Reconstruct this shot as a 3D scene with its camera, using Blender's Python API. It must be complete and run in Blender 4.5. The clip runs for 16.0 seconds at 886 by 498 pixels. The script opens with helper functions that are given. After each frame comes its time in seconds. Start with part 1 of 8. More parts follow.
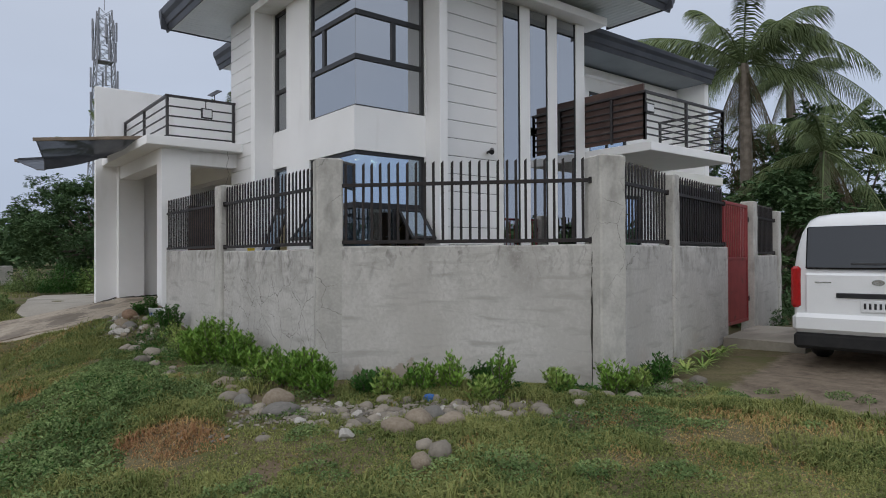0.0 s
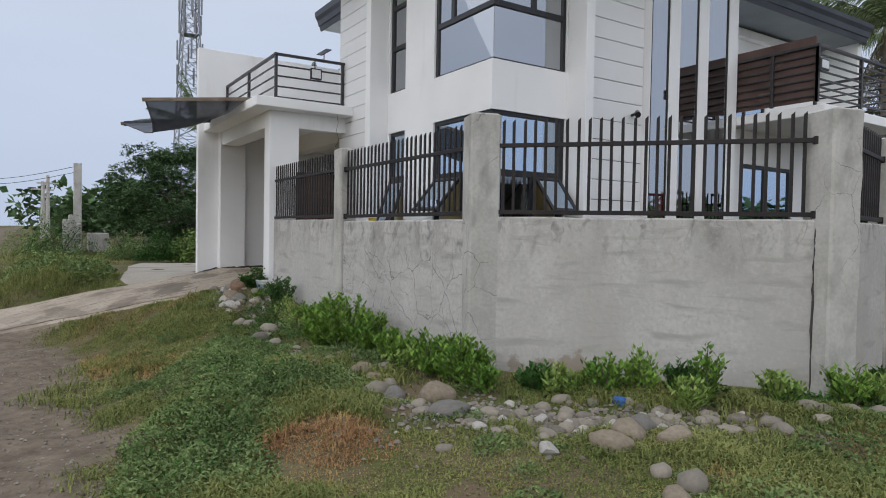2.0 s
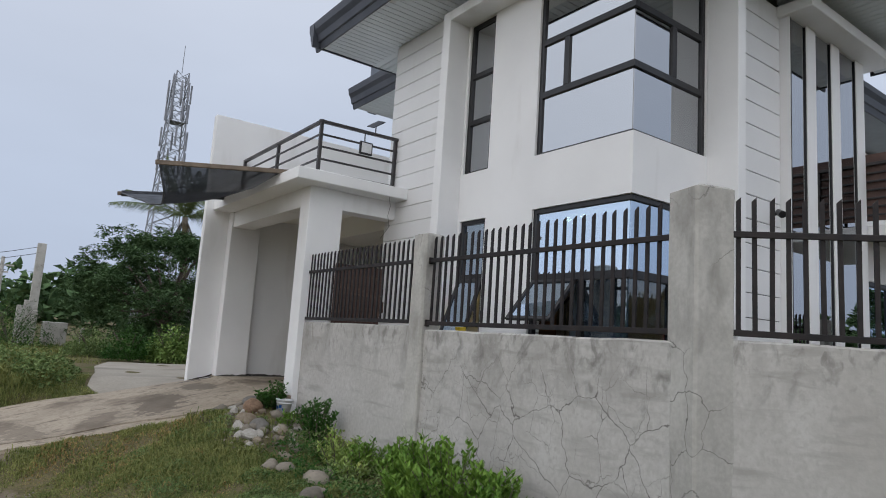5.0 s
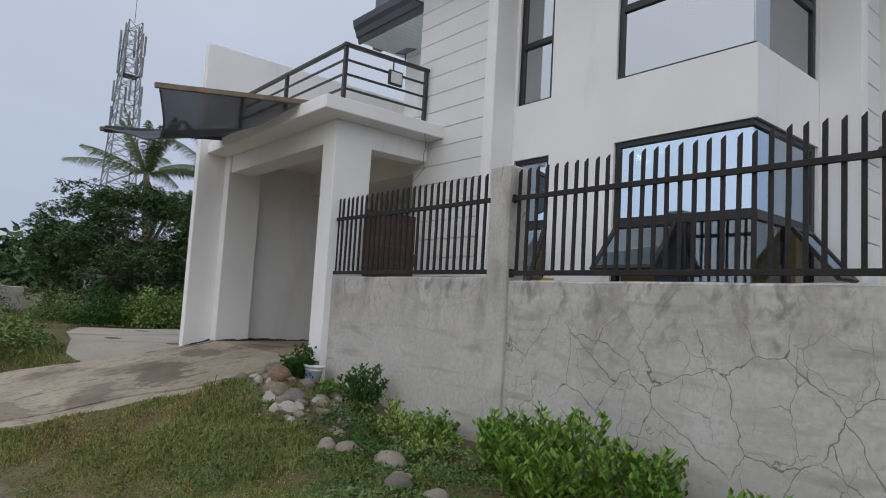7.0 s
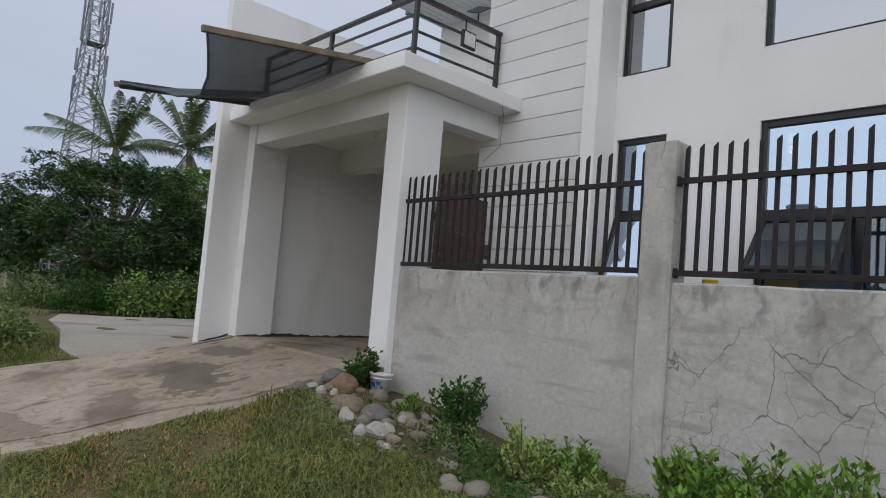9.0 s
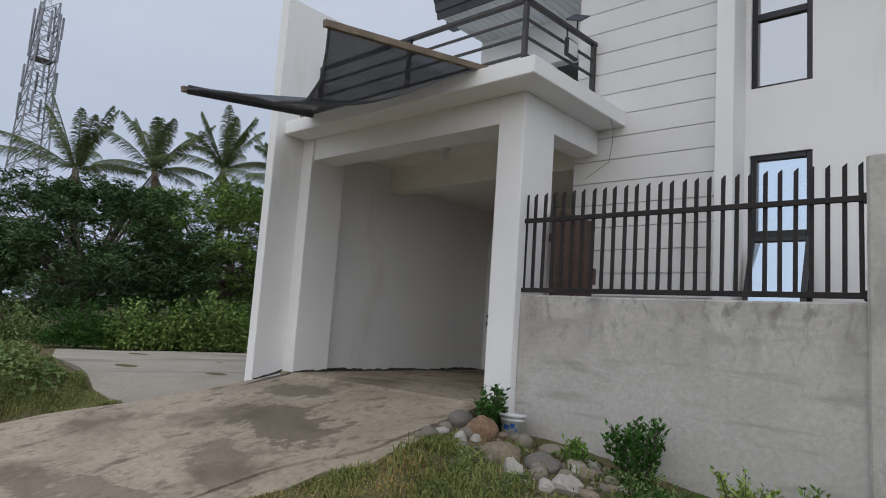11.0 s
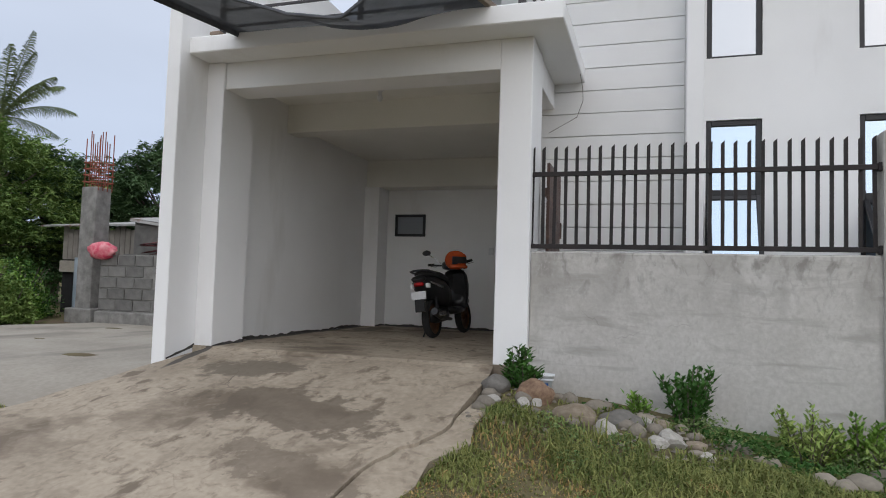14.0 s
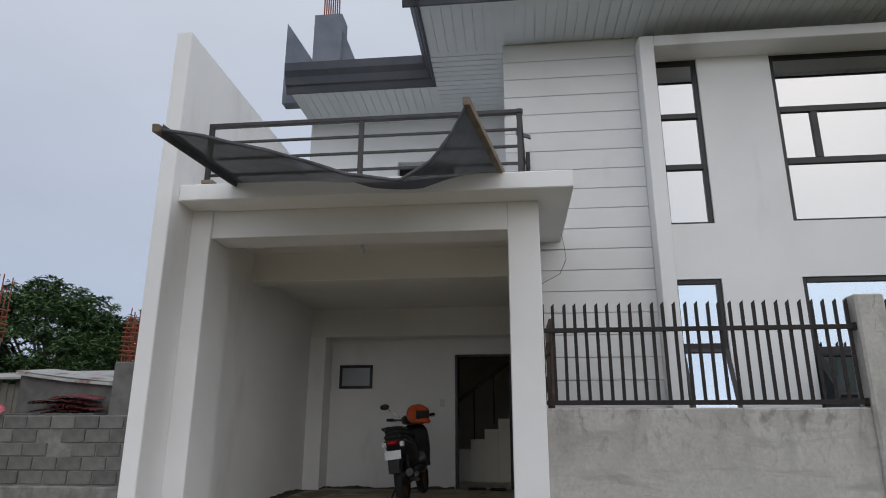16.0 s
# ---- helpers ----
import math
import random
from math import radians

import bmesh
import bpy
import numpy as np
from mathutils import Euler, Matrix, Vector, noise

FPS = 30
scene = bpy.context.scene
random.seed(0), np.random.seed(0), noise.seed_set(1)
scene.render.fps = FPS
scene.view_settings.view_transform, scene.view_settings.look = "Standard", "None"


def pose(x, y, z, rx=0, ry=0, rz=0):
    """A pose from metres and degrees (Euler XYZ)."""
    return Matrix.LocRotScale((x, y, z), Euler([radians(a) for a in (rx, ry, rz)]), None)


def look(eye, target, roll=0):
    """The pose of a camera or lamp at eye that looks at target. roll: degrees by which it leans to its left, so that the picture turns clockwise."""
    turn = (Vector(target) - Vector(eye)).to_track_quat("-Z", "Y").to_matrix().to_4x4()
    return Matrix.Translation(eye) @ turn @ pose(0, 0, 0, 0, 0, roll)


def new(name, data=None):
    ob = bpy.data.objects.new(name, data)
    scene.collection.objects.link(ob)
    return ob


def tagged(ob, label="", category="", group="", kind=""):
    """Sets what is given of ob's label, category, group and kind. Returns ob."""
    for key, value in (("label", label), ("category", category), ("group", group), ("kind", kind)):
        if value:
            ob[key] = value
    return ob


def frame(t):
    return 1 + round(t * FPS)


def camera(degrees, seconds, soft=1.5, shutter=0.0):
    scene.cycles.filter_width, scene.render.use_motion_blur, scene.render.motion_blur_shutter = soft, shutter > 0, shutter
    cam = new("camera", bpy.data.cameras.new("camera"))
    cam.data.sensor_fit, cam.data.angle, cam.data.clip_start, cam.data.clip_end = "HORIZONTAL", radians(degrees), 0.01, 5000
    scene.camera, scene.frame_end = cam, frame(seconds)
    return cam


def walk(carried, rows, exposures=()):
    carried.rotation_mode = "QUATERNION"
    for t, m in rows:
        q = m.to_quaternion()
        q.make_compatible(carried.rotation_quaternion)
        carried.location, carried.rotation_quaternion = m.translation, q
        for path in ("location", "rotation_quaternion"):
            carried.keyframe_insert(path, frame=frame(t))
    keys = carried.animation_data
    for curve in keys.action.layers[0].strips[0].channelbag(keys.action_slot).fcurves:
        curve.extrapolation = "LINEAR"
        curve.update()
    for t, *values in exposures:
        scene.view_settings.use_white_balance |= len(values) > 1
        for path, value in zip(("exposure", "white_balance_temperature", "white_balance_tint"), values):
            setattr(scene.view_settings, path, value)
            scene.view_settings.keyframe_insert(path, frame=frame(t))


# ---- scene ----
cam = camera(68.8, 16.0, soft=1.0)
PATH = [
    (0, (-0.021, -0.046, 1.629), (1.23, 1.514, 1.65), -0.3),
    (0.5, (-0.107, 0.286, 1.639), (1.081, 1.895, 1.656), -0.2),
    (1, (-0.117, 0.635, 1.634), (1.016, 2.283, 1.634), 0.1),
    (1.5, (-0.177, 1.021, 1.582), (0.925, 2.69, 1.556), 0.6),
    (2, (-0.206, 1.426, 1.578), (0.883, 3.103, 1.527), 1.0),
    (2.5, (-0.207, 1.878, 1.576), (0.891, 3.549, 1.551), 1.5),
    (3, (-0.256, 2.354, 1.573), (0.849, 4.02, 1.633), 2.0),
    (3.5, (-0.212, 2.809, 1.586), (0.894, 4.467, 1.755), 2.6),
    (4, (-0.269, 3.24, 1.59), (0.847, 4.882, 1.838), 2.9),
    (4.2, (-0.283, 3.435, 1.639), (0.839, 5.071, 1.897), 3.2),
    (6.3, (-0.363, 5.273, 1.552), (0.877, 6.822, 1.803), 3.5),
    (6.5, (-0.383, 5.419, 1.53), (0.868, 6.962, 1.76), 3.5),
    (7, (-0.485, 5.838, 1.459), (0.79, 7.369, 1.635), 3.3),
    (7.5, (-0.506, 6.271, 1.443), (0.781, 7.796, 1.572), 2.9),
    (8, (-0.602, 6.708, 1.402), (0.708, 8.215, 1.53), 3.4),
    (8.5, (-0.704, 7.142, 1.439), (0.634, 8.623, 1.58), 4.1),
    (9, (-0.739, 7.581, 1.476), (0.629, 9.033, 1.625), 4.7),
    (9.5, (-0.887, 8.022, 1.43), (0.511, 9.44, 1.612), 4.7),
    (10, (-1.069, 8.48, 1.41), (0.355, 9.864, 1.645), 4.3),
    (10.2, (-1.13, 8.653, 1.397), (0.298, 10.03, 1.651), 4.2),
    (12.3, (-2.06, 10.32, 1.428), (-0.416, 11.452, 1.555), 2.6),
    (12.5, (-2.133, 10.516, 1.401), (-0.456, 11.598, 1.519), 2.3),
    (13, (-2.183, 10.922, 1.399), (-0.429, 11.88, 1.485), 1.9),
    (13.5, (-2.288, 11.346, 1.415), (-0.452, 12.136, 1.492), 1.7),
    (14, (-2.262, 11.728, 1.408), (-0.361, 12.34, 1.521), 1.8),
    (14.5, (-2.278, 12.069, 1.442), (-0.342, 12.542, 1.607), 2.1),
    (15, (-2.39, 12.424, 1.48), (-0.44, 12.796, 1.729), 1.8),
    (15.5, (-2.398, 12.737, 1.503), (-0.459, 13.032, 1.892), 1.0),
    (16, (-2.513, 13.047, 1.525), (-0.6, 13.254, 2.073), 0.1),
]
EXPOSURES = [(0.0, 0.14), (1.0, 0.18), (1.5, 0.22), (2.0, 0.36), (2.5, 0.48), (3.5, 0.44), (4.2, 0.36), (6.5, 0.12), (8.0, 0.12), (10.0, 0.12), (12.5, 0.17), (13.0, 0.24), (13.5, 0.42), (14.0, 0.46), (15.0, 0.42), (15.5, 0.29), (16.0, 0.08)]
walk(cam, [(t, look(eye, target, roll)) for t, eye, target, roll in PATH], EXPOSURES)

# ---- world, sun and exposure ----
world = bpy.data.worlds.new("overcast_sky")
scene.world = world
world.use_nodes = True
wn = world.node_tree.nodes
wl = world.node_tree.links
wn.clear()
w_out = wn.new("ShaderNodeOutputWorld")
w_bg = wn.new("ShaderNodeBackground")
w_sky = wn.new("ShaderNodeTexSky")
w_sky.sky_type = "NISHITA"
w_sky.sun_disc = False
w_sky.sun_elevation = radians(30)
w_sky.sun_rotation = radians(243)
w_sky.dust_density = 4.0
w_scale = wn.new("ShaderNodeMix")
w_scale.data_type = "RGBA"
w_scale.blend_type = "MULTIPLY"
w_scale.inputs[0].default_value = 1.0
w_scale.inputs[7].default_value = (0.10, 0.10, 0.10, 1)
w_mix = wn.new("ShaderNodeMix")
w_mix.data_type = "RGBA"
w_mix.inputs[0].default_value = 0.88
# cloud deck: brighter and whiter overhead and towards the veiled sun, a little bluer at the horizon
w_co = wn.new("ShaderNodeTexCoord")
w_sep = wn.new("ShaderNodeSeparateXYZ")
w_ramp = wn.new("ShaderNodeValToRGB")
w_ramp.color_ramp.elements[0].position = 0.0
w_ramp.color_ramp.elements[0].color = (0.475, 0.556, 0.725, 1)
w_ramp.color_ramp.elements[1].position = 0.9
w_ramp.color_ramp.elements[1].color = (0.84, 0.87, 0.95, 1)
e_mid = w_ramp.color_ramp.elements.new(0.30)
e_mid.color = (0.522, 0.582, 0.705, 1)
w_noise = wn.new("ShaderNodeTexNoise")
w_noise.inputs["Scale"].default_value = 2.2
w_noise.inputs["Detail"].default_value = 4
w_cl = wn.new("ShaderNodeMapRange")
w_cl.inputs[3].default_value = 0.88
w_cl.inputs[4].default_value = 1.11
w_mul = wn.new("ShaderNodeMix")
w_mul.data_type = "RGBA"
w_mul.blend_type = "MULTIPLY"
w_mul.inputs[0].default_value = 1.0
w_dot = wn.new("ShaderNodeVectorMath")
w_dot.operation = "DOT_PRODUCT"
w_dot.inputs[1].default_value = (-0.80, -0.55, 0.25)
w_glow = wn.new("ShaderNodeMapRange")
w_glow.inputs[1].default_value = 0.0
w_glow.inputs[2].default_value = 1.0
w_veil = wn.new("ShaderNodeMix")
w_veil.data_type = "RGBA"
w_veil.inputs[7].default_value = (0.81, 0.862, 0.965, 1)
wl.new(w_co.outputs["Generated"], w_dot.inputs[0])
wl.new(w_dot.outputs["Value"], w_glow.inputs[0])
wl.new(w_glow.outputs[0], w_veil.inputs[0])
wl.new(w_co.outputs["Generated"], w_sep.inputs[0])
w_band = wn.new("ShaderNodeMapping")
w_band.inputs["Scale"].default_value = (1.0, 1.0, 2.6)
wl.new(w_co.outputs["Generated"], w_band.inputs[0])
wl.new(w_band.outputs[0], w_noise.inputs["Vector"])
wl.new(w_sep.outputs["Z"], w_ramp.inputs[0])
wl.new(w_noise.outputs[0], w_cl.inputs[0])
wl.new(w_ramp.outputs[0], w_veil.inputs[6])
wl.new(w_veil.outputs[2], w_mul.inputs[6])
wl.new(w_cl.outputs[0], w_mul.inputs[7])
wl.new(w_sky.outputs[0], w_scale.inputs[6])
wl.new(w_scale.outputs[2], w_mix.inputs[6])
wl.new(w_mul.outputs[2], w_mix.inputs[7])
wl.new(w_mix.outputs[2], w_bg.inputs[0])
w_bg.inputs[1].default_value = 0.93
wl.new(w_bg.outputs[0], w_out.inputs[0])
sun_data = bpy.data.lights.new("sun", "SUN")
sun_data.energy = 0.85
sun_data.angle = radians(150)
sun_data.color = (0.975, 0.985, 1.0)
sun = new("sun", sun_data)
sun.matrix_world = look((-58, -24, 40), (4, 9, 0))


# ---- materials ----
def shader(name, col, col2=None, scale=6.0, rough=0.7, bump=0.0, bscale=40.0, metal=0.0, spec=0.4, fine=0.25, per_object=0.0, per_island=0.0, detail=5.0):
    """A principled material whose colour wanders between two tones at a large and a fine scale, with a fine relief."""
    m = bpy.data.materials.new(name)
    m.use_nodes = True
    n, l = m.node_tree.nodes, m.node_tree.links
    b = n["Principled BSDF"]
    col2 = col2 or tuple(c * 0.8 for c in col)
    co = n.new("ShaderNodeTexCoord")
    big = n.new("ShaderNodeTexNoise")
    big.inputs["Scale"].default_value = scale
    big.inputs["Detail"].default_value = detail
    small = n.new("ShaderNodeTexNoise")
    small.inputs["Scale"].default_value = bscale
    small.inputs["Detail"].default_value = 3
    l.new(co.outputs["Object"], big.inputs["Vector"])
    l.new(co.outputs["Object"], small.inputs["Vector"])
    add = n.new("ShaderNodeMath")
    add.operation = "MULTIPLY_ADD"
    l.new(small.outputs[0], add.inputs[0])
    add.inputs[1].default_value = fine
    l.new(big.outputs[0], add.inputs[2])
    rng = n.new("ShaderNodeMapRange")
    rng.inputs[1].default_value = 0.32 + fine * 0.5
    rng.inputs[2].default_value = 0.68 + fine * 0.5
    l.new(add.outputs[0], rng.inputs[0])
    fac = rng.outputs[0]
    for amount, node, out in ((per_object, "ShaderNodeObjectInfo", "Random"), (per_island, "ShaderNodeNewGeometry", "Random Per Island")):
        if amount:
            rn = n.new(node)
            mixf = n.new("ShaderNodeMix")
            mixf.inputs[0].default_value = amount
            l.new(fac, mixf.inputs[2])
            l.new(rn.outputs[out], mixf.inputs[3])
            fac = mixf.outputs[0]
    mix = n.new("ShaderNodeMix")
    mix.data_type = "RGBA"
    l.new(fac, mix.inputs[0])
    mix.inputs[6].default_value = (*col, 1)
    mix.inputs[7].default_value = (*col2, 1)
    l.new(mix.outputs[2], b.inputs["Base Color"])
    b.inputs["Roughness"].default_value = rough
    b.inputs["Metallic"].default_value = metal
    b.inputs["Specular IOR Level"].default_value = spec
    if bump:
        bp = n.new("ShaderNodeBump")
        bp.inputs["Strength"].default_value = bump
        bp.inputs["Distance"].default_value = 0.02
        l.new(add.outputs[0], bp.inputs["Height"])
        l.new(bp.outputs[0], b.inputs["Normal"])
    return m


def layer(m, colour, mask_scale, low, high, kind="noise", stretch=(1, 1, 1), warp=0.0, z_from=None, z_to=None, gate_at=0.48, gate_scale=0.8, warp_scale=3.0):
    """Lays another colour over the base colour of m where a noise or a web of cracks is strong, within a height band if given."""
    n, l = m.node_tree.nodes, m.node_tree.links
    b = n["Principled BSDF"]
    old = b.inputs["Base Color"].links[0].from_socket
    co = n.new("ShaderNodeTexCoord")
    mp = n.new("ShaderNodeMapping")
    mp.inputs["Scale"].default_value = stretch
    l.new(co.outputs["Object"], mp.inputs[0])
    vec = mp.outputs[0]
    if warp:
        wz = n.new("ShaderNodeTexNoise")
        wz.inputs["Scale"].default_value = warp_scale
        wz.inputs["Detail"].default_value = 5
        l.new(vec, wz.inputs["Vector"])
        wm = n.new("ShaderNodeVectorMath")
        wm.operation = "MULTIPLY_ADD"
        l.new(wz.outputs["Color"], wm.inputs[0])
        wm.inputs[1].default_value = (warp, warp, warp)
        l.new(vec, wm.inputs[2])
        vec = wm.outputs[0]
    if kind == "crack":
        t = n.new("ShaderNodeTexVoronoi")
        t.feature = "DISTANCE_TO_EDGE"
        t.inputs["Scale"].default_value = mask_scale
        out = t.outputs["Distance"]
    else:
        t = n.new("ShaderNodeTexNoise")
        t.inputs["Scale"].default_value = mask_scale
        t.inputs["Detail"].default_value = 6
        out = t.outputs[0]
    l.new(vec, t.inputs["Vector"])
    rng = n.new("ShaderNodeMapRange")
    rng.inputs[1].default_value = low
    rng.inputs[2].default_value = high
    l.new(out, rng.inputs[0])
    fac = rng.outputs[0]
    if kind == "crack":
        gate = n.new("ShaderNodeTexNoise")
        gate.inputs["Scale"].default_value = gate_scale
        gr = n.new("ShaderNodeMapRange")
        gr.inputs[1].default_value = gate_at
        gr.inputs[2].default_value = gate_at + 0.12
        l.new(co.outputs["Object"], gate.inputs["Vector"])
        l.new(gate.outputs[0], gr.inputs[0])
        mu = n.new("ShaderNodeMath")
        mu.operation = "MULTIPLY"
        l.new(fac, mu.inputs[0])
        l.new(gr.outputs[0], mu.inputs[1])
        fac = mu.outputs[0]
    if z_from is not None:
        sp = n.new("ShaderNodeSeparateXYZ")
        l.new(co.outputs["Object"], sp.inputs[0])
        zr = n.new("ShaderNodeMapRange")
        zr.inputs[1].default_value = z_from
        zr.inputs[2].default_value = z_to
        l.new(sp.outputs["Z"], zr.inputs[0])
        mu = n.new("ShaderNodeMath")
        mu.operation = "MULTIPLY"
        l.new(fac, mu.inputs[0])
        l.new(zr.outputs[0], mu.inputs[1])
        fac = mu.outputs[0]
    mix = n.new("ShaderNodeMix")
    mix.data_type = "RGBA"
    l.new(fac, mix.inputs[0])
    l.new(old, mix.inputs[6])
    mix.inputs[7].default_value = (*colour, 1)
    l.new(mix.outputs[2], b.inputs["Base Color"])
    return m


def glass(name, tint, mirror, rough=0.015, see=(0.55, 0.6, 0.65)):
    """Tinted, film-coated pane: part mirror, part see-through."""
    m = bpy.data.materials.new(name)
    m.use_nodes = True
    n, l = m.node_tree.nodes, m.node_tree.links
    n.remove(n["Principled BSDF"])
    g = n.new("ShaderNodeBsdfGlossy")
    g.inputs["Color"].default_value = (*tint, 1)
    g.inputs["Roughness"].default_value = rough
    t = n.new("ShaderNodeBsdfTransparent")
    t.inputs["Color"].default_value = (*see, 1)
    mx = n.new("ShaderNodeMixShader")
    mx.inputs[0].default_value = mirror
    wv = n.new("ShaderNodeTexNoise")
    wv.inputs["Scale"].default_value = 1.3
    bp = n.new("ShaderNodeBump")
    bp.inputs["Strength"].default_value = 0.02
    bp.inputs["Distance"].default_value = 0.02
    l.new(wv.outputs[0], bp.inputs["Height"])
    l.new(bp.outputs[0], g.inputs["Normal"])
    l.new(t.outputs[0], mx.inputs[1])
    l.new(g.outputs[0], mx.inputs[2])
    l.new(mx.outputs[0], n["Material Output"].inputs[0])
    return m


def lamp_glow(name, colour, strength):
    m = bpy.data.materials.new(name)
    m.use_nodes = True
    b = m.node_tree.nodes["Principled BSDF"]
    b.inputs["Emission Color"].default_value = (*colour, 1)
    b.inputs["Emission Strength"].default_value = strength
    return m


def foliage(name, dark, light, rough=0.55):
    m = shader(name, dark, light, 1.6, rough + 0.25, 0, 11.0, per_island=0.5, spec=0.15, fine=0.5)
    b = m.node_tree.nodes["Principled BSDF"]
    b.inputs["Subsurface Weight"].default_value = 0.0
    return m


M_WHITE = layer(shader("white_painted_render", (0.84, 0.84, 0.838), (0.80, 0.80, 0.798), 1.4, 0.75, 0.06, 60, fine=0.2), (0.62, 0.61, 0.58), 1.7, 0.62, 0.85, stretch=(1, 1, 0.25))
M_SIDING = layer(shader("white_fibre_siding", (0.765, 0.765, 0.762), (0.72, 0.72, 0.717), 2.0, 0.6, 0.05, 50, per_object=0.25), (0.60, 0.59, 0.56), 2.0, 0.64, 0.9, stretch=(1, 1, 0.3))
M_CEIL = shader("off_white_ceiling_paint", (0.80, 0.79, 0.74), (0.74, 0.73, 0.68), 1.1, 0.8, 0.04, 40)
M_SOFFIT = layer(shader("pale_metal_soffit", (0.62, 0.66, 0.68), (0.56, 0.60, 0.62), 1.5, 0.45, 0.02, 30), (0.35, 0.27, 0.2), 2.4, 0.68, 0.8, stretch=(1, 1, 1))
M_FASCIA = shader("dark_slate_fascia", (0.045, 0.05, 0.065), (0.07, 0.075, 0.09), 2.0, 0.45, 0.03, 30)
M_ROOF = shader("dark_blue_grey_roof_metal", (0.06, 0.07, 0.09), (0.09, 0.10, 0.12), 1.5, 0.4, 0.03, 20, metal=0.2)
M_PAINTBLUE = shader("grey_blue_bare_concrete", (0.13, 0.15, 0.19), (0.20, 0.22, 0.26), 2.0, 0.85, 0.1, 40)
M_CONC = shader("bare_cement_render", (0.43, 0.415, 0.39), (0.535, 0.52, 0.494), 1.2, 0.9, 0.22, 22, fine=0.6, spec=0.2, detail=8.0)
layer(M_CONC, (0.40, 0.38, 0.35), 0.9, 0.50, 0.72, stretch=(1, 1, 0.5), warp=0.5)
layer(M_CONC, (0.25, 0.237, 0.217), 2.6, 0.50, 0.70, stretch=(1.0, 1.0, 0.35), warp=0.35, z_from=1.05, z_to=1.72)
layer(M_CONC, (0.38, 0.31, 0.24), 1.1, 0.48, 0.66, stretch=(1, 1, 1.4), warp=0.2, z_from=0.62, z_to=0.12)
layer(M_CONC, (0.43, 0.415, 0.387), 30.0, 0.50, 0.72, stretch=(1, 1, 0.7), warp=0.2)
layer(M_CONC, (0.37, 0.355, 0.33), 3.2, 0.54, 0.70, stretch=(0.55, 0.55, 3.0), warp=0.9, warp_scale=1.2)
layer(M_CONC, (0.60, 0.59, 0.57), 2.0, 0.58, 0.78, stretch=(1, 1, 1.8), warp=0.5, z_from=0.9, z_to=1.7)
layer(M_CONC, (0.24, 0.228, 0.21), 9.0, 0.53, 0.68, stretch=(1, 1, 0.6), warp=0.5, z_from=1.2, z_to=1.72)
layer(M_CONC, (0.36, 0.345, 0.322), 16.0, 0.58, 0.76, stretch=(1, 1, 0.8), warp=0.2, z_from=0.6, z_to=1.6)
layer(M_CONC, (0.20, 0.19, 0.175), 1.5, 0.005, 0.001, kind="crack", warp=0.10, warp_scale=8.0, stretch=(1, 1, 0.6), gate_at=0.56)
M_CONCWEB = layer(M_CONC.copy(), (0.17, 0.16, 0.148), 2.1, 0.0095, 0.002, kind="crack", warp=0.11, warp_scale=7.5, stretch=(1, 1, 0.9), z_from=1.58, z_to=1.30, gate_at=0.34, gate_scale=2.6)
layer(M_CONCWEB, (0.215, 0.203, 0.187), 3.6, 0.009, 0.002, kind="crack", warp=0.09, warp_scale=9.0, stretch=(1, 1, 0.8), z_from=1.6, z_to=1.25, gate_at=0.43, gate_scale=2.3)
layer(M_CONCWEB, (0.27, 0.257, 0.24), 8.0, 0.012, 0.003, kind="crack", warp=0.06, warp_scale=14.0, stretch=(1, 1, 0.8), z_from=1.6, z_to=1.2, gate_at=0.52, gate_scale=1.6)
M_CONCWEB.name = "cracked_cement_render"
layer(M_CONCWEB, (0.19, 0.182, 0.168), 5.0, 0.54, 0.72, stretch=(1, 1, 0.8), warp=0.5, z_from=0.8, z_to=1.6)
M_POST = shader("weathered_concrete_post", (0.40, 0.385, 0.355), (0.53, 0.515, 0.48), 2.4, 0.9, 0.2, 30, fine=0.5, spec=0.2)
layer(M_POST, (0.27, 0.258, 0.235), 2.6, 0.52, 0.75, stretch=(1.5, 1.5, 0.7), warp=0.3)
layer(M_POST, (0.17, 0.163, 0.15), 2.2, 0.009, 0.002, kind="crack", warp=0.12, warp_scale=8.0, gate_at=0.50, gate_scale=1.8)
M_DRIVE = shader("worn_concrete_paving", (0.30, 0.25, 0.19), (0.42, 0.355, 0.275), 1.3, 0.75, 0.2, 22, fine=0.6, spec=0.3)
layer(M_DRIVE, (0.165, 0.13, 0.095), 1.1, 0.54, 0.66, stretch=(1.3, 0.8, 1), warp=0.5)
layer(M_DRIVE, (0.235, 0.192, 0.145), 11.0, 0.54, 0.70, warp=0.4)
layer(M_DRIVE, (0.12, 0.098, 0.074), 0.9, 0.006, 0.001, kind="crack", warp=0.14, warp_scale=6.0, gate_at=0.54)
layer(M_DRIVE, (0.17, 0.135, 0.10), 3.6, 0.58, 0.68, stretch=(1, 1.6, 1), warp=0.3)


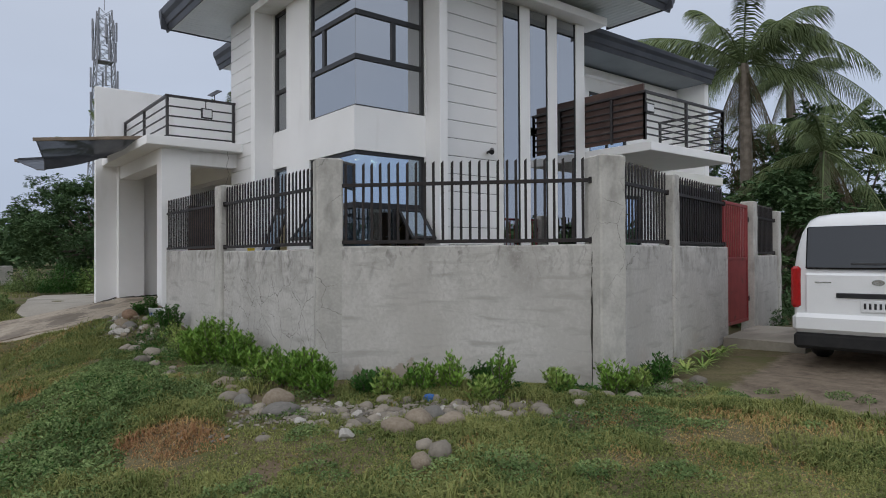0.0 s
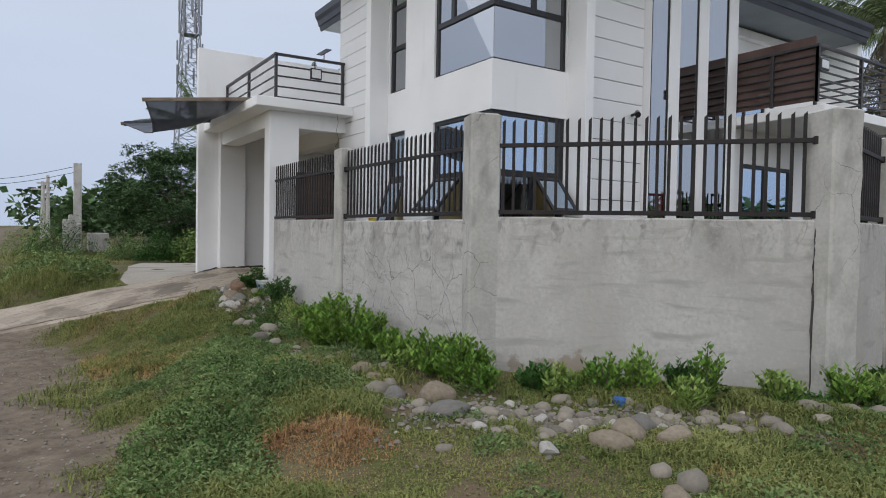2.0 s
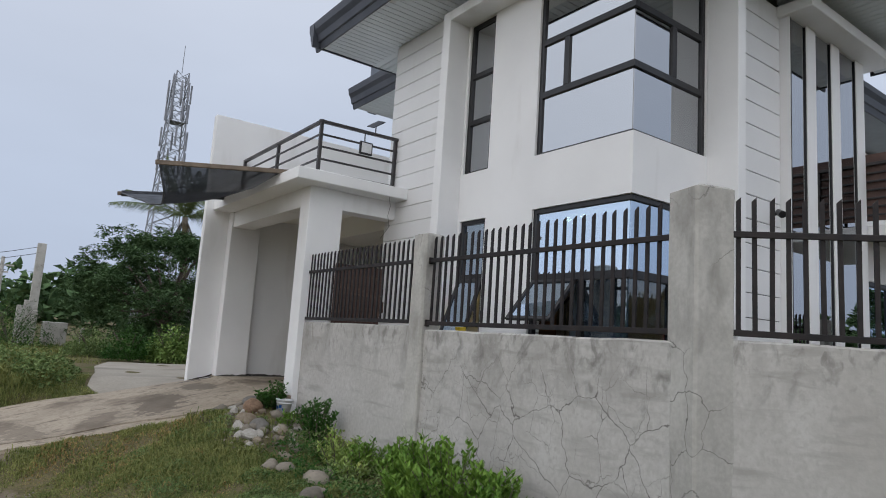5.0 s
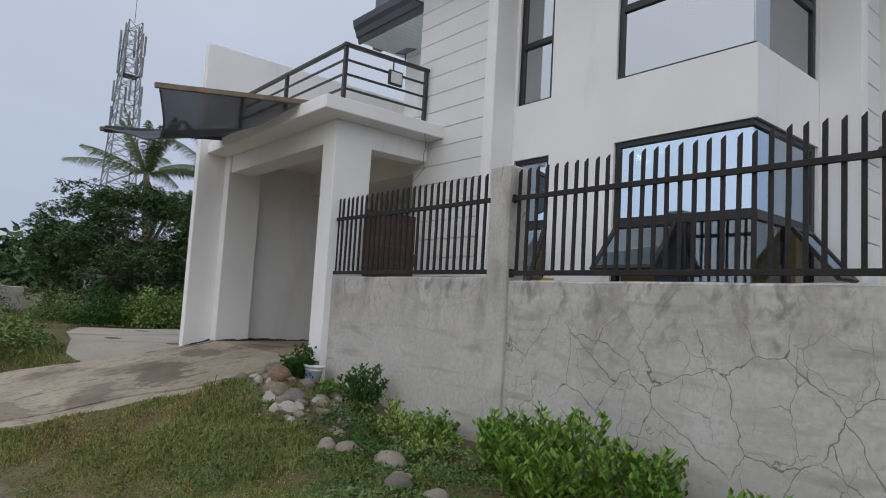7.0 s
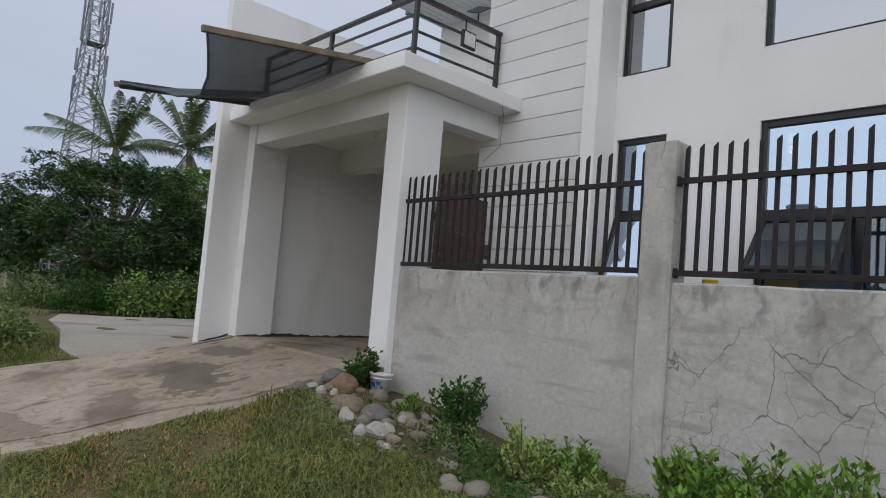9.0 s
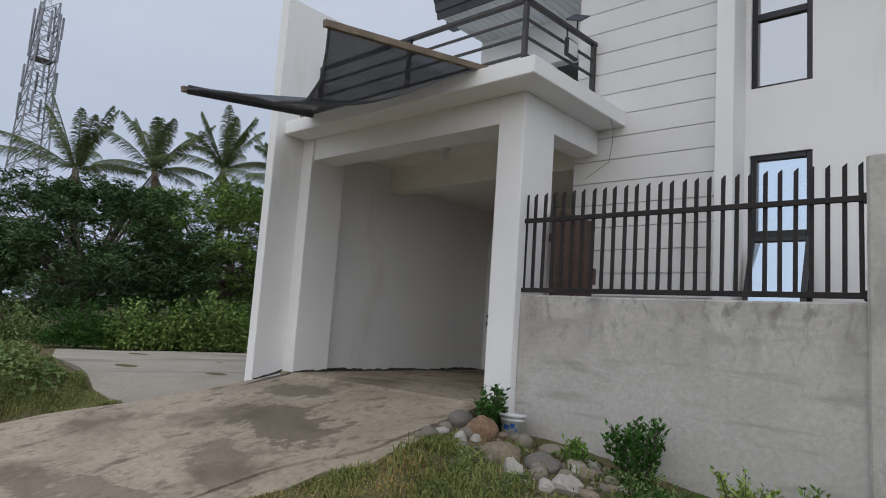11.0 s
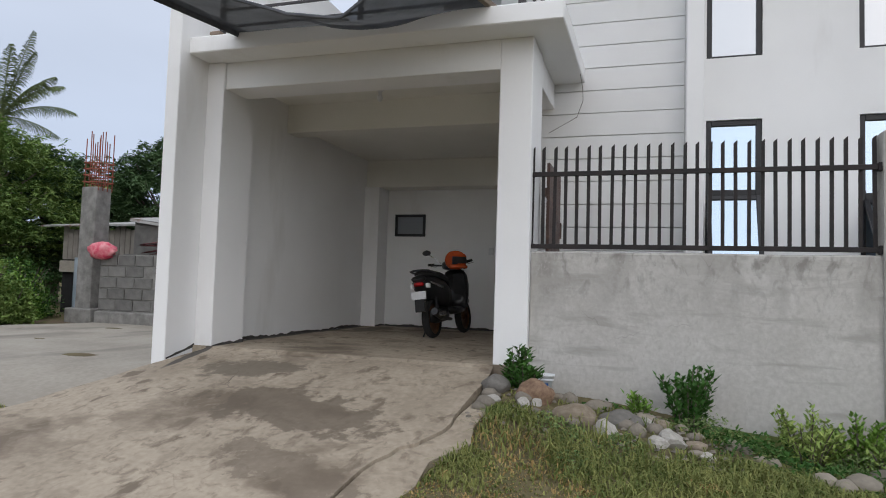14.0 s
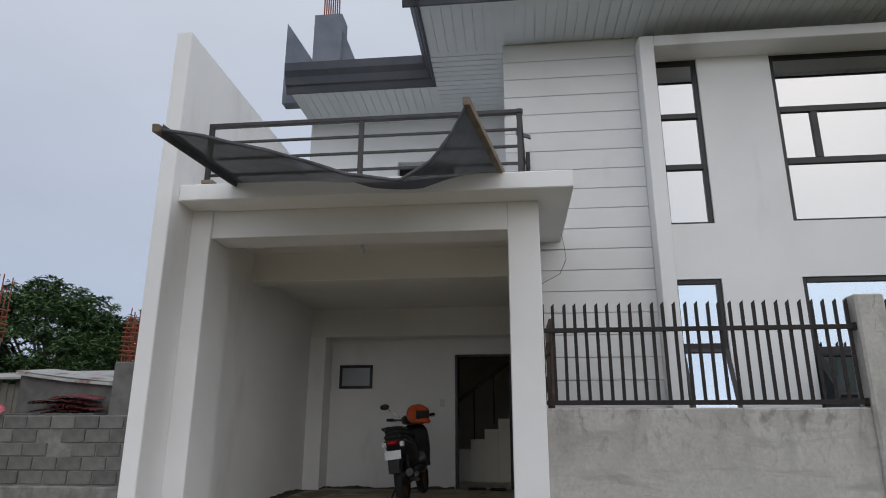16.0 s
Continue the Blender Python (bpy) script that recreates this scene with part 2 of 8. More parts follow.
def spot(m, colour, cx, cy, rx, ry, turn=0.0, ragged=0.5, strength=0.85, cz=0.0, rz=60.0):
    """A stain or darker strip with a ragged outline at one place of the plan."""
    n, l = m.node_tree.nodes, m.node_tree.links
    b = n["Principled BSDF"]
    old = b.inputs["Base Color"].links[0].from_socket
    co = n.new("ShaderNodeTexCoord")
    mp = n.new("ShaderNodeMapping")
    mp.vector_type = "TEXTURE"
    mp.inputs["Location"].default_value = (cx, cy, cz)
    mp.inputs["Rotation"].default_value = (0, 0, radians(turn))
    mp.inputs["Scale"].default_value = (rx, ry, rz)
    l.new(co.outputs["Object"], mp.inputs[0])
    ln = n.new("ShaderNodeVectorMath")
    ln.operation = "LENGTH"
    l.new(mp.outputs[0], ln.inputs[0])
    ns = n.new("ShaderNodeTexNoise")
    ns.inputs["Scale"].default_value = 4.5
    ns.inputs["Detail"].default_value = 9
    ns.inputs["Roughness"].default_value = 0.62
    l.new(co.outputs["Object"], ns.inputs["Vector"])
    ma = n.new("ShaderNodeMath")
    ma.operation = "MULTIPLY_ADD"
    l.new(ns.outputs[0], ma.inputs[0])
    ma.inputs[1].default_value = ragged * 3
    l.new(ln.outputs["Value"], ma.inputs[2])
    rg = n.new("ShaderNodeMapRange")
    rg.inputs[1].default_value = 1.0 + ragged * 1.5
    rg.inputs[2].default_value = 0.8 + ragged * 1.5
    rg.inputs[4].default_value = strength
    l.new(ma.outputs[0], rg.inputs[0])
    mix = n.new("ShaderNodeMix")
    mix.data_type = "RGBA"
    l.new(rg.outputs[0], mix.inputs[0])
    l.new(old, mix.inputs[6])
    mix.inputs[7].default_value = (*colour, 1)
    l.new(mix.outputs[2], b.inputs["Base Color"])


spot(M_DRIVE, (0.12, 0.095, 0.07), 2.15, 14.35, 0.34, 0.85, -12, 0.9, 0.75)
spot(M_DRIVE, (0.14, 0.11, 0.082), 1.25, 13.8, 0.2, 0.7, -20, 1.1, 0.6)
spot(M_DRIVE, (0.15, 0.12, 0.088), 0.4, 14.2, 0.25, 1.0, 10, 1.2, 0.6)
spot(M_DRIVE, (0.15, 0.125, 0.095), 2.9, 15.2, 0.25, 0.5, 10, 0.6)
# dark ragged strips along the wall feet, a brown patch in the back corner
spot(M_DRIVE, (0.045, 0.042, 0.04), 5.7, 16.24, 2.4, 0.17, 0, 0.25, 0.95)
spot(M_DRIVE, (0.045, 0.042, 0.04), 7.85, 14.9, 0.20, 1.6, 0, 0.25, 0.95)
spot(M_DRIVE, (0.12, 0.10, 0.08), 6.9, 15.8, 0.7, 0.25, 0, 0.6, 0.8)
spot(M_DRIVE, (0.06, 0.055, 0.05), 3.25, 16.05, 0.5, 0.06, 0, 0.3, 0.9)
spot(M_CONC, (0.25, 0.19, 0.135), 4.2, 6.1, 0.5, 0.4, -47.9, 1.0, 0.6, 0.22, 0.18)
M_SLABOLD = shader("pale_old_concrete", (0.29, 0.262, 0.22), (0.38, 0.35, 0.30), 1.0, 0.85, 0.12, 22, fine=0.5, spec=0.25)
layer(M_SLABOLD, (0.22, 0.20, 0.17), 0.9, 0.53, 0.66, stretch=(0.6, 1.5, 1), warp=0.3)
M_BLACKMETAL = shader("black_painted_steel", (0.013, 0.012, 0.013), (0.030, 0.023, 0.022), 9, 0.55, 0.04, 60, spec=0.28)
M_RAIL = shader("dark_painted_rail", (0.030, 0.029, 0.032), (0.055, 0.05, 0.05), 8, 0.45, 0.03, 60)
M_FRAME = shader("black_aluminium_frame", (0.012, 0.012, 0.014), (0.022, 0.022, 0.025), 6, 0.35, 0.0, 40)
M_GLASS_UP = glass("mirror_film_glass", (0.48, 0.495, 0.515), 0.93)
M_GLASS_LOW = glass("blue_tinted_glass", (0.62, 0.74, 0.88), 0.72, see=(0.35, 0.45, 0.55))
M_GLASS_CLEAR = glass("plain_clear_glass", (0.7, 0.75, 0.8), 0.16, see=(0.75, 0.8, 0.82))
M_GLASS_GREY = glass("frosted_grey_glass", (0.5, 0.52, 0.55), 0.5, 0.3)
M_WOOD = shader("raw_timber", (0.15, 0.115, 0.085), (0.25, 0.195, 0.145), 6, 0.7, 0.1, 60)
M_BROWN = layer(shader("dark_brown_varnished_wood", (0.055, 0.028, 0.022), (0.085, 0.045, 0.034), 3, 0.5, 0.08, 40), (0.13, 0.075, 0.05), 3.0, 0.60, 0.72, stretch=(0.4, 0.4, 2.5), warp=0.2)
M_RED = layer(shader("faded_red_gate_paint", (0.20, 0.025, 0.028), (0.27, 0.04, 0.04), 4, 0.5, 0.05, 50), (0.10, 0.03, 0.02), 5, 0.62, 0.7)
M_SOIL = shader("garden_soil_and_turf", (0.095, 0.083, 0.045), (0.155, 0.130, 0.072), 1.6, 0.95, 0.5, 30, fine=0.8, spec=0.1)
layer(M_SOIL, (0.14, 0.105, 0.07), 0.7, 0.52, 0.62, warp=0.4)
layer(M_SOIL, (0.085, 0.10, 0.033), 1.4, 0.52, 0.64, warp=0.4)
M_ROAD = shader("damp_gravel_road", (0.15, 0.118, 0.088), (0.225, 0.185, 0.14), 2.4, 0.9, 0.6, 70, fine=0.9, spec=0.2)
layer(M_ROAD, (0.105, 0.085, 0.067), 0.8, 0.5, 0.66, warp=0.4)


def blend_ground(m, other):
    """Soil that turns to gravel where the ground's own gravel share is high, along a ragged line."""
    n, l = m.node_tree.nodes, m.node_tree.links
    b = n["Principled BSDF"]
    old = b.inputs["Base Color"].links[0].from_socket
    co = n.new("ShaderNodeTexCoord")
    big = n.new("ShaderNodeTexNoise")
    big.inputs["Scale"].default_value = 5.0
    big.inputs["Detail"].default_value = 9
    big.inputs["Roughness"].default_value = 0.7
    l.new(co.outputs["Object"], big.inputs["Vector"])
    ramp = n.new("ShaderNodeValToRGB")
    for e, (p, c) in zip(ramp.color_ramp.elements, ((0.30, other[0]), (0.72, other[1]))):
        e.position = p
        e.color = (*c, 1)
    l.new(big.outputs[0], ramp.inputs[0])
    at = n.new("ShaderNodeAttribute")
    at.attribute_name = "gravel_share"
    ma = n.new("ShaderNodeMath")
    ma.operation = "MULTIPLY_ADD"
    l.new(big.outputs[0], ma.inputs[0])
    ma.inputs[1].default_value = 1.2
    l.new(at.outputs["Fac"], ma.inputs[2])
    rg = n.new("ShaderNodeMapRange")
    rg.inputs[1].default_value = 0.95
    rg.inputs[2].default_value = 1.25
    l.new(ma.outputs[0], rg.inputs[0])
    mix = n.new("ShaderNodeMix")
    mix.data_type = "RGBA"
    l.new(rg.outputs[0], mix.inputs[0])
    l.new(old, mix.inputs[6])
    l.new(ramp.outputs[0], mix.inputs[7])
    l.new(mix.outputs[2], b.inputs["Base Color"])


blend_ground(M_SOIL, ((0.10, 0.078, 0.058), (0.245, 0.20, 0.152)))
M_BROWNOLD = layer(shader("weathered_brown_plywood", (0.085, 0.052, 0.046), (0.135, 0.085, 0.072), 3, 0.7, 0.1, 40), (0.20, 0.145, 0.115), 2.6, 0.58, 0.72, stretch=(0.6, 0.6, 2.0), warp=0.4)
# slate soffit tone with the shade under the low eave put into the colour
M_SOFFITDK = shader("shaded_slate_soffit", (0.17, 0.195, 0.215), (0.22, 0.245, 0.265), 1.5, 0.5, 0.02, 30)
M_STONE = shader("river_stone", (0.115, 0.102, 0.085), (0.30, 0.262, 0.21), 3, 0.8, 0.15, 40, per_object=0.75)
M_STONE_TAN = shader("tan_river_stone", (0.17, 0.132, 0.092), (0.28, 0.235, 0.18), 4, 0.8, 0.18, 40, per_object=0.4)
M_STONE_GREY = shader("grey_river_stone", (0.115, 0.108, 0.098), (0.185, 0.173, 0.155), 4, 0.75, 0.15, 40, per_object=0.4)
M_STONE_RUST = shader("rust_brown_stone", (0.16, 0.095, 0.065), (0.27, 0.18, 0.115), 5, 0.8, 0.25, 30)
M_RUBBLE = shader("white_concrete_rubble", (0.32, 0.30, 0.27), (0.45, 0.43, 0.39), 5, 0.9, 0.3, 30, per_object=0.4)
M_GRASS = foliage("meadow_grass", (0.058, 0.098, 0.024), (0.305, 0.305, 0.105))
M_RUSTWEED = foliage("rust_brown_withered_weed", (0.20, 0.085, 0.04), (0.44, 0.28, 0.14), 0.6)
M_DRYGRASS = foliage("dry_grass", (0.26, 0.165, 0.06), (0.47, 0.34, 0.15), 0.7)
M_LEAF = foliage("green_shrub_leaf", (0.045, 0.125, 0.016), (0.22, 0.35, 0.065), 0.35)
M_LEAFY = foliage("variegated_shrub_leaf", (0.085, 0.20, 0.03), (0.36, 0.42, 0.13), 0.35)
M_LEAFD = foliage("dark_shrub_leaf", (0.020, 0.070, 0.014), (0.065, 0.15, 0.03), 0.35)
M_WEED = foliage("creeping_weed_leaf", (0.045, 0.092, 0.028), (0.25, 0.33, 0.125), 0.5)
M_TREE = foliage("dark_tree_leaf", (0.034, 0.074, 0.032), (0.130, 0.205, 0.090), 0.6)
M_TREEL = foliage("mango_leaf", (0.065, 0.14, 0.035), (0.27, 0.37, 0.11), 0.55)
# palm greens are lightened; distance haze is put into the leaf colour
M_PALM = foliage("coconut_leaf", (0.055, 0.085, 0.035), (0.15, 0.185, 0.08), 0.5)
M_PALMDRY = foliage("dry_coconut_leaf", (0.055, 0.045, 0.028), (0.15, 0.125, 0.07), 0.6)
M_PALMTRUNK = shader("ringed_palm_trunk", (0.15, 0.125, 0.10), (0.26, 0.225, 0.185), 5, 0.9, 0.4, 30)
M_BARK = shader("grey_bark", (0.085, 0.070, 0.055), (0.17, 0.145, 0.12), 5, 0.9, 0.5, 30)
M_BLOCK = shader("grey_hollow_block", (0.105, 0.103, 0.098), (0.225, 0.218, 0.206), 5, 0.95, 0.4, 45, per_object=0.5, spec=0.15)
M_MORTAR = shader("rough_mortar", (0.155, 0.15, 0.14), (0.27, 0.262, 0.248), 6, 0.95, 0.4, 40)
M_REDROOF = shader("faded_red_roof_metal", (0.11, 0.022, 0.03), (0.20, 0.06, 0.062), 6, 0.6, 0.1, 30)
M_REBAR = shader("rusty_rebar", (0.20, 0.055, 0.035), (0.30, 0.10, 0.06), 8, 0.85, 0.1, 60)
M_TOWER = shader("galvanised_tower_steel", (0.20, 0.21, 0.23), (0.30, 0.31, 0.34), 2, 0.5, 0, 20, metal=0.3)
M_TIN = shader("old_corrugated_tin", (0.30, 0.30, 0.29), (0.42, 0.41, 0.39), 3, 0.6, 0.1, 30, metal=0.3)
layer(M_TIN, (0.16, 0.075, 0.04), 2.2, 0.55, 0.66, warp=0.3)
M_TINBLUE = shader("pale_blue_tin", (0.22, 0.27, 0.32), (0.31, 0.35, 0.39), 3, 0.6, 0.1, 30)
M_TIMBERGREY = shader("weathered_boards", (0.19, 0.17, 0.15), (0.30, 0.275, 0.245), 5, 0.9, 0.3, 40, per_object=0.5)
M_PLASTIC_BLACK = shader("black_scooter_plastic", (0.010, 0.010, 0.011), (0.02, 0.02, 0.021), 5, 0.3, 0, 40)
M_TYRE = shader("black_rubber", (0.014, 0.014, 0.014), (0.025, 0.025, 0.025), 10, 0.85, 0.1, 80)
M_CHROME = shader("scuffed_chrome", (0.55, 0.55, 0.55), (0.45, 0.45, 0.45), 10, 0.25, 0, 40, metal=1.0)
M_COPPER = shader("bronze_rim", (0.13, 0.06, 0.03), (0.17, 0.08, 0.04), 10, 0.4, 0, 40, metal=0.7)
M_LENSRED = shader("red_lamp_lens", (0.42, 0.012, 0.014), (0.30, 0.008, 0.01), 20, 0.15, 0, 60, spec=0.6)
M_PLATE = shader("white_plate", (0.72, 0.73, 0.74), (0.64, 0.65, 0.66), 20, 0.4, 0, 60)
M_ORANGE = shader("orange_helmet_shell", (0.55, 0.085, 0.018), (0.46, 0.065, 0.015), 6, 0.25, 0, 40, spec=0.6)
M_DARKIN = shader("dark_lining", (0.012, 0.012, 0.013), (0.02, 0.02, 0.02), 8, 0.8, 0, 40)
M_VAN = shader("white_van_paint", (0.78, 0.79, 0.80), (0.74, 0.75, 0.76), 2, 0.18, 0, 40, spec=0.6)
M_VANGLASS = glass("privacy_glass", (0.35, 0.37, 0.40), 0.14, see=(0.05, 0.05, 0.06))
M_BUCKET = shader("white_bucket_plastic", (0.68, 0.70, 0.71), (0.58, 0.60, 0.62), 6, 0.5, 0.02, 40)
M_BLUE = shader("blue_plastic", (0.02, 0.08, 0.28), (0.03, 0.12, 0.36), 12, 0.4, 0, 40)
M_PINK = shader("pink_plastic_bag", (0.62, 0.035, 0.10), (0.72, 0.30, 0.32), 9, 0.4, 0.3, 30)
M_YELLOW = shader("yellow_plastic", (0.55, 0.40, 0.03), (0.45, 0.33, 0.02), 8, 0.45, 0, 40)
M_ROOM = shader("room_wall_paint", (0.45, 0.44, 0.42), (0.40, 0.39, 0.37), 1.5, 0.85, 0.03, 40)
M_CURTAIN = shader("blue_grey_curtain", (0.10, 0.14, 0.20), (0.16, 0.20, 0.27), 3, 0.85, 0.1, 30)
M_BULB = lamp_glow("warm_ceiling_lamp", (1.0, 0.80, 0.34), 16.0)
# near-black: open joint with its gap shade as colour, and wall-foot bands
M_JOINT = shader("dark_joint_and_foot", (0.05, 0.047, 0.043), (0.09, 0.085, 0.078), 9, 0.95, 0, 40)
M_HEM = shader("grey_net_hem", (0.06, 0.065, 0.075), (0.11, 0.115, 0.13), 8, 0.8, 0, 40)


def net_material():
    """Black shade cloth: an open weave that lets part of the light through."""
    m = shader("black_shade_net", (0.036, 0.043, 0.058), (0.060, 0.068, 0.086), 5, 0.75, 0, 40)
    n, l = m.node_tree.nodes, m.node_tree.links
    t = n.new("ShaderNodeBsdfTransparent")
    mx = n.new("ShaderNodeMixShader")
    co = n.new("ShaderNodeTexCoord")
    ns = n.new("ShaderNodeTexNoise")
    ns.inputs["Scale"].default_value = 2.5
    mr = n.new("ShaderNodeMapRange")
    mr.inputs[3].default_value = 0.87
    mr.inputs[4].default_value = 0.96
    l.new(co.outputs["Object"], ns.inputs["Vector"])
    l.new(ns.outputs[0], mr.inputs[0])
    l.new(mr.outputs[0], mx.inputs[0])
    l.new(t.outputs[0], mx.inputs[1])
    l.new(n["Principled BSDF"].outputs[0], mx.inputs[2])
    l.new(mx.outputs[0], n["Material Output"].inputs[0])
    return m


M_NET = net_material()


# ---- mesh helpers ----
class Geo:
    """Collects vertices and faces for one mesh."""

    def __init__(self):
        self.v, self.f = [], []

    def add(self, verts, faces):
        k = len(self.v)
        self.v += [tuple(p) for p in verts]
        self.f += [tuple(i + k for i in face) for face in faces]
        return self

    def box(self, a, b, m=None):
        (x0, y0, z0), (x1, y1, z1) = a, b
        vs = [(x, y, z) for x in (x0, x1) for y in (y0, y1) for z in (z0, z1)]
        if m is not None:
            vs = [m @ Vector(p) for p in vs]
        return self.add(vs, [(0, 1, 3, 2), (4, 6, 7, 5), (0, 4, 5, 1), (2, 3, 7, 6), (0, 2, 6, 4), (1, 5, 7, 3)])

    def bbox(self, a, b, c=0.006, m=None):
        """A box with chamfered edges."""
        lo, hi = Vector(a), Vector(b)
        mid, half = (lo + hi) / 2, (hi - lo) / 2
        c = min(c, min(half) * 0.9)
        idx, vs = {}, []
        for sx in (-1, 1):
            for sy in (-1, 1):
                for sz in (-1, 1):
                    s = (sx, sy, sz)
                    for ax in range(3):
                        p = [mid[i] + s[i] * (half[i] - (0 if i == ax else c)) for i in range(3)]
                        idx[s, ax] = len(vs)
                        vs.append(m @ Vector(p) if m is not None else p)
        fs = []
        for ax in range(3):
            o = [i for i in range(3) if i != ax]
            for sg in (-1, 1):
                ring = []
                for p, q in ((-1, -1), (1, -1), (1, 1), (-1, 1)):
                    s = [0, 0, 0]
                    s[ax], s[o[0]], s[o[1]] = sg, p, q
                    ring.append(idx[tuple(s), ax])
                flip = (sg < 0) != (ax == 1)
                fs.append(tuple(reversed(ring)) if flip else tuple(ring))
        for ax in range(3):
            o = [i for i in range(3) if i != ax]
            for p in (-1, 1):
                for q in (-1, 1):
                    s0, s1 = [0, 0, 0], [0, 0, 0]
                    s0[ax], s1[ax] = -1, 1
                    for s in (s0, s1):
                        s[o[0]], s[o[1]] = p, q
                    a0, a1 = tuple(s0), tuple(s1)
                    fs.append((idx[a0, o[0]], idx[a1, o[0]], idx[a1, o[1]], idx[a0, o[1]]))
        for sx in (-1, 1):
            for sy in (-1, 1):
                for sz in (-1, 1):
                    fs.append(tuple(idx[(sx, sy, sz), ax] for ax in range(3)))
        return self.add(vs, fs)

    def tube(self, pts, radii, sides=8, caps=True):
        pts = [Vector(p) for p in pts]
        if not hasattr(radii, "__len__"):
            radii = [radii] * len(pts)
        rings, vs, fs = [], [], []
        ref = Vector((0.31, 0.17, 0.93)).normalized()
        for i, p in enumerate(pts):
            d = (pts[min(i + 1, len(pts) - 1)] - pts[max(i - 1, 0)]).normalized()
            u = d.cross(ref)
            if u.length < 0.05:
                u = d.cross(Vector((1, 0, 0)))
            u.normalize()
            w = d.cross(u)
            rings.append(len(vs))
            for k in range(sides):
                a = 2 * math.pi * k / sides
                vs.append(p + (u * math.cos(a) + w * math.sin(a)) * radii[i])
        for i in range(len(pts) - 1):
            for k in range(sides):
                k2 = (k + 1) % sides
                fs.append((rings[i] + k, rings[i] + k2, rings[i + 1] + k2, rings[i + 1] + k))
        if caps:
            fs.append(tuple(range(sides)))
            fs.append(tuple(reversed(range(rings[-1], rings[-1] + sides))))
        return self.add(vs, fs)

    def lathe(self, profile, sides=20, m=None):
        """Turns (radius, z) pairs about the z axis."""
        vs, fs = [], []
        for r, z in profile:
            for k in range(sides):
                a = 2 * math.pi * k / sides
                p = Vector((r * math.cos(a), r * math.sin(a), z))
                vs.append(m @ p if m is not None else p)
        for i in range(len(profile) - 1):
            for k in range(sides):
                k2 = (k + 1) % sides
                fs.append((i * sides + k, i * sides + k2, (i + 1) * sides + k2, (i + 1) * sides + k))
        return self.add(vs, fs)

    def loft(self, rings, close=True):
        """Skins rings of equally many points."""
        n, vs, fs = len(rings[0]), [p for r in rings for p in r], []
        for i in range(len(rings) - 1):
            for k in range(n):
                k2 = (k + 1) % n
                fs.append((i * n + k, i * n + k2, (i + 1) * n + k2, (i + 1) * n + k))
        if close:
            fs.append(tuple(reversed(range(n))))
            fs.append(tuple(range((len(rings) - 1) * n, len(rings) * n)))
        return self.add(vs, fs)

    def mesh(self, name, smooth=False):
        me = bpy.data.meshes.new(name)
        me.from_pydata([tuple(p) for p in self.v], [], self.f)
        bm = bmesh.new()
        bm.from_mesh(me)
        bmesh.ops.recalc_face_normals(bm, faces=bm.faces)
        bm.to_mesh(me)
        bm.free()
        if smooth:
            me.shade_smooth()
        return me


def empty(name, at, label, category, group="", kind=""):
    ob = new(name)
    ob.empty_display_size = 0.2
    ob.matrix_basis = at if isinstance(at, Matrix) else Matrix.Translation(at)
    return tagged(ob, label, category, group, kind)


def part(name, geo, material, parent=None, label="", local=False, smooth=False):
    """Links a mesh as one part. Vertices are in the world unless local, then in the parent's own space."""
    me = geo if isinstance(geo, bpy.types.Mesh) else geo.mesh(name, smooth)
    if not me.materials:
        me.materials.append(material)
    ob = new(name, me)
    if parent is not None:
        ob.parent = parent
        if not local and parent.type == "EMPTY":
            ob.matrix_parent_inverse = parent.matrix_basis.inverted()
    return tagged(ob, label)


def thing(name, geo, material, label, category, group="", kind="", smooth=False):
    return tagged(part(name, geo, material, smooth=smooth), label, category, group, kind)


def smooth01(a, b, x):
    t = np.clip((x - a) / (b - a), 0.0, 1.0)
    return t * t * (3 - 2 * t)


# ---- ground ----
def apron_z(x, y):
    return 0.53 - 0.30 * smooth01(18.2, 16.4, y) * smooth01(3.1, 1.0, x)


def drive_south(x):
    """Where the grass meets the paving on the south side."""
    return np.interp(x, (-2.6, -1.2, -0.4, 0.32, 0.7, 1.12, 1.6, 1.95, 2.35, 2.75, 3.4), (14.2, 13.8, 13.52, 13.28, 13.12, 13.06, 12.98, 12.86, 12.86, 12.88, 12.9))


def drive_north(x):
    return np.interp(x, (-2.6, -0.5, 0.5, 1.0, 1.4, 1.75, 2.0, 2.4, 3.0, 3.4), (17.15, 16.98, 16.95, 16.9, 16.76, 16.55, 16.46, 16.36, 16.2, 16.1))


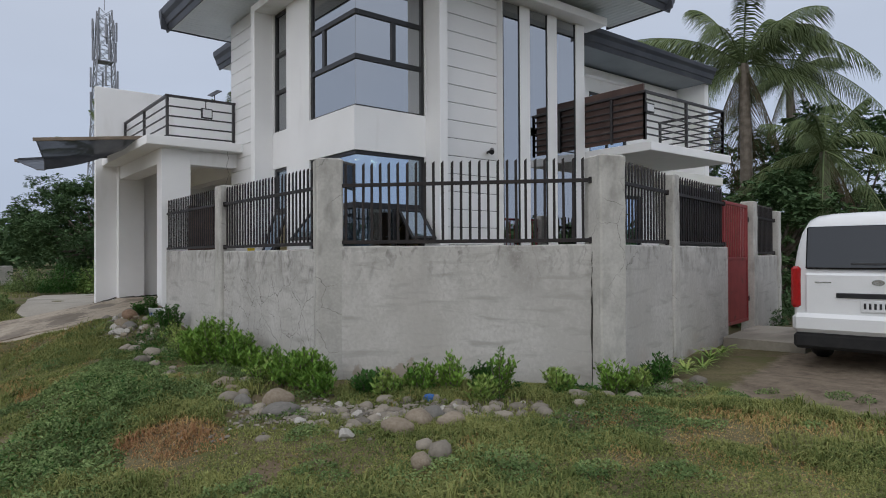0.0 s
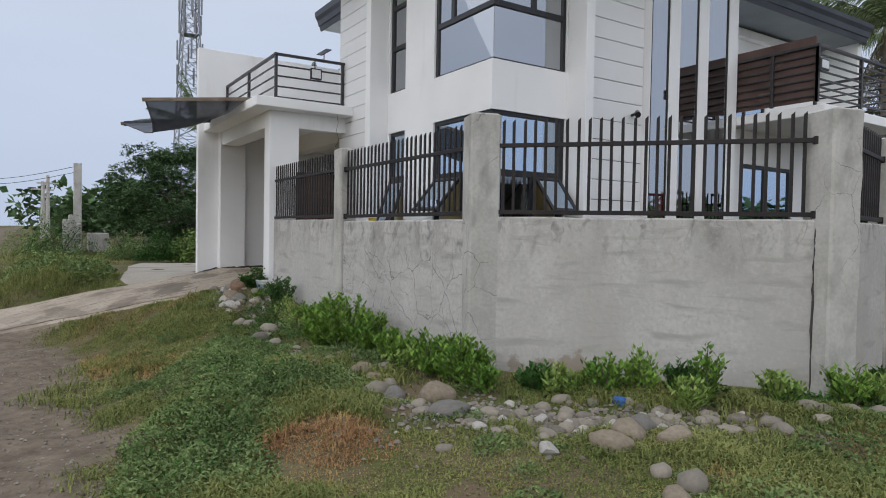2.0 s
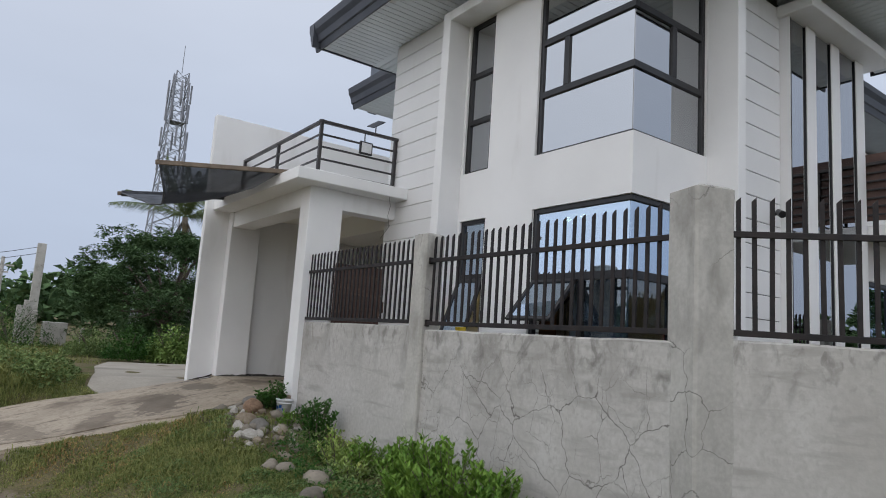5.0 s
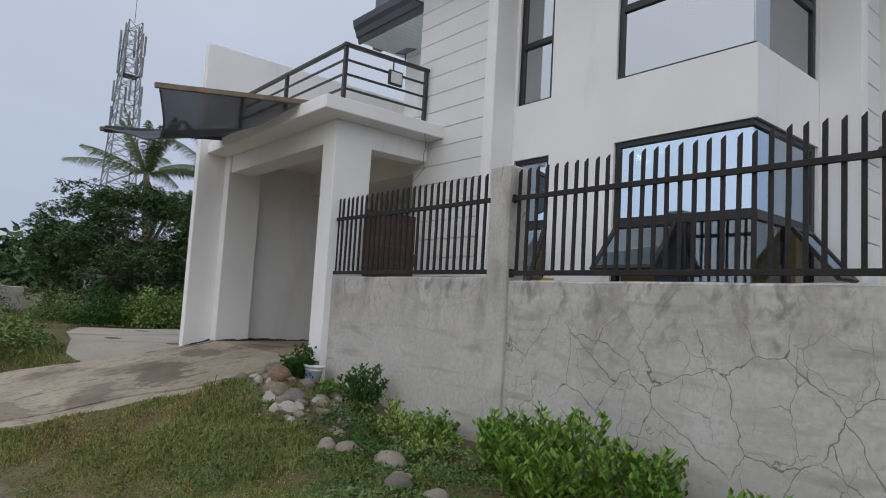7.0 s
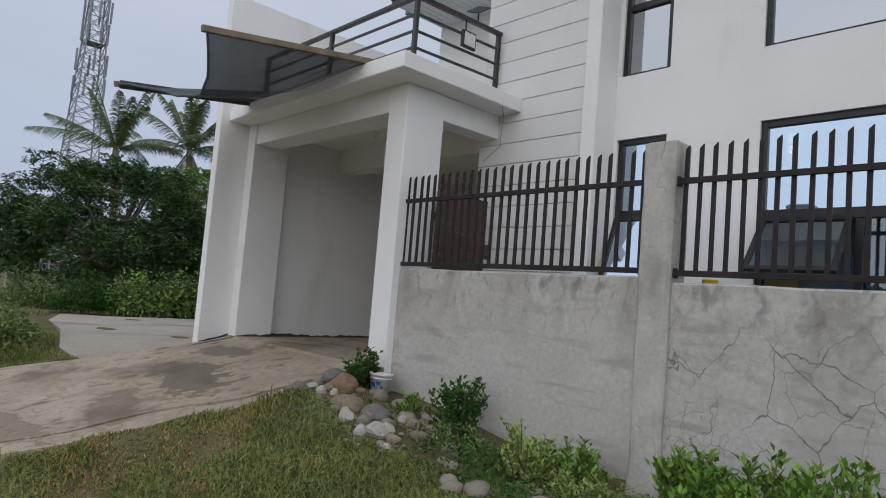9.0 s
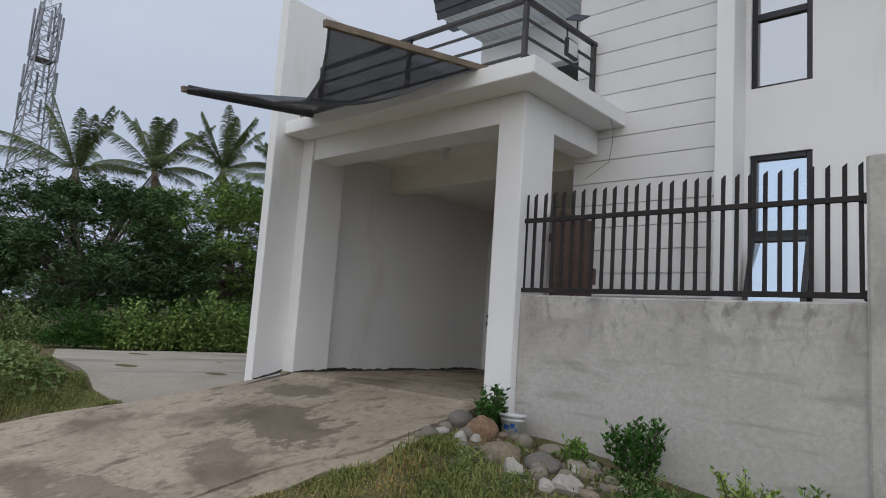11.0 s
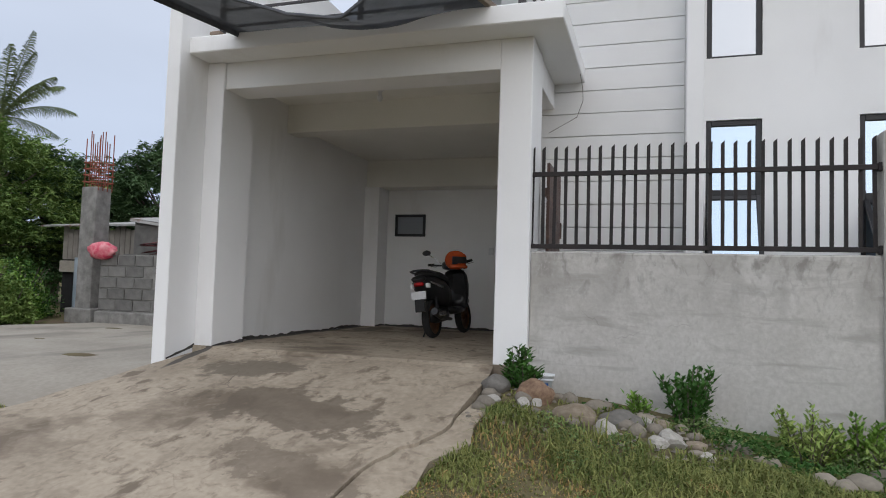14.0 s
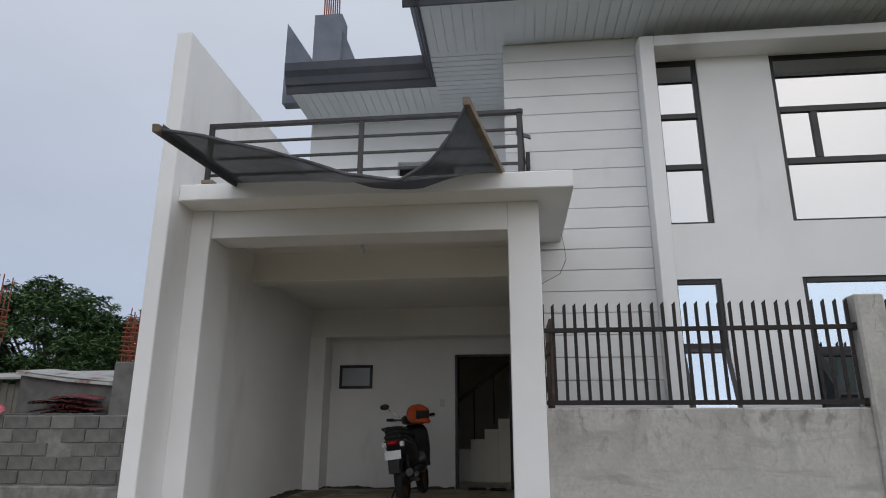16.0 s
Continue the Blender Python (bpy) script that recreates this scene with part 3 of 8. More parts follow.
def height(x, y):
    """Height of the open ground: a low road, the bank along the wall, and the slope up to the carport."""
    x, y = np.asarray(x, float), np.asarray(y, float)
    road = -0.17 + 0.20 * smooth01(3.5, -1.0, y) + 0.0 * x
    road = road + 0.35 * smooth01(17.0, 26.0, y)
    bank = 0.17 + 0.05 * smooth01(2.0, 5.0, x) + 0.24 * smooth01(10.6, 13.0, y) * smooth01(1.2, 3.0, x)
    rise = smooth01(0.15, 1.9 + 0.5 * smooth01(8, 5, y), x)
    rise = np.maximum(rise, 0.75 * smooth01(3.2, 0.5, y))
    z = road + (bank - road) * rise
    rz = np.where(x > 3.4, 0.715, np.maximum(0.70 - 0.205 * (3.4 - x), -0.13))
    z = z + (rz - 0.035 - z) * smooth01(drive_south(x) - 1.25 + 0.45 * smooth01(0.9, 2.2, x), drive_south(x) - 0.08, y) * smooth01(drive_north(x) + 0.35, drive_north(x) - 0.05, y) * smooth01(3.4, 2.9, x)
    lot = smooth01(drive_north(x) - 0.1, drive_north(x) + 0.5, y) * smooth01(-1.6, 0.6, x)
    z = z + (apron_z(x, y) - 0.03 - z) * np.clip(lot, 0, 1)
    z = z + (0.5 - z) * smooth01(21.0, 23.5, y) * smooth01(-2.0, 2.0, x)
    far = smooth01(14, 26, np.hypot(x - 2, y - 9))
    wob = 0.018 * np.sin(3.1 * x + 1.3 * y) + 0.014 * np.sin(2.3 * y - 4.1 * x) + 0.01 * np.sin(7.1 * x) * np.sin(6.3 * y)
    z = z + wob * (1 - far)
    # earth banked up under the stones at the carport corner
    z = z + 0.165 * np.exp(-((x - 2.6) / 0.75) ** 2 - ((y - 11.8) / np.where(y > 11.8, 0.75, 1.0)) ** 2)
    return z + far * (0.3 - z) * 0.5


def ramp_z(x):
    x = np.asarray(x, float)
    return np.where(x > 3.4, 0.715, np.maximum(0.70 - 0.205 * (3.4 - x), -0.13))


def under_paving(x, y):
    """How far a spot lies inside the paved ramp (1) or outside (0)."""
    s, n = drive_south(x), drive_north(x)
    return smooth01(s - 0.05, s + 0.25, y) * smooth01(n + 0.1, n - 0.2, y) * smooth01(-2.75, -2.45, x)


def axis_coords(lo, hi, step, reach, grow=1.28):
    inner = list(np.arange(lo, hi, step))
    out, d = [], step
    p = hi
    while p < reach:
        out.append(p)
        d *= grow
        p += d
    back, d = [], step
    p = lo - step
    while p > -reach:
        back.append(p)
        d *= grow
        p -= d
    return np.array(back[::-1] + inner + out)


def build_ground():
    xs, ys = axis_coords(-3.5, 6.5, 0.13, 1500), axis_coords(-0.5, 17.5, 0.13, 1500)
    gx, gy = np.meshgrid(xs, ys, indexing="ij")
    gz = height(gx, gy)
    pave = under_paving(gx, gy)
    gz = gz * (1 - pave) + (np.minimum(ramp_z(gx), 9) - 0.09) * pave
    lot = smooth01(3.5, 3.7, gx) * smooth01(6.9, 7.1, gy) * smooth01(12.75, 12.6, gy)
    gz = gz + (0.62 - gz) * lot * smooth01(16, 15, gx)
    house = ((gx > 3.6) & (gx < 16) & (gy > 12.7) & (gy < 16.3)) | ((gx > 4.3) & (gx < 16) & (gy > 7.9) & (gy < 12.9))
    gz = np.where(house, 0.3, gz)
    n, m = gx.shape
    me = bpy.data.meshes.new("ground")
    verts = np.stack([gx, gy, gz], -1).reshape(-1, 3)
    i = np.arange(n * m).reshape(n, m)
    quads = np.stack([i[:-1, :-1], i[1:, :-1], i[1:, 1:], i[:-1, 1:]], -1).reshape(-1, 4)
    me.from_pydata(verts.tolist(), [], quads.tolist())
    edge = 0.35 + 0.22 * np.sin(1.9 * gy) + 0.12 * np.sin(5.3 * gy + 1)
    road = smooth01(edge + 0.25, edge - 0.25, gx) * smooth01(-7.0, -6.2, gx) * smooth01(4.2, 4.9, gy) * smooth01(13.7, 13.3, gy)
    road = np.maximum(road, smooth01(-1.3, -1.8, gx) * smooth01(-7.0, -6.2, gx))
    off = gy - 0.21 * (gx - 5.8)
    lane = smooth01(3.5, 3.0, off) * smooth01(0.2, 0.7, off) * smooth01(5.9, 6.6, gx)
    gravel = np.maximum(road, lane)
    me.materials.append(M_SOIL)
    share = me.attributes.new("gravel_share", "FLOAT", "POINT")
    share.data.foreach_set("value", gravel.reshape(-1))
    me.shade_smooth()
    return tagged(new("ground", me), "uneven roadside ground of soil, turf and gravel", "ground", kind="structure")


build_ground()


def paving(name, outline, zfun, thick, material, label, step=0.35, seed=1):
    """A concrete slab over a plan outline that follows a slope."""
    bm = bmesh.new()
    vs = [bm.verts.new((x, y, 0)) for x, y in outline]
    bm.faces.new(vs)
    bmesh.ops.triangulate(bm, faces=bm.faces)
    xs = sorted(p[0] for p in outline)
    ysr = sorted(p[1] for p in outline)
    for a in np.arange(xs[0] + step, xs[-1], step):
        bmesh.ops.bisect_plane(bm, geom=bm.verts[:] + bm.edges[:] + bm.faces[:], plane_co=(a, 0, 0), plane_no=(1, 0, 0))
    for a in np.arange(ysr[0] + step, ysr[-1], step):
        bmesh.ops.bisect_plane(bm, geom=bm.verts[:] + bm.edges[:] + bm.faces[:], plane_co=(0, a, 0), plane_no=(0, 1, 0))
    for v in bm.verts:
        v.co.z = float(zfun(v.co.x, v.co.y)) + 0.012 * noise.noise((v.co.x * 0.9, v.co.y * 0.9, seed))
    top = bm.faces[:]
    ext = bmesh.ops.extrude_face_region(bm, geom=top)
    for g in ext["geom"]:
        if isinstance(g, bmesh.types.BMVert):
            g.co.z -= thick
    bmesh.ops.recalc_face_normals(bm, faces=bm.faces)
    me = bpy.data.meshes.new(name)
    bm.to_mesh(me)
    bm.free()
    me.materials.append(material)
    return tagged(new(name, me), label, "paving", kind="structure")


def jag(a, b, n, amp, seed):
    rnd = random.Random(seed)
    return [(a[0] + (b[0] - a[0]) * i / n + rnd.uniform(-amp, amp), a[1] + (b[1] - a[1]) * i / n + rnd.uniform(-amp, amp)) for i in range(1, n)]


crack_line = [(-2.6, 14.5), (-1.2, 14.12), (-0.4, 13.85), (0.32, 13.62), (0.7, 13.46), (1.12, 13.40), (1.6, 13.29), (1.95, 13.1), (2.32, 13.06)]
crack_line = [p for a, b, k in zip(crack_line, crack_line[1:], range(12)) for p in [a, *jag(a, b, 4, 0.035, k)]] + [crack_line[-1]]
south_main = crack_line + [(2.75, 13.05), (3.05, 13.02), (3.40, 13.05)]
north_main = [(3.40, 16.06), (3.02, 16.18)] + [(x, float(drive_north(x)) + 0.03 * math.sin(7 * x)) for x in (2.7, 2.4, 2.0, 1.75, 1.4, 1.0, 0.5, 0.0, -0.5, -1.2, -2.6)]
paving("driveway", south_main + north_main, lambda x, y: ramp_z(x), 0.14, M_DRIVE, "stained and cracked concrete driveway ramp up to the carport")
strip = [(x, y - 0.013) for x, y in crack_line] + [(2.62, 13.0), (2.5, 12.85)] + [(x, float(drive_south(x)) + 0.04 * math.sin(9 * x)) for x in (2.2, 1.9, 1.6, 1.3, 1.0, 0.7, 0.3, -0.1, -0.6, -1.2, -1.9, -2.6)]
paving("driveway_edge", strip, lambda x, y: ramp_z(x) - 0.013, 0.14, M_DRIVE, "broken-off concrete edge strip of the driveway", seed=4)
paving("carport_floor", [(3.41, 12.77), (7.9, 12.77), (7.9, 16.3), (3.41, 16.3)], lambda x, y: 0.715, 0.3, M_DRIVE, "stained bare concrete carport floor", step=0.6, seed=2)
paving("apron", [(1.72, 16.60), (2.05, 16.48), (2.42, 16.38), (2.98, 16.22), (2.98, 16.46), (7.2, 16.5), (7.2, 21.5), (5.2, 22.0), (2.7, 22.1), (2.15, 20.5), (1.9, 18.6), (1.6, 17.3)], apron_z, 0.2, M_SLABOLD, "pale worn concrete apron beside the carport", seed=3)
paving("gate_step", [(9.7, 3.9), (11.9, 4.4), (11.6, 5.5), (9.5, 5.0)], lambda x, y: 0.36, 0.2, M_SLABOLD, "pale concrete landing before the red gate", step=0.8, seed=6)

# ---- house ----
house = empty("house", (5.0, 8.32, 0.6), "white two-storey concrete house with dark-framed corner windows and a carport", "house")


def wall_mesh(axis, p0, p1, u0, u1, z0, z1, holes=()):
    """A wall between the planes p0 and p1 of an axis, with rectangular openings (u0, u1, z0, z1) cut through."""
    us = sorted({u0, u1, *[h[0] for h in holes], *[h[1] for h in holes]})
    zs = sorted({z0, z1, *[h[2] for h in holes], *[h[3] for h in holes]})
    us = [u for u in us if u0 <= u <= u1]
    zs = [z for z in zs if z0 <= z <= z1]

    def solid(i, j):
        if i < 0 or j < 0 or i >= len(us) - 1 or j >= len(zs) - 1:
            return False
        cu, cz = (us[i] + us[i + 1]) / 2, (zs[j] + zs[j + 1]) / 2
        return not any(h[0] < cu < h[1] and h[2] < cz < h[3] for h in holes)

    g = Geo()

    def pt(p, u, z):
        return (p, u, z) if axis == "x" else (u, p, z)

    for i in range(len(us) - 1):
        for j in range(len(zs) - 1):
            if not solid(i, j):
                continue
            a, b, c, d = us[i], us[i + 1], zs[j], zs[j + 1]
            for p in (p0, p1):
                g.add([pt(p, a, c), pt(p, b, c), pt(p, b, d), pt(p, a, d)], [(0, 1, 2, 3)])
            for di, dj, e0, e1 in ((-1, 0, (a, c), (a, d)), (1, 0, (b, c), (b, d)), (0, -1, (a, c), (b, c)), (0, 1, (a, d), (b, d))):
                if not solid(i + di, j + dj):
                    g.add([pt(p0, *e0), pt(p0, *e1), pt(p1, *e1), pt(p1, *e0)], [(0, 1, 2, 3)])
    me = g.mesh("wall")
    bm = bmesh.new()
    bm.from_mesh(me)
    bmesh.ops.remove_doubles(bm, verts=bm.verts, dist=0.0005)
    bmesh.ops.recalc_face_normals(bm, faces=bm.faces)
    bm.to_mesh(me)
    bm.free()
    return me


FX, SY = 5.0, 8.32      # planes of the west and the south front
UP0, UP1 = 3.90, 6.09   # upper windows
LO0, LO1 = 1.30, 3.235  # lower windows
CW, CS = 9.775, 6.33    # far edges of the corner windows
SOF = 6.40              # soffit
wall_w = part("front_wall", wall_mesh("x", FX, FX + 0.2, SY, 11.32, 0.4, SOF, [(SY - 1, CW, UP0, UP1), (SY - 1, CW, LO0, LO1), (10.65, 11.19, UP0, UP1), (10.65, 11.19, LO0, LO1)]), M_WHITE, house)
part("side_wall", wall_mesh("y", SY, SY + 0.2, FX + 0.2, 7.9, 0.4, SOF, [(FX, CS, UP0, UP1), (FX, CS, LO0, LO1)]), M_WHITE, house)
part("side_wall", wall_mesh("y", 8.24, 8.44, 10.1, 12.6, 0.4, 3.5, [(10.5, 12.2, 0.7, 2.9)]), M_WHITE, house)
part("side_wall", wall_mesh("y", 9.9, 10.1, 10.1, 16.1, 0.4, 6.15, [(12.5, 14.0, 3.75, 5.6)]), M_WHITE, house)
part("return_wall", wall_mesh("x", 12.6, 12.8, 8.44, 9.9, 0.4, 3.5), M_WHITE, house)
part("return_wall", wall_mesh("x", 9.9, 10.1, 8.33, 10.1, 3.5, SOF), M_WHITE, house)
part("wing_wall", wall_mesh("x", 16.1, 16.3, 8.95, 9.9, 0.4, 6.15), M_WHITE, house)
part("wall_beam", Geo().bbox((10.102, 9.75, 5.92), (16.09, 9.898, 6.10), 0.006), M_WHITE, house)
part("front_wall", wall_mesh("x", 4.94, 5.14, 11.33, 13.07, 0.4, SOF), M_WHITE, house)
part("carport_wall", wall_mesh("y", 12.87, 13.07, 5.14, 8.05, 0.4, SOF), M_WHITE, house)
part("carport_back_wall", wall_mesh("x", 7.85, 8.05, 13.07, 16.26, 0.4, 3.7, [(13.09, 13.97, 0.4, 2.73), (15.30, 15.84, 2.21, 2.58)]), M_WHITE, house)
part("upper_back_wall", wall_mesh("x", 6.95, 7.15, 13.07, 16.26, 3.7, SOF, [(13.9, 14.8, 3.9, 5.7)]), M_WHITE, house)
part("party_wall", Geo().bbox((3.0, 16.26, 0.2), (8.05, 16.42, 5.52), 0.008), M_WHITE, house, "tall plain white party wall")
part("party_wall", Geo().bbox((8.05, 16.26, 0.2), (16.2, 16.42, SOF), 0.008), M_WHITE, house)
part("rear_wall", wall_mesh("x", 16.2, 16.4, 9.9, 16.42, 0.4, SOF), M_WHITE, house)
# projecting fins and head beams that frame the windowed corner
part("fin", Geo().bbox((4.65, 11.235, 0.6), (5.0, 11.405, 6.23), 0.008), M_WHITE, house)
part("fin", Geo().bbox((6.34, 7.94, 0.6), (6.50, 8.32, 6.23), 0.008), M_WHITE, house)
part("head_beam", Geo().bbox((4.65, 7.94, 6.09), (5.0, 11.235, 6.23), 0.008), M_WHITE, house)
part("head_beam", Geo().bbox((5.0, 7.94, 6.09), (6.34, 8.318, 6.23), 0.008), M_WHITE, house)
# siding planks
for k in range(20):
    z = 0.33 + 0.297 * k
    part("plank", Geo().bbox((6.502, 8.235, z), (7.868, 8.26, z + 0.288), 0.005), M_SIDING, house)
for k in range(24):
    z = 0.328 + 0.2523 * k
    part("plank", Geo().bbox((4.915, 11.407, z), (4.94, 13.075, z + 0.245), 0.005), M_SIDING, house)
# near-black sheet added behind the south planks so the gaps stay dark
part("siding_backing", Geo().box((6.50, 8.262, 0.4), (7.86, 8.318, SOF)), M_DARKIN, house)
# tall glazed strips between fins on the south side
for a, b in ((8.29, 8.545), (9.02, 9.275), (9.82, 10.08)):
    part("fin", Geo().bbox((a, 8.08, 0.6), (b, 8.32, 6.12), 0.006), M_WHITE, house)
for a, b in ((7.88, 8.29), (8.545, 9.02), (9.275, 9.82)):
    w = part("tall_window", Geo().box((a + 0.002, 8.095, 0.7), (a + 0.012, 8.14, 6.1)).box((b - 0.012, 8.095, 0.7), (b - 0.002, 8.14, 6.1)).box((a, 8.097, 0.66), (b, 8.138, 0.70)), M_FRAME, house)
    part("pane", Geo().box((a + 0.012, 8.112, 0.7), (b - 0.012, 8.120, 6.1)), M_GLASS_UP, w)
part("jamb", Geo().bbox((7.87, 8.10, 0.6), (7.879, 8.318, 6.12), 0.002), M_WHITE, house)
part("canopy", Geo().bbox((7.80, 7.78, 6.12), (10.42, 8.32, 6.27), 0.01), M_WHITE, house)
# floors and ceilings that close the rooms
part("floor_slab", Geo().box((5.2, 8.52, 3.42), (16.2, 12.87, 3.62)), M_CEIL, house)
part("floor_slab", Geo().box((5.2, 8.52, 0.5), (16.2, 12.87, 0.7)), M_CEIL, house)
part("floor_slab", Geo().box((8.05, 12.87, 0.5), (16.2, 16.26, 0.7)), M_CEIL, house)
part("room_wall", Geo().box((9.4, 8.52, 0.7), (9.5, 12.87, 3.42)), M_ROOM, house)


# ---- windows ----
def bars(axis, p0, p1, rects):
    g = Geo()
    for u0, u1, z0, z1 in rects:
        if axis == "x":
            g.bbox((p0, u0, z0), (p1, u1, z1), 0.004)
        else:
            g.bbox((u0, p0, z0), (u1, p1, z1), 0.004)
    return g


def pane(axis, p, u0, u1, z0, z1, material, parent):
    g = Geo()
    if axis == "x":
        g.box((p - 0.004, u0, z0), (p + 0.004, u1, z1))
    else:
        g.box((u0, p - 0.004, z0), (u1, p + 0.004, z1))
    return part("pane", g, material, parent)


T = 0.055
XA, XB = FX + 0.03, FX + 0.10
YA, YB = SY + 0.03, SY + 0.10
# slim windows
w = part("window", bars("x", XA, XB, [(10.65, 10.65 + T, UP0, UP1), (11.19 - T, 11.19, UP0, UP1), (10.65 + T, 11.19 - T, UP1 - T, UP1), (10.65 + T, 11.19 - T, UP0, UP0 + 0.03), (10.65 + T, 11.19 - T, 5.28, 5.35), (10.65 + T, 11.19 - T, 4.60, 4.67)]), M_FRAME, house)
for a, b in ((UP0 + 0.03, 4.60), (4.67, 5.28), (5.35, UP1 - T)):
    pane("x", XA + 0.035, 10.65 + T, 11.19 - T, a, b, M_GLASS_UP, w)
w = part("window", bars("x", XA, XB, [(10.65, 10.65 + T, LO0, LO1), (11.19 - T, 11.19, LO0, LO1), (10.65 + T, 11.19 - T, LO1 - T, LO1), (10.65 + T, 11.19 - T, LO0, LO0 + T), (10.65 + T, 11.19 - T, 2.42, 2.50)]), M_FRAME, house)
pane("x", XA + 0.035, 10.65 + T, 11.19 - T, 2.50, LO1 - T, M_GLASS_LOW, w)


def open_sash(axis, u0, u1, ztop, drop, angle, parent, p):
    """A top-hung sash swung outwards: frame and pane."""
    turn = Matrix.Rotation(radians(angle), 4, "Y") if axis == "x" else Matrix.Rotation(radians(-angle), 4, "X")
    at = Matrix.Translation((p, 0, ztop) if axis == "x" else (0, p, ztop))
    m = at @ turn
    g, t = Geo(), 0.045
    for a, b, c, d in ((u0, u0 + t, -drop, 0), (u1 - t, u1, -drop, 0), (u0 + t, u1 - t, -t, 0), (u0 + t, u1 - t, -drop, -drop + t)):
        if axis == "x":
            g.bbox((-0.02, a, c), (0.02, b, d), 0.003, m)
        else:
            g.bbox((a, -0.02, c), (b, 0.02, d), 0.003, m)
    sash = part("sash", g, M_FRAME, parent)
    q = Geo()
    if axis == "x":
        q.box((-0.004, u0 + t, -drop + t), (0.004, u1 - t, -t), m)
    else:
        q.box((u0 + t, -0.004, -drop + t), (u1 - t, 0.004, -t), m)
    part("pane", q, M_GLASS_LOW, parent)
    return sash


open_sash("x", 10.66, 11.18, 2.43, 0.9, 20, w, XA)
# upper corner window
w = part("corner_window", bars("x", XA, XB, [(CW - T, CW, UP0, UP1), (YA, CW - T, UP1 - T, UP1), (YA, CW - T, UP0, UP0 + 0.03), (YA, CW - T, 5.30, 5.38), (YA, CW - T, 4.62, 4.70), (9.30, 9.38, 4.70, 5.30)]), M_FRAME, house)
part("side_frame", bars("y", YA, YB, [(CS - 0.06, CS, UP0, UP1), (XB, CS - 0.06, UP1 - T, UP1), (XB, CS - 0.06, UP0, UP0 + 0.03), (XB, CS - 0.06, 5.30, 5.38), (XB, CS - 0.06, 4.62, 4.70), (5.70, 5.78, 4.70, 5.30)]), M_FRAME, w)
for a, b in ((UP0 + 0.03, 4.62), (5.38, UP1 - T)):
    pane("x", XA + 0.03, YA + 0.035, CW - T, a, b, M_GLASS_UP, w)
    pane("y", YA + 0.03, XA + 0.035, CS - 0.06, a, b, M_GLASS_UP, w)
pane("x", XA + 0.03, YA + 0.035, 9.30, 4.70, 5.30, M_GLASS_UP, w)
pane("x", XA + 0.03, 9.38, CW - T, 4.70, 5.30, M_GLASS_UP, w)
pane("y", YA + 0.03, XA + 0.035, 5.70, 4.70, 5.30, M_GLASS_UP, w)
pane("y", YA + 0.03, 5.78, CS - 0.06, 4.70, 5.30, M_GLASS_UP, w)
# lower corner window with open sashes
w = part("corner_window", bars("x", XA, XB, [(CW - T, CW, LO0, LO1), (YA, CW - T, LO1 - 0.06, LO1), (YA, CW - T, LO0, LO0 + T), (YA, CW - T, 2.36, 2.45), (8.98, 9.04, LO0 + T, 2.36)]), M_FRAME, house)
part("side_frame", bars("y", YA, YB, [(CS - 0.08, CS, LO0, LO1), (XB, CS - 0.08, LO1 - 0.06, LO1), (XB, CS - 0.08, LO0, LO0 + T), (XB, CS - 0.08, 2.36, 2.45), (5.72, 5.78, LO0 + T, 2.36)]), M_FRAME, w)
pane("x", XA + 0.03, YA + 0.035, CW - T, 2.45, LO1 - 0.06, M_GLASS_LOW, w)
pane("y", YA + 0.03, XA + 0.035, CS - 0.08, 2.45, LO1 - 0.06, M_GLASS_LOW, w)
pane("x", XA + 0.03, YA + 0.035, 8.98, LO0 + T, 2.36, M_GLASS_CLEAR, w)
pane("y", YA + 0.03, XA + 0.035, 5.72, LO0 + T, 2.36, M_GLASS_CLEAR, w)
open_sash("x", 9.05, 9.74, 2.37, 0.62, 40, w, XA)
open_sash("y", 5.79, 6.26, 2.37, 0.62, 40, w, YA)
part("curtain", Geo().loft([[(5.55 + 0.03 * math.sin(6 * k), 8.75 + 0.12 * k, z) for k in range(8)] for z in (0.72, 3.2)], close=False), M_CURTAIN, house)
lamp = empty("pendant_lamp", (6.17, 9.97, 3.42), "lit warm yellow pendant lamp under the room ceiling", "lamp")
part("rod", Geo().tube([(6.17, 9.97, 3.42), (6.17, 9.97, 3.34)], 0.012), M_FRAME, lamp)
for k in range(5):
    a = 2 * math.pi * k / 5
    part("bulb", Geo().lathe([(0.001, -0.04), (0.05, -0.02), (0.06, 0.0), (0.04, 0.03), (0.001, 0.04)], 10, Matrix.Translation((6.17 + 0.24 * math.cos(a), 9.97 + 0.24 * math.sin(a), 3.31))), M_BULB, lamp)

# ---- roof ----
def soffit_strips(x0, x1, y0, y1, along):
    g, wdt = Geo(), 0.125
    lo, hi = (y0, y1) if along == "x" else (x0, x1)
    n = int((hi - lo) / wdt)
    for k in range(n):
        a = lo + (hi - lo) * k / n
        b = lo + (hi - lo) * (k + 1) / n - 0.012
        if along == "x":
            g.box((x0, a, SOF), (x1, b, SOF + 0.02))
        else:
            g.box((a, y0, SOF), (b, y1, SOF + 0.02))
    if along == "x":
        g.box((x0, y0, SOF + 0.012), (x1, y1, SOF + 0.03))
    else:
        g.box((x0, y0, SOF + 0.012), (x1, y1, SOF + 0.03))
    return g


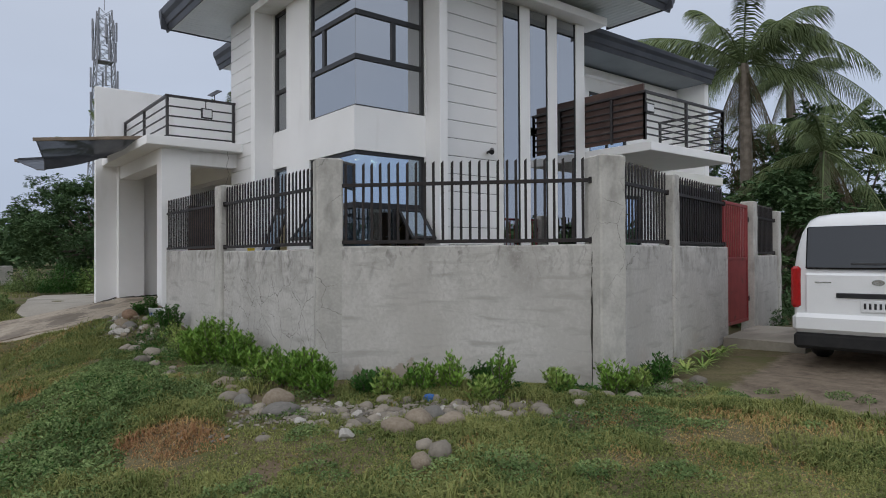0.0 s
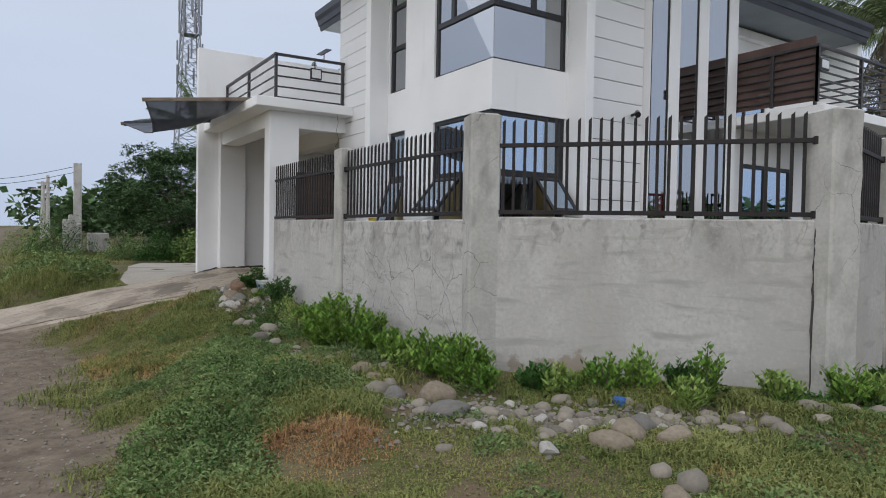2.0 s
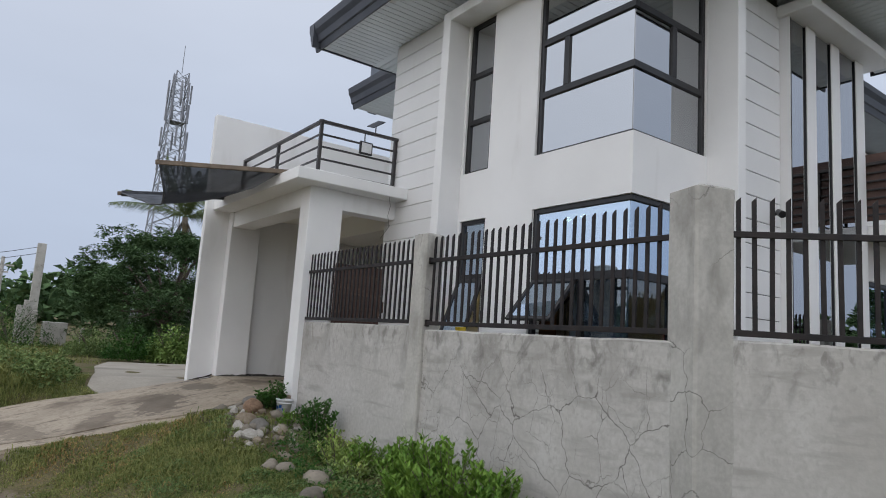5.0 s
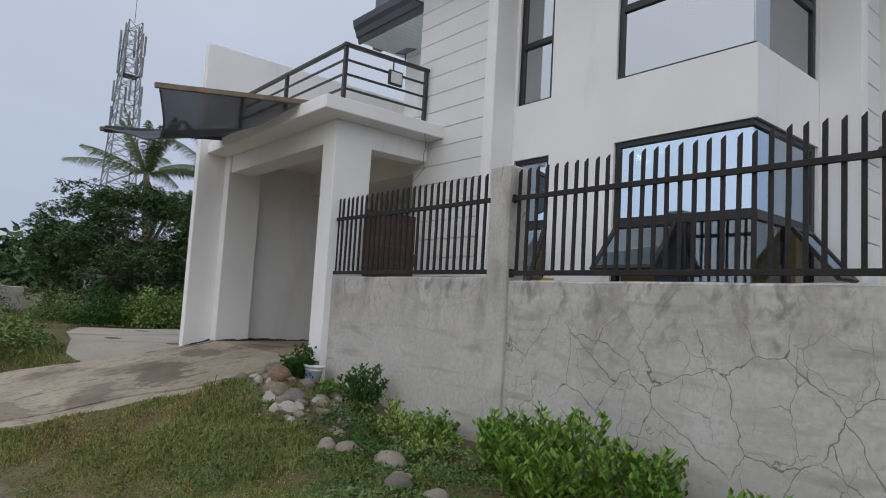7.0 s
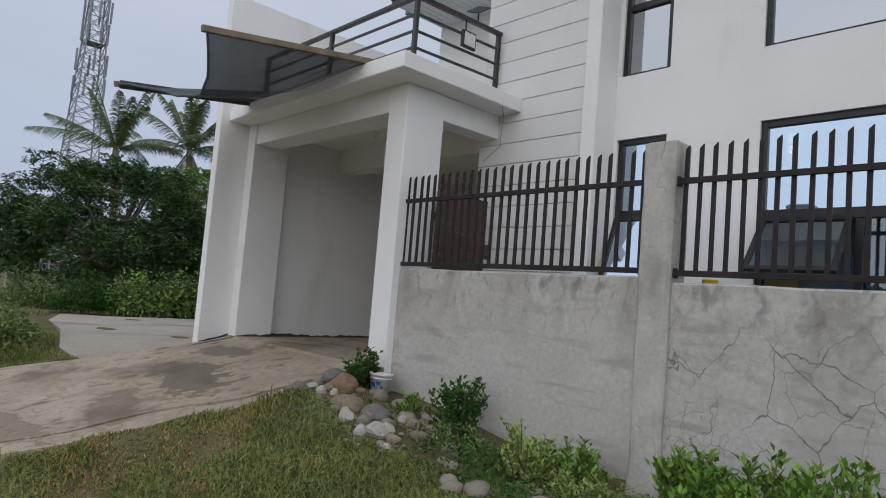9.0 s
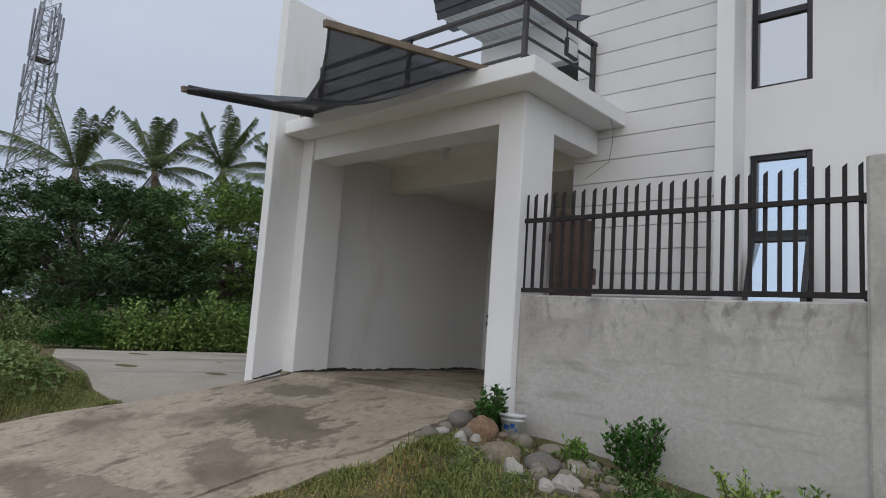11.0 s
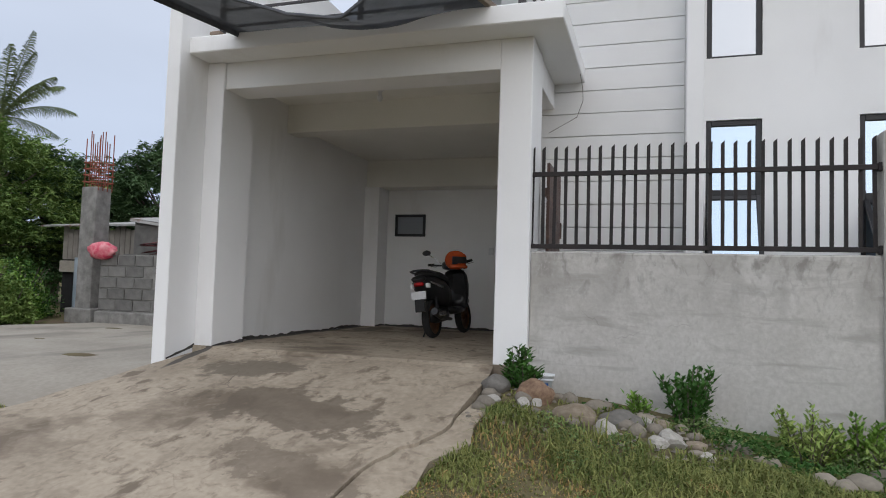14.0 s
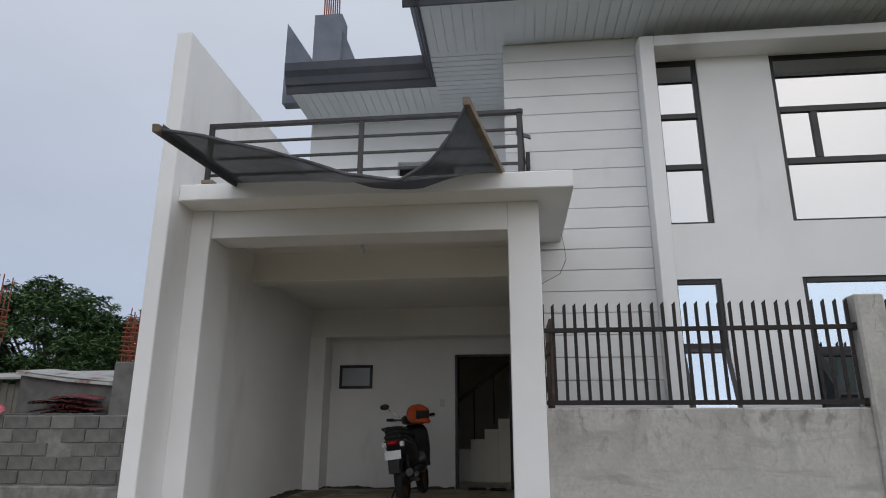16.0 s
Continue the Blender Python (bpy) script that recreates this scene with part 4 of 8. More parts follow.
RX0, RX1, RY0, RY1 = 4.0, 11.2, 7.05, 14.05
part("eave_ceiling", soffit_strips(RX0, 5.0, RY0, RY1, "x"), M_SOFFIT, house)
part("eave_ceiling", soffit_strips(5.0, RX1, RY0, 8.32, "y"), M_SOFFIT, house)
part("eave_ceiling", soffit_strips(5.0, 8.0, 13.07, RY1, "y"), M_SOFFIT, house)
part("eave_ceiling", soffit_strips(5.85, 7.0, RY1, 16.25, "x"), M_SOFFIT, house)
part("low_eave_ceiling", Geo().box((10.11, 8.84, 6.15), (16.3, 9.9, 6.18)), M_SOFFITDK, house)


def fascia(a, b, out, h=0.42, z0=SOF - 0.02):
    """A stepped gutter board along an eave, leaning outwards at the top."""
    ax, ay = a
    bx, by = b
    ox, oy = out
    rings = []
    prof = [(0.0, 0.0), (0.03, 0.0), (0.06, 0.10), (0.09, 0.11), (0.12, 0.22), (0.17, 0.30), (0.19, h), (0.0, h)]
    for x, y in ((ax, ay), (bx, by)):
        rings.append([(x + ox * d, y + oy * d, z0 + z) for d, z in prof])
    return Geo().loft(rings)


for a, b, o in (((RX0, RY0 - 0.19), (RX0, RY1 + 0.19), (-1, 0)), ((RX0 - 0.19, RY0), (RX1 + 0.19, RY0), (0, -1)), ((RX0 - 0.19, RY1), (5.85, RY1), (0, 1)), ((RX1, RY0 - 0.19), (RX1, 8.4), (1, 0)), ((5.85, RY1), (5.85, 16.3), (-1, 0))):
    part("fascia", fascia(a, b, o), M_FASCIA, house)
part("fascia", fascia((10.11, 8.84), (16.2, 8.84), (0, -1), 0.38, 6.13), M_FASCIA, house)
zt = SOF + 0.40
part("roof", Geo().add([(RX0 - 0.15, RY0 - 0.15, zt), (RX1 + 0.15, RY0 - 0.15, zt), (RX1 + 0.15, RY1 + 0.15, zt), (RX0 - 0.15, RY1 + 0.15, zt), (6.8, 10.5, zt + 0.95), (8.4, 10.5, zt + 0.95)], [(0, 1, 5, 4), (1, 2, 5), (2, 3, 4, 5), (3, 0, 4), (3, 2, 1, 0)]), M_ROOF, house)
part("roof", Geo().add([(5.7, 14.0, zt - 0.01), (5.7, 16.3, zt - 0.01), (16.3, 16.3, zt - 0.01), (16.3, 14.0, zt - 0.01), (11.0, 14.0, zt + 0.8), (11.0, 16.3, zt + 0.8)], [(0, 1, 5, 4), (4, 5, 2, 3), (0, 4, 3), (1, 2, 5), (0, 3, 2, 1)]), M_ROOF, house)
part("roof", Geo().add([(10.2, 8.68, 6.50), (16.3, 8.68, 6.50), (16.3, 14.0, 6.50), (10.2, 14.0, 6.50), (10.2, 11.0, 7.2), (15.0, 11.0, 7.2)], [(0, 1, 5, 4), (1, 2, 5), (2, 3, 4, 5), (3, 0, 4), (3, 2, 1, 0)]), M_ROOF, house)
# unfinished firewall with a stub column above the low roof
def wedge(y0, za, y1, zb):
    return Geo().add([(6.3, y0, 6.5), (6.3, y1, 6.5), (6.3, y1, zb), (6.3, y0, za), (6.5, y0, 6.5), (6.5, y1, 6.5), (6.5, y1, zb), (6.5, y0, za)], [(0, 1, 2, 3), (4, 7, 6, 5), (0, 3, 7, 4), (1, 5, 6, 2), (3, 2, 6, 7), (0, 4, 5, 1)])


part("firewall", wedge(16.55, 7.95, 16.07, 7.2), M_PAINTBLUE, house, "grey unfinished firewall gable")
part("firewall", wedge(15.62, 7.75, 15.40, 7.2), M_PAINTBLUE, house)
stubcol = part("stub_column", Geo().bbox((6.2, 15.62, 6.5), (6.55, 16.07, 8.0), 0.01), M_PAINTBLUE, house, "bare concrete column stub with starter bars")
for k in range(8):
    part("rebar", Geo().tube([(6.25 + 0.03 * k, 15.68 + 0.045 * k, 7.95), (6.26 + 0.03 * k, 15.69 + 0.045 * k, 8.45 + 0.2 * ((k * 5) % 4) / 3)], 0.012, 5), M_REBAR, stubcol)
part("upper_ledge", Geo().bbox((6.80, 13.07, 5.05), (6.95, 16.26, 5.2), 0.006), M_WHITE, house)

# ---- carport ----
SL0, SL1 = 3.70, 3.87
part("balcony_slab", Geo().bbox((3.12, 12.45, SL0), (4.935, 16.26, SL1), 0.01), M_WHITE, house)
part("balcony_slab", Geo().box((4.935, 13.07, SL0), (8.0, 16.26, SL1)), M_WHITE, house)
part("carport_ceiling", Geo().box((3.86, 13.1, SL0 - 0.02), (7.84, 16.24, SL0 - 0.004)), M_CEIL, house)
part("column", Geo().bbox((3.46, 12.765, 0.3), (4.0, 13.07, SL0), 0.008), M_WHITE, house)
part("column", Geo().bbox((3.43, 16.05, 0.3), (3.98, 16.262, SL0), 0.008), M_WHITE, house)
part("beam", Geo().bbox((3.462, 13.07, 3.415), (3.84, 16.05, SL0), 0.006), M_WHITE, house)
part("beam", Geo().bbox((4.0, 12.78, 3.42), (4.937, 13.06, SL0), 0.006), M_WHITE, house)
part("beam", Geo().bbox((5.0, 13.07, 3.32), (5.28, 16.26, SL0 - 0.001), 0.006), M_CEIL, house)
part("lower_ceiling", Geo().box((5.28, 13.07, 3.44), (7.85, 16.26, 3.47)), M_CEIL, house)
part("beam", Geo().bbox((7.5, 13.07, 2.99), (7.85, 16.26, 3.44), 0.006), M_CEIL, house)
part("column", Geo().bbox((7.45, 15.98, 0.4), (7.85, 16.262, 2.99), 0.006), M_WHITE, house)
part("inner_wall_skin", Geo().box((3.86, 16.235, 0.4), (7.85, 16.258, SL0)), M_WHITE, house)
w = part("small_window", bars("x", 7.83, 7.90, [(15.30, 15.345, 2.21, 2.58), (15.795, 15.84, 2.21, 2.58), (15.345, 15.795, 2.535, 2.58), (15.345, 15.795, 2.21, 2.255)]), M_FRAME, house)
pane("x", 7.86, 15.345, 15.795, 2.255, 2.535, M_GLASS_GREY, w)
part("door_frame", bars("x", 7.83, 8.05, [(13.09, 13.13, 0.715, 2.73), (13.93, 13.97, 0.715, 2.73), (13.13, 13.93, 2.69, 2.73)]), M_FRAME, house)
part("door", Geo().bbox((8.05, 13.09, 0.72), (8.95, 13.13, 2.68), 0.004), M_BROWN, house, "open dark brown door swung into the stair hall")


def dark_foot(a, b, out, seed):
    """A ragged near-black band along the foot of a painted wall."""
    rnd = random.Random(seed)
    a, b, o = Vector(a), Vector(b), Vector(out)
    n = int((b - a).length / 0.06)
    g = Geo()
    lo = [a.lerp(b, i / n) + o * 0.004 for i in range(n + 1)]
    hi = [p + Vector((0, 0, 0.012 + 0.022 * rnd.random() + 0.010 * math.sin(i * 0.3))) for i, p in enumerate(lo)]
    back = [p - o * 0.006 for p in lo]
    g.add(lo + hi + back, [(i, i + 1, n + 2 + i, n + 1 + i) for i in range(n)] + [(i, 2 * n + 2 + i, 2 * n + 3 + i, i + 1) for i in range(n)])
    part("dark_band", g, M_JOINT, house)


dark_foot((3.99, 16.235, 0.712), (7.45, 16.235, 0.712), (0, -1, 0), 1)
dark_foot((7.85, 13.98, 0.712), (7.85, 15.97, 0.712), (-1, 0, 0), 2)
dark_foot((7.45, 15.98, 0.712), (7.85, 15.98, 0.712), (0, -1, 0), 3)
dark_foot((3.02, 16.26, 0.60), (3.43, 16.26, 0.69), (0, -1, 0), 4)
dark_foot((3.44, 16.05, 0.69), (3.98, 16.05, 0.712), (0, -1, 0), 5)
# stair seen through the open door
stair = empty("staircase", (8.6, 13.2, 0.7), "white concrete staircase with a dark rail in the unlit hall", "stairs")
for k in range(9):
    part("step", Geo().bbox((9.6, 14.6 - 0.25 * k - 0.25, 0.7), (10.5, 14.6 - 0.25 * k, 0.7 + 0.18 * (k + 1)), 0.006), M_WHITE, stair)
part("handrail", Geo().tube([(9.55, 14.6, 1.7), (9.55, 12.4, 3.3)], 0.025), M_FRAME, stair)
for k in range(6):
    part("baluster", Geo().tube([(9.55, 14.5 - 0.36 * k, 0.9 + 0.26 * k), (9.55, 14.5 - 0.36 * k, 1.75 + 0.26 * k)], 0.012, 6), M_FRAME, stair)
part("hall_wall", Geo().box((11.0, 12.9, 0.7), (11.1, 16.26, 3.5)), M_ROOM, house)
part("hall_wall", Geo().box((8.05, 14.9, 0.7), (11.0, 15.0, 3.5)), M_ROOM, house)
part("hall_ceiling", Geo().box((8.05, 12.87, 3.5), (16.2, 16.26, 3.6)), M_CEIL, house)
socket = empty("ceiling_lamp", (4.55, 14.75, 3.68), "bare bulb in a white socket on the carport ceiling", "lamp")
part("socket", Geo().lathe([(0.001, 0.0), (0.055, 0.0), (0.05, -0.03), (0.025, -0.045), (0.022, -0.07)], 14, Matrix.Translation((4.55, 14.75, 3.68))), M_PLATE, socket)
part("bulb", Geo().lathe([(0.018, -0.07), (0.03, -0.10), (0.034, -0.125), (0.022, -0.155), (0.001, -0.165)], 14, Matrix.Translation((4.55, 14.75, 3.68))), M_PLATE, socket)
part("switch_plate", Geo().bbox((7.835, 14.13, 1.92), (7.85, 14.21, 2.04), 0.003), M_PLATE, house)


# ---- balcony railings ----
def railing(name, corners, ztop, zbot, nbars, mid_posts, label):
    for (a, b), posts in zip(zip(corners, corners[1:]), mid_posts):
        a, b = Vector((*a, 0)), Vector((*b, 0))
        d = (b - a).normalized()
        m = Matrix.Translation(a) @ d.to_track_quat("X", "Z").to_matrix().to_4x4()
        L = (b - a).length
        top = part(name, Geo().bbox((-0.04, -0.03, ztop - 0.045), (L + 0.04, 0.03, ztop), 0.005, m), M_RAIL, house, label)
        for k in range(nbars):
            z = zbot + (ztop - 0.045 - zbot) * k / nbars
            part("bar", Geo().bbox((0.0, -0.013, z), (L, 0.013, z + 0.028), 0.004, m), M_RAIL, top)
        for s in posts:
            part("post", Geo().bbox((s * L - 0.025, -0.025, zbot - 0.09), (s * L + 0.025, 0.025, ztop - 0.045), 0.004, m), M_RAIL, top)


railing("balcony_railing", [(3.61, 16.24), (3.61, 12.92)], 4.76, 3.96, 4, [(0.0, 0.5, 1.0)], "dark painted steel balcony railing")
railing("balcony_railing", [(3.61, 12.92), (4.93, 12.86)], 4.76, 3.96, 4, [(0.0, 0.96)], "dark painted steel balcony railing")

flood = empty("floodlight", (4.32, 12.83, 4.45), "black solar floodlight clamped to the balcony railing", "light")
part("housing", Geo().bbox((4.22, 12.80, 4.36), (4.44, 12.845, 4.56), 0.008), M_FRAME, flood)
part("lens", Geo().box((4.245, 12.793, 4.385), (4.415, 12.80, 4.535)), M_PLATE, flood)
part("bracket", Geo().tube([(4.33, 12.85, 4.46), (4.33, 12.88, 4.62), (4.33, 12.88, 4.75)], 0.010, 6), M_FRAME, flood)
panel_m = Matrix.Translation((4.5, 12.86, 4.90)) @ Matrix.Rotation(radians(-35), 4, "Y") @ Matrix.Rotation(radians(20), 4, "X")
sp = empty("solar_panel", (4.5, 12.86, 4.76), "small tilted solar panel on the railing top", "solar panel")
part("panel", Geo().bbox((-0.12, -0.09, -0.008), (0.12, 0.09, 0.008), 0.003, panel_m), M_FASCIA, sp)
part("stalk", Geo().tube([(4.5, 12.86, 4.76), (4.5, 12.86, 4.90)], 0.010, 6), M_FRAME, sp)

# south balcony
part("balcony_slab", Geo().bbox((10.102, 6.62, 3.502), (12.95, 9.898, 3.66), 0.01), M_WHITE, house)
railing("side_balcony_railing", [(10.11, 8.2), (10.11, 6.75)], 4.60, 3.80, 6, [(0.0, 0.5, 1.0)], "dark steel railing of the side balcony")
railing("side_balcony_railing", [(10.11, 6.75), (12.85, 6.75)], 4.60, 3.80, 6, [(0.0, 0.5, 1.0)], "dark steel railing of the side balcony")
railing("side_balcony_railing", [(12.85, 6.75), (12.85, 8.2)], 4.60, 3.80, 6, [(0.0, 1.0)], "dark steel railing of the side balcony")
thing("plywood_board", Geo().bbox((10.14, 6.80, 3.74), (10.19, 8.15, 4.74), 0.006), M_BROWNOLD, "weathered brown plywood board standing against the balcony railing", "board")
flood2 = empty("floodlight", (10.12, 6.70, 4.25), "small black floodlight on the side balcony railing", "light")
part("housing", Geo().bbox((10.02, 6.66, 4.18), (10.28, 6.70, 4.36), 0.008), M_FRAME, flood2)
part("lens", Geo().box((10.05, 6.652, 4.21), (10.25, 6.66, 4.33)), M_PLATE, flood2)
w = part("window", bars("y", 9.92, 9.99, [(12.5, 12.57, 3.75, 5.6), (13.93, 14.0, 3.75, 5.6), (12.57, 13.93, 5.53, 5.6), (13.2, 13.27, 3.75, 5.53)]), M_FRAME, house)
pane("y", 9.95, 12.57, 13.93, 3.75, 5.53, M_GLASS_LOW, w)
w = part("sliding_door", bars("y", 8.26, 8.33, [(10.5, 10.57, 0.7, 2.9), (12.13, 12.2, 0.7, 2.9), (10.57, 12.13, 2.83, 2.9), (11.3, 11.37, 0.7, 2.83)]), M_FRAME, house)
pane("y", 8.30, 10.57, 12.13, 0.7, 2.83, M_GLASS_LOW, w)

# ---- shade net on two poles ----
awning = empty("shade_awning", (3.3, 14.4, 3.88), "black shade net sagging between two timber poles over the carport front", "awning")
PR0, PR1, PL0, PL1 = Vector((3.24, 13.105, 3.91)), Vector((1.511, 13.314, 3.72)), Vector((3.48, 15.74, 3.93)), Vector((1.443, 15.515, 3.60))


def pole_box(a, b, w=0.024, h=0.03):
    d = b - a
    m = Matrix.Translation(a) @ d.to_track_quat("X", "Z").to_matrix().to_4x4()
    return Geo().bbox((-0.05, -w, -h), (d.length + 0.05, w, h), 0.004, m)


part("pole", pole_box(PR0, PR1), M_WOOD, awning, "sawn timber pole")
part("pole", pole_box(PL0, PL1), M_WOOD, awning, "sawn timber pole")
NU, NV = 40, 18


def net_point(u, v):
    """u: from the south pole (0) to the north pole (1); v: from the slab (0) to the tips (1)."""
    inner = PR0.lerp(PL0, u) - Vector((0.10 * math.sin(math.pi * u), 0, 0.03 * math.sin(math.pi * u)))
    stops = (0, 0.05, 0.12, 0.23, 0.4, 0.65, 0.85, 1)
    outer = PR1.lerp(PL1, u) + Vector((float(np.interp(u, stops, (0, 0.08, 0.17, 0.22, 0.15, 0.03, 0, 0))), 0, -float(np.interp(u, stops, (0, 0.16, 0.32, 0.44, 0.40, 0.20, 0.07, 0)))))
    p = inner.lerp(outer, v)
    p.z -= 0.10 * math.sin(math.pi * v) * math.sin(math.pi * u ** 0.75) - 0.07 * math.sin(math.pi * v) * math.exp(-((u - 0.62) / 0.2) ** 2)
    p.z += 0.015 * math.sin(9 * u + 4 * v) * math.sin(math.pi * u)
    return p


net = Geo()
net.add([net_point(i / NU, j / NV) for i in range(NU + 1) for j in range(NV + 1)], [(i * (NV + 1) + j, (i + 1) * (NV + 1) + j, (i + 1) * (NV + 1) + j + 1, i * (NV + 1) + j + 1) for i in range(NU) for j in range(NV)])
part("net", net, M_NET, awning, smooth=True)
lip = []
for v in range(13):
    p = PL0.lerp(PL1, v / 12)
    lip += [p + Vector((0, -0.028, 0.045)), p + Vector((0, -0.032, -0.035 - 0.02 * math.sin(5 * v))), p + Vector((0, -0.02, -0.052))]
part("net_edge", Geo().add(lip, [(3 * v + k, 3 * v + 3 + k, 3 * v + 4 + k, 3 * v + 1 + k) for v in range(12) for k in range(2)]), M_HEM, awning, "net edge nailed along the pole", smooth=True)
part("hem", Geo().tube([net_point(i / 40, 1.0) for i in range(41)], 0.013, 6), M_HEM, awning)

# ---- fence ----
def post(x, y, half, ztop, zbot=-0.3, turn=0.0, label="weathered concrete fence post", flare=0.0):
    m = Matrix.Translation((x, y, 0)) @ Matrix.Rotation(radians(turn), 4, "Z")
    g, rnd = Geo(), random.Random(int(x * 100))
    rings = []
    n = 16
    for i in range(n + 1):
        z = zbot + (ztop - zbot) * i / n
        s = half + rnd.uniform(-0.004, 0.004)
        c = 0.02
        pr = [(-s + c, -s), (s - c, -s), (s, -s + c), (s, s - c), (s - c, s), (-s + c, s), (-s, s - c), (-s, -s + c)]
        rings.append([m @ Vector((p + rnd.uniform(-0.002, 0.002), q + rnd.uniform(-0.002, 0.002), z)) for p, q in pr])
    top = [m @ Vector((p * (half - 0.03) / half * 0.9, q * 0.86, ztop + 0.018)) for p, q in [(-half, -half), (half, -half), (half, -half), (half, half), (half, half), (-half, half), (-half, half), (-half, -half)]]
    rings.append(top)
    g.loft(rings)
    return thing("fence_post", g, M_POST, label, "post", "posts of the street fence")


AX, AY = 3.665, 6.70
BX, BY = 5.78, 4.36
DIR_R = Vector((1.0, 0.215, 0)).normalized()


def wall_run(a, b, thick, z0, z1, label, material=None):
    """A rendered block wall between two plan points, with a slightly uneven top."""
    a, b = Vector((*a, 0)), Vector((*b, 0))
    d = b - a
    L = d.length
    m = Matrix.Translation(a) @ d.normalized().to_track_quat("X", "Z").to_matrix().to_4x4()
    n = max(4, int(L / 0.2))
    rings = []
    for i in range(n + 1):
        s = L * i / n
        zt = z1 + 0.008 * noise.noise((s * 2.0, a.x, 0)) + 0.005 * noise.noise((s * 9.0, a.x, 3))
        o = 0.004 * noise.noise((s * 3, 1, 1))
        rings.append([m @ Vector(p) for p in ((s, -thick / 2 + o, z0), (s, -thick / 2 + o, zt - 0.015), (s, -thick / 2 + 0.015 + o, zt), (s, thick / 2 - 0.015, zt), (s, thick / 2, zt - 0.015), (s, thick / 2, z0))])
    return tagged(part("fence_wall", Geo().loft(rings), material or M_CONC), label, "wall", kind="structure")


WT = 1.745
wall_run((3.625, 12.76), (3.625, 10.0), 0.15, -0.3, WT, "grey cement-rendered fence wall with stains")
wall_run((3.625, 9.78), (3.625, 6.84), 0.15, -0.3, 1.715, "grey cement-rendered fence wall with a web of cracks", M_CONCWEB)
corner_wall = wall_run((AX + 0.10, AY - 0.11), (BX - 0.10, BY + 0.11), 0.15, -0.3, WT, "grey cement-rendered fence wall across the cut corner")
P3 = Vector((BX, BY, 0)) + DIR_R * 1.95
G0 = Vector((BX, BY, 0)) + DIR_R * 4.35
P4 = Vector((BX, BY, 0)) + DIR_R * 5.95
P5 = Vector((BX, BY, 0)) + DIR_R * 7.9
wall_run((BX + 0.15, BY + 0.035), tuple((P3 - DIR_R * 0.1).xy), 0.15, -0.3, WT, "grey cement-rendered fence wall beside the lane")
wall_run(tuple((P3 + DIR_R * 0.1).xy), tuple(G0.xy), 0.15, -0.3, WT, "grey cement-rendered fence wall beside the lane")
wall_run(tuple((P4 + DIR_R * 0.12).xy), tuple((P5 - DIR_R * 0.1).xy), 0.15, -0.3, 1.6, "grey cement-rendered fence wall beyond the gate")


def joint(pts, w, parent):
    """A thin dark line down a wall face for an open joint or crack, its shade given as colour."""
    g = Geo()
    rnd = random.Random(len(pts) + int(pts[0][2] * 100))
    fine = []
    for p, q in zip(pts, pts[1:]):
        for i in range(6):
            fine.append(Vector(p).lerp(Vector(q), i / 6) + Vector((rnd.uniform(-1, 1) * 0.006, rnd.uniform(-1, 1) * 0.006, 0)))
    fine.append(Vector(pts[-1]))
    g.tube(fine, [w * rnd.uniform(0.5, 1.2) for _ in fine], 5)
    part("joint", g, M_JOINT, parent)


def on_corner_wall(s, z):
    d = Vector((BX - AX, BY - AY, 0)).normalized()
    return (AX + d.x * s + d.y * 0.0765, AY + d.y * s - d.x * 0.0765, z)


joint([on_corner_wall(s, z) for s, z in ((3.018, 1.74), (3.012, 1.40), (3.004, 1.0), (3.01, 0.32), (3.012, 0.1))], 0.011, corner_wall)
post(AX, AY, 0.155, 2.745, turn=-20)
post(BX, BY, 0.165, 2.69, turn=-18)
post(3.62, 9.89, 0.122, 2.715)
post(P3.x, P3.y, 0.11, 2.67, turn=12)
post(P4.x, P4.y, 0.12, 2.56, turn=12)
post(P5.x, P5.y, 0.11, 2.48, turn=12)


def picket_mesh(h):
    """A flat bar with a slanted, pointed end."""
    a, b = 0.0145, 0.008
    v = [(-a, -b, 0), (a, -b, 0), (a, b, 0), (-a, b, 0), (-a, -b, h - 0.028), (a, -b, h), (a, b, h), (-a, b, h - 0.028)]
    return Geo().add(v, [(0, 3, 2, 1), (4, 5, 6, 7), (0, 1, 5, 4), (1, 2, 6, 5), (2, 3, 7, 6), (3, 0, 4, 7)]).mesh("picket")


PICK = picket_mesh(0.93)
PICK.materials.append(M_BLACKMETAL)


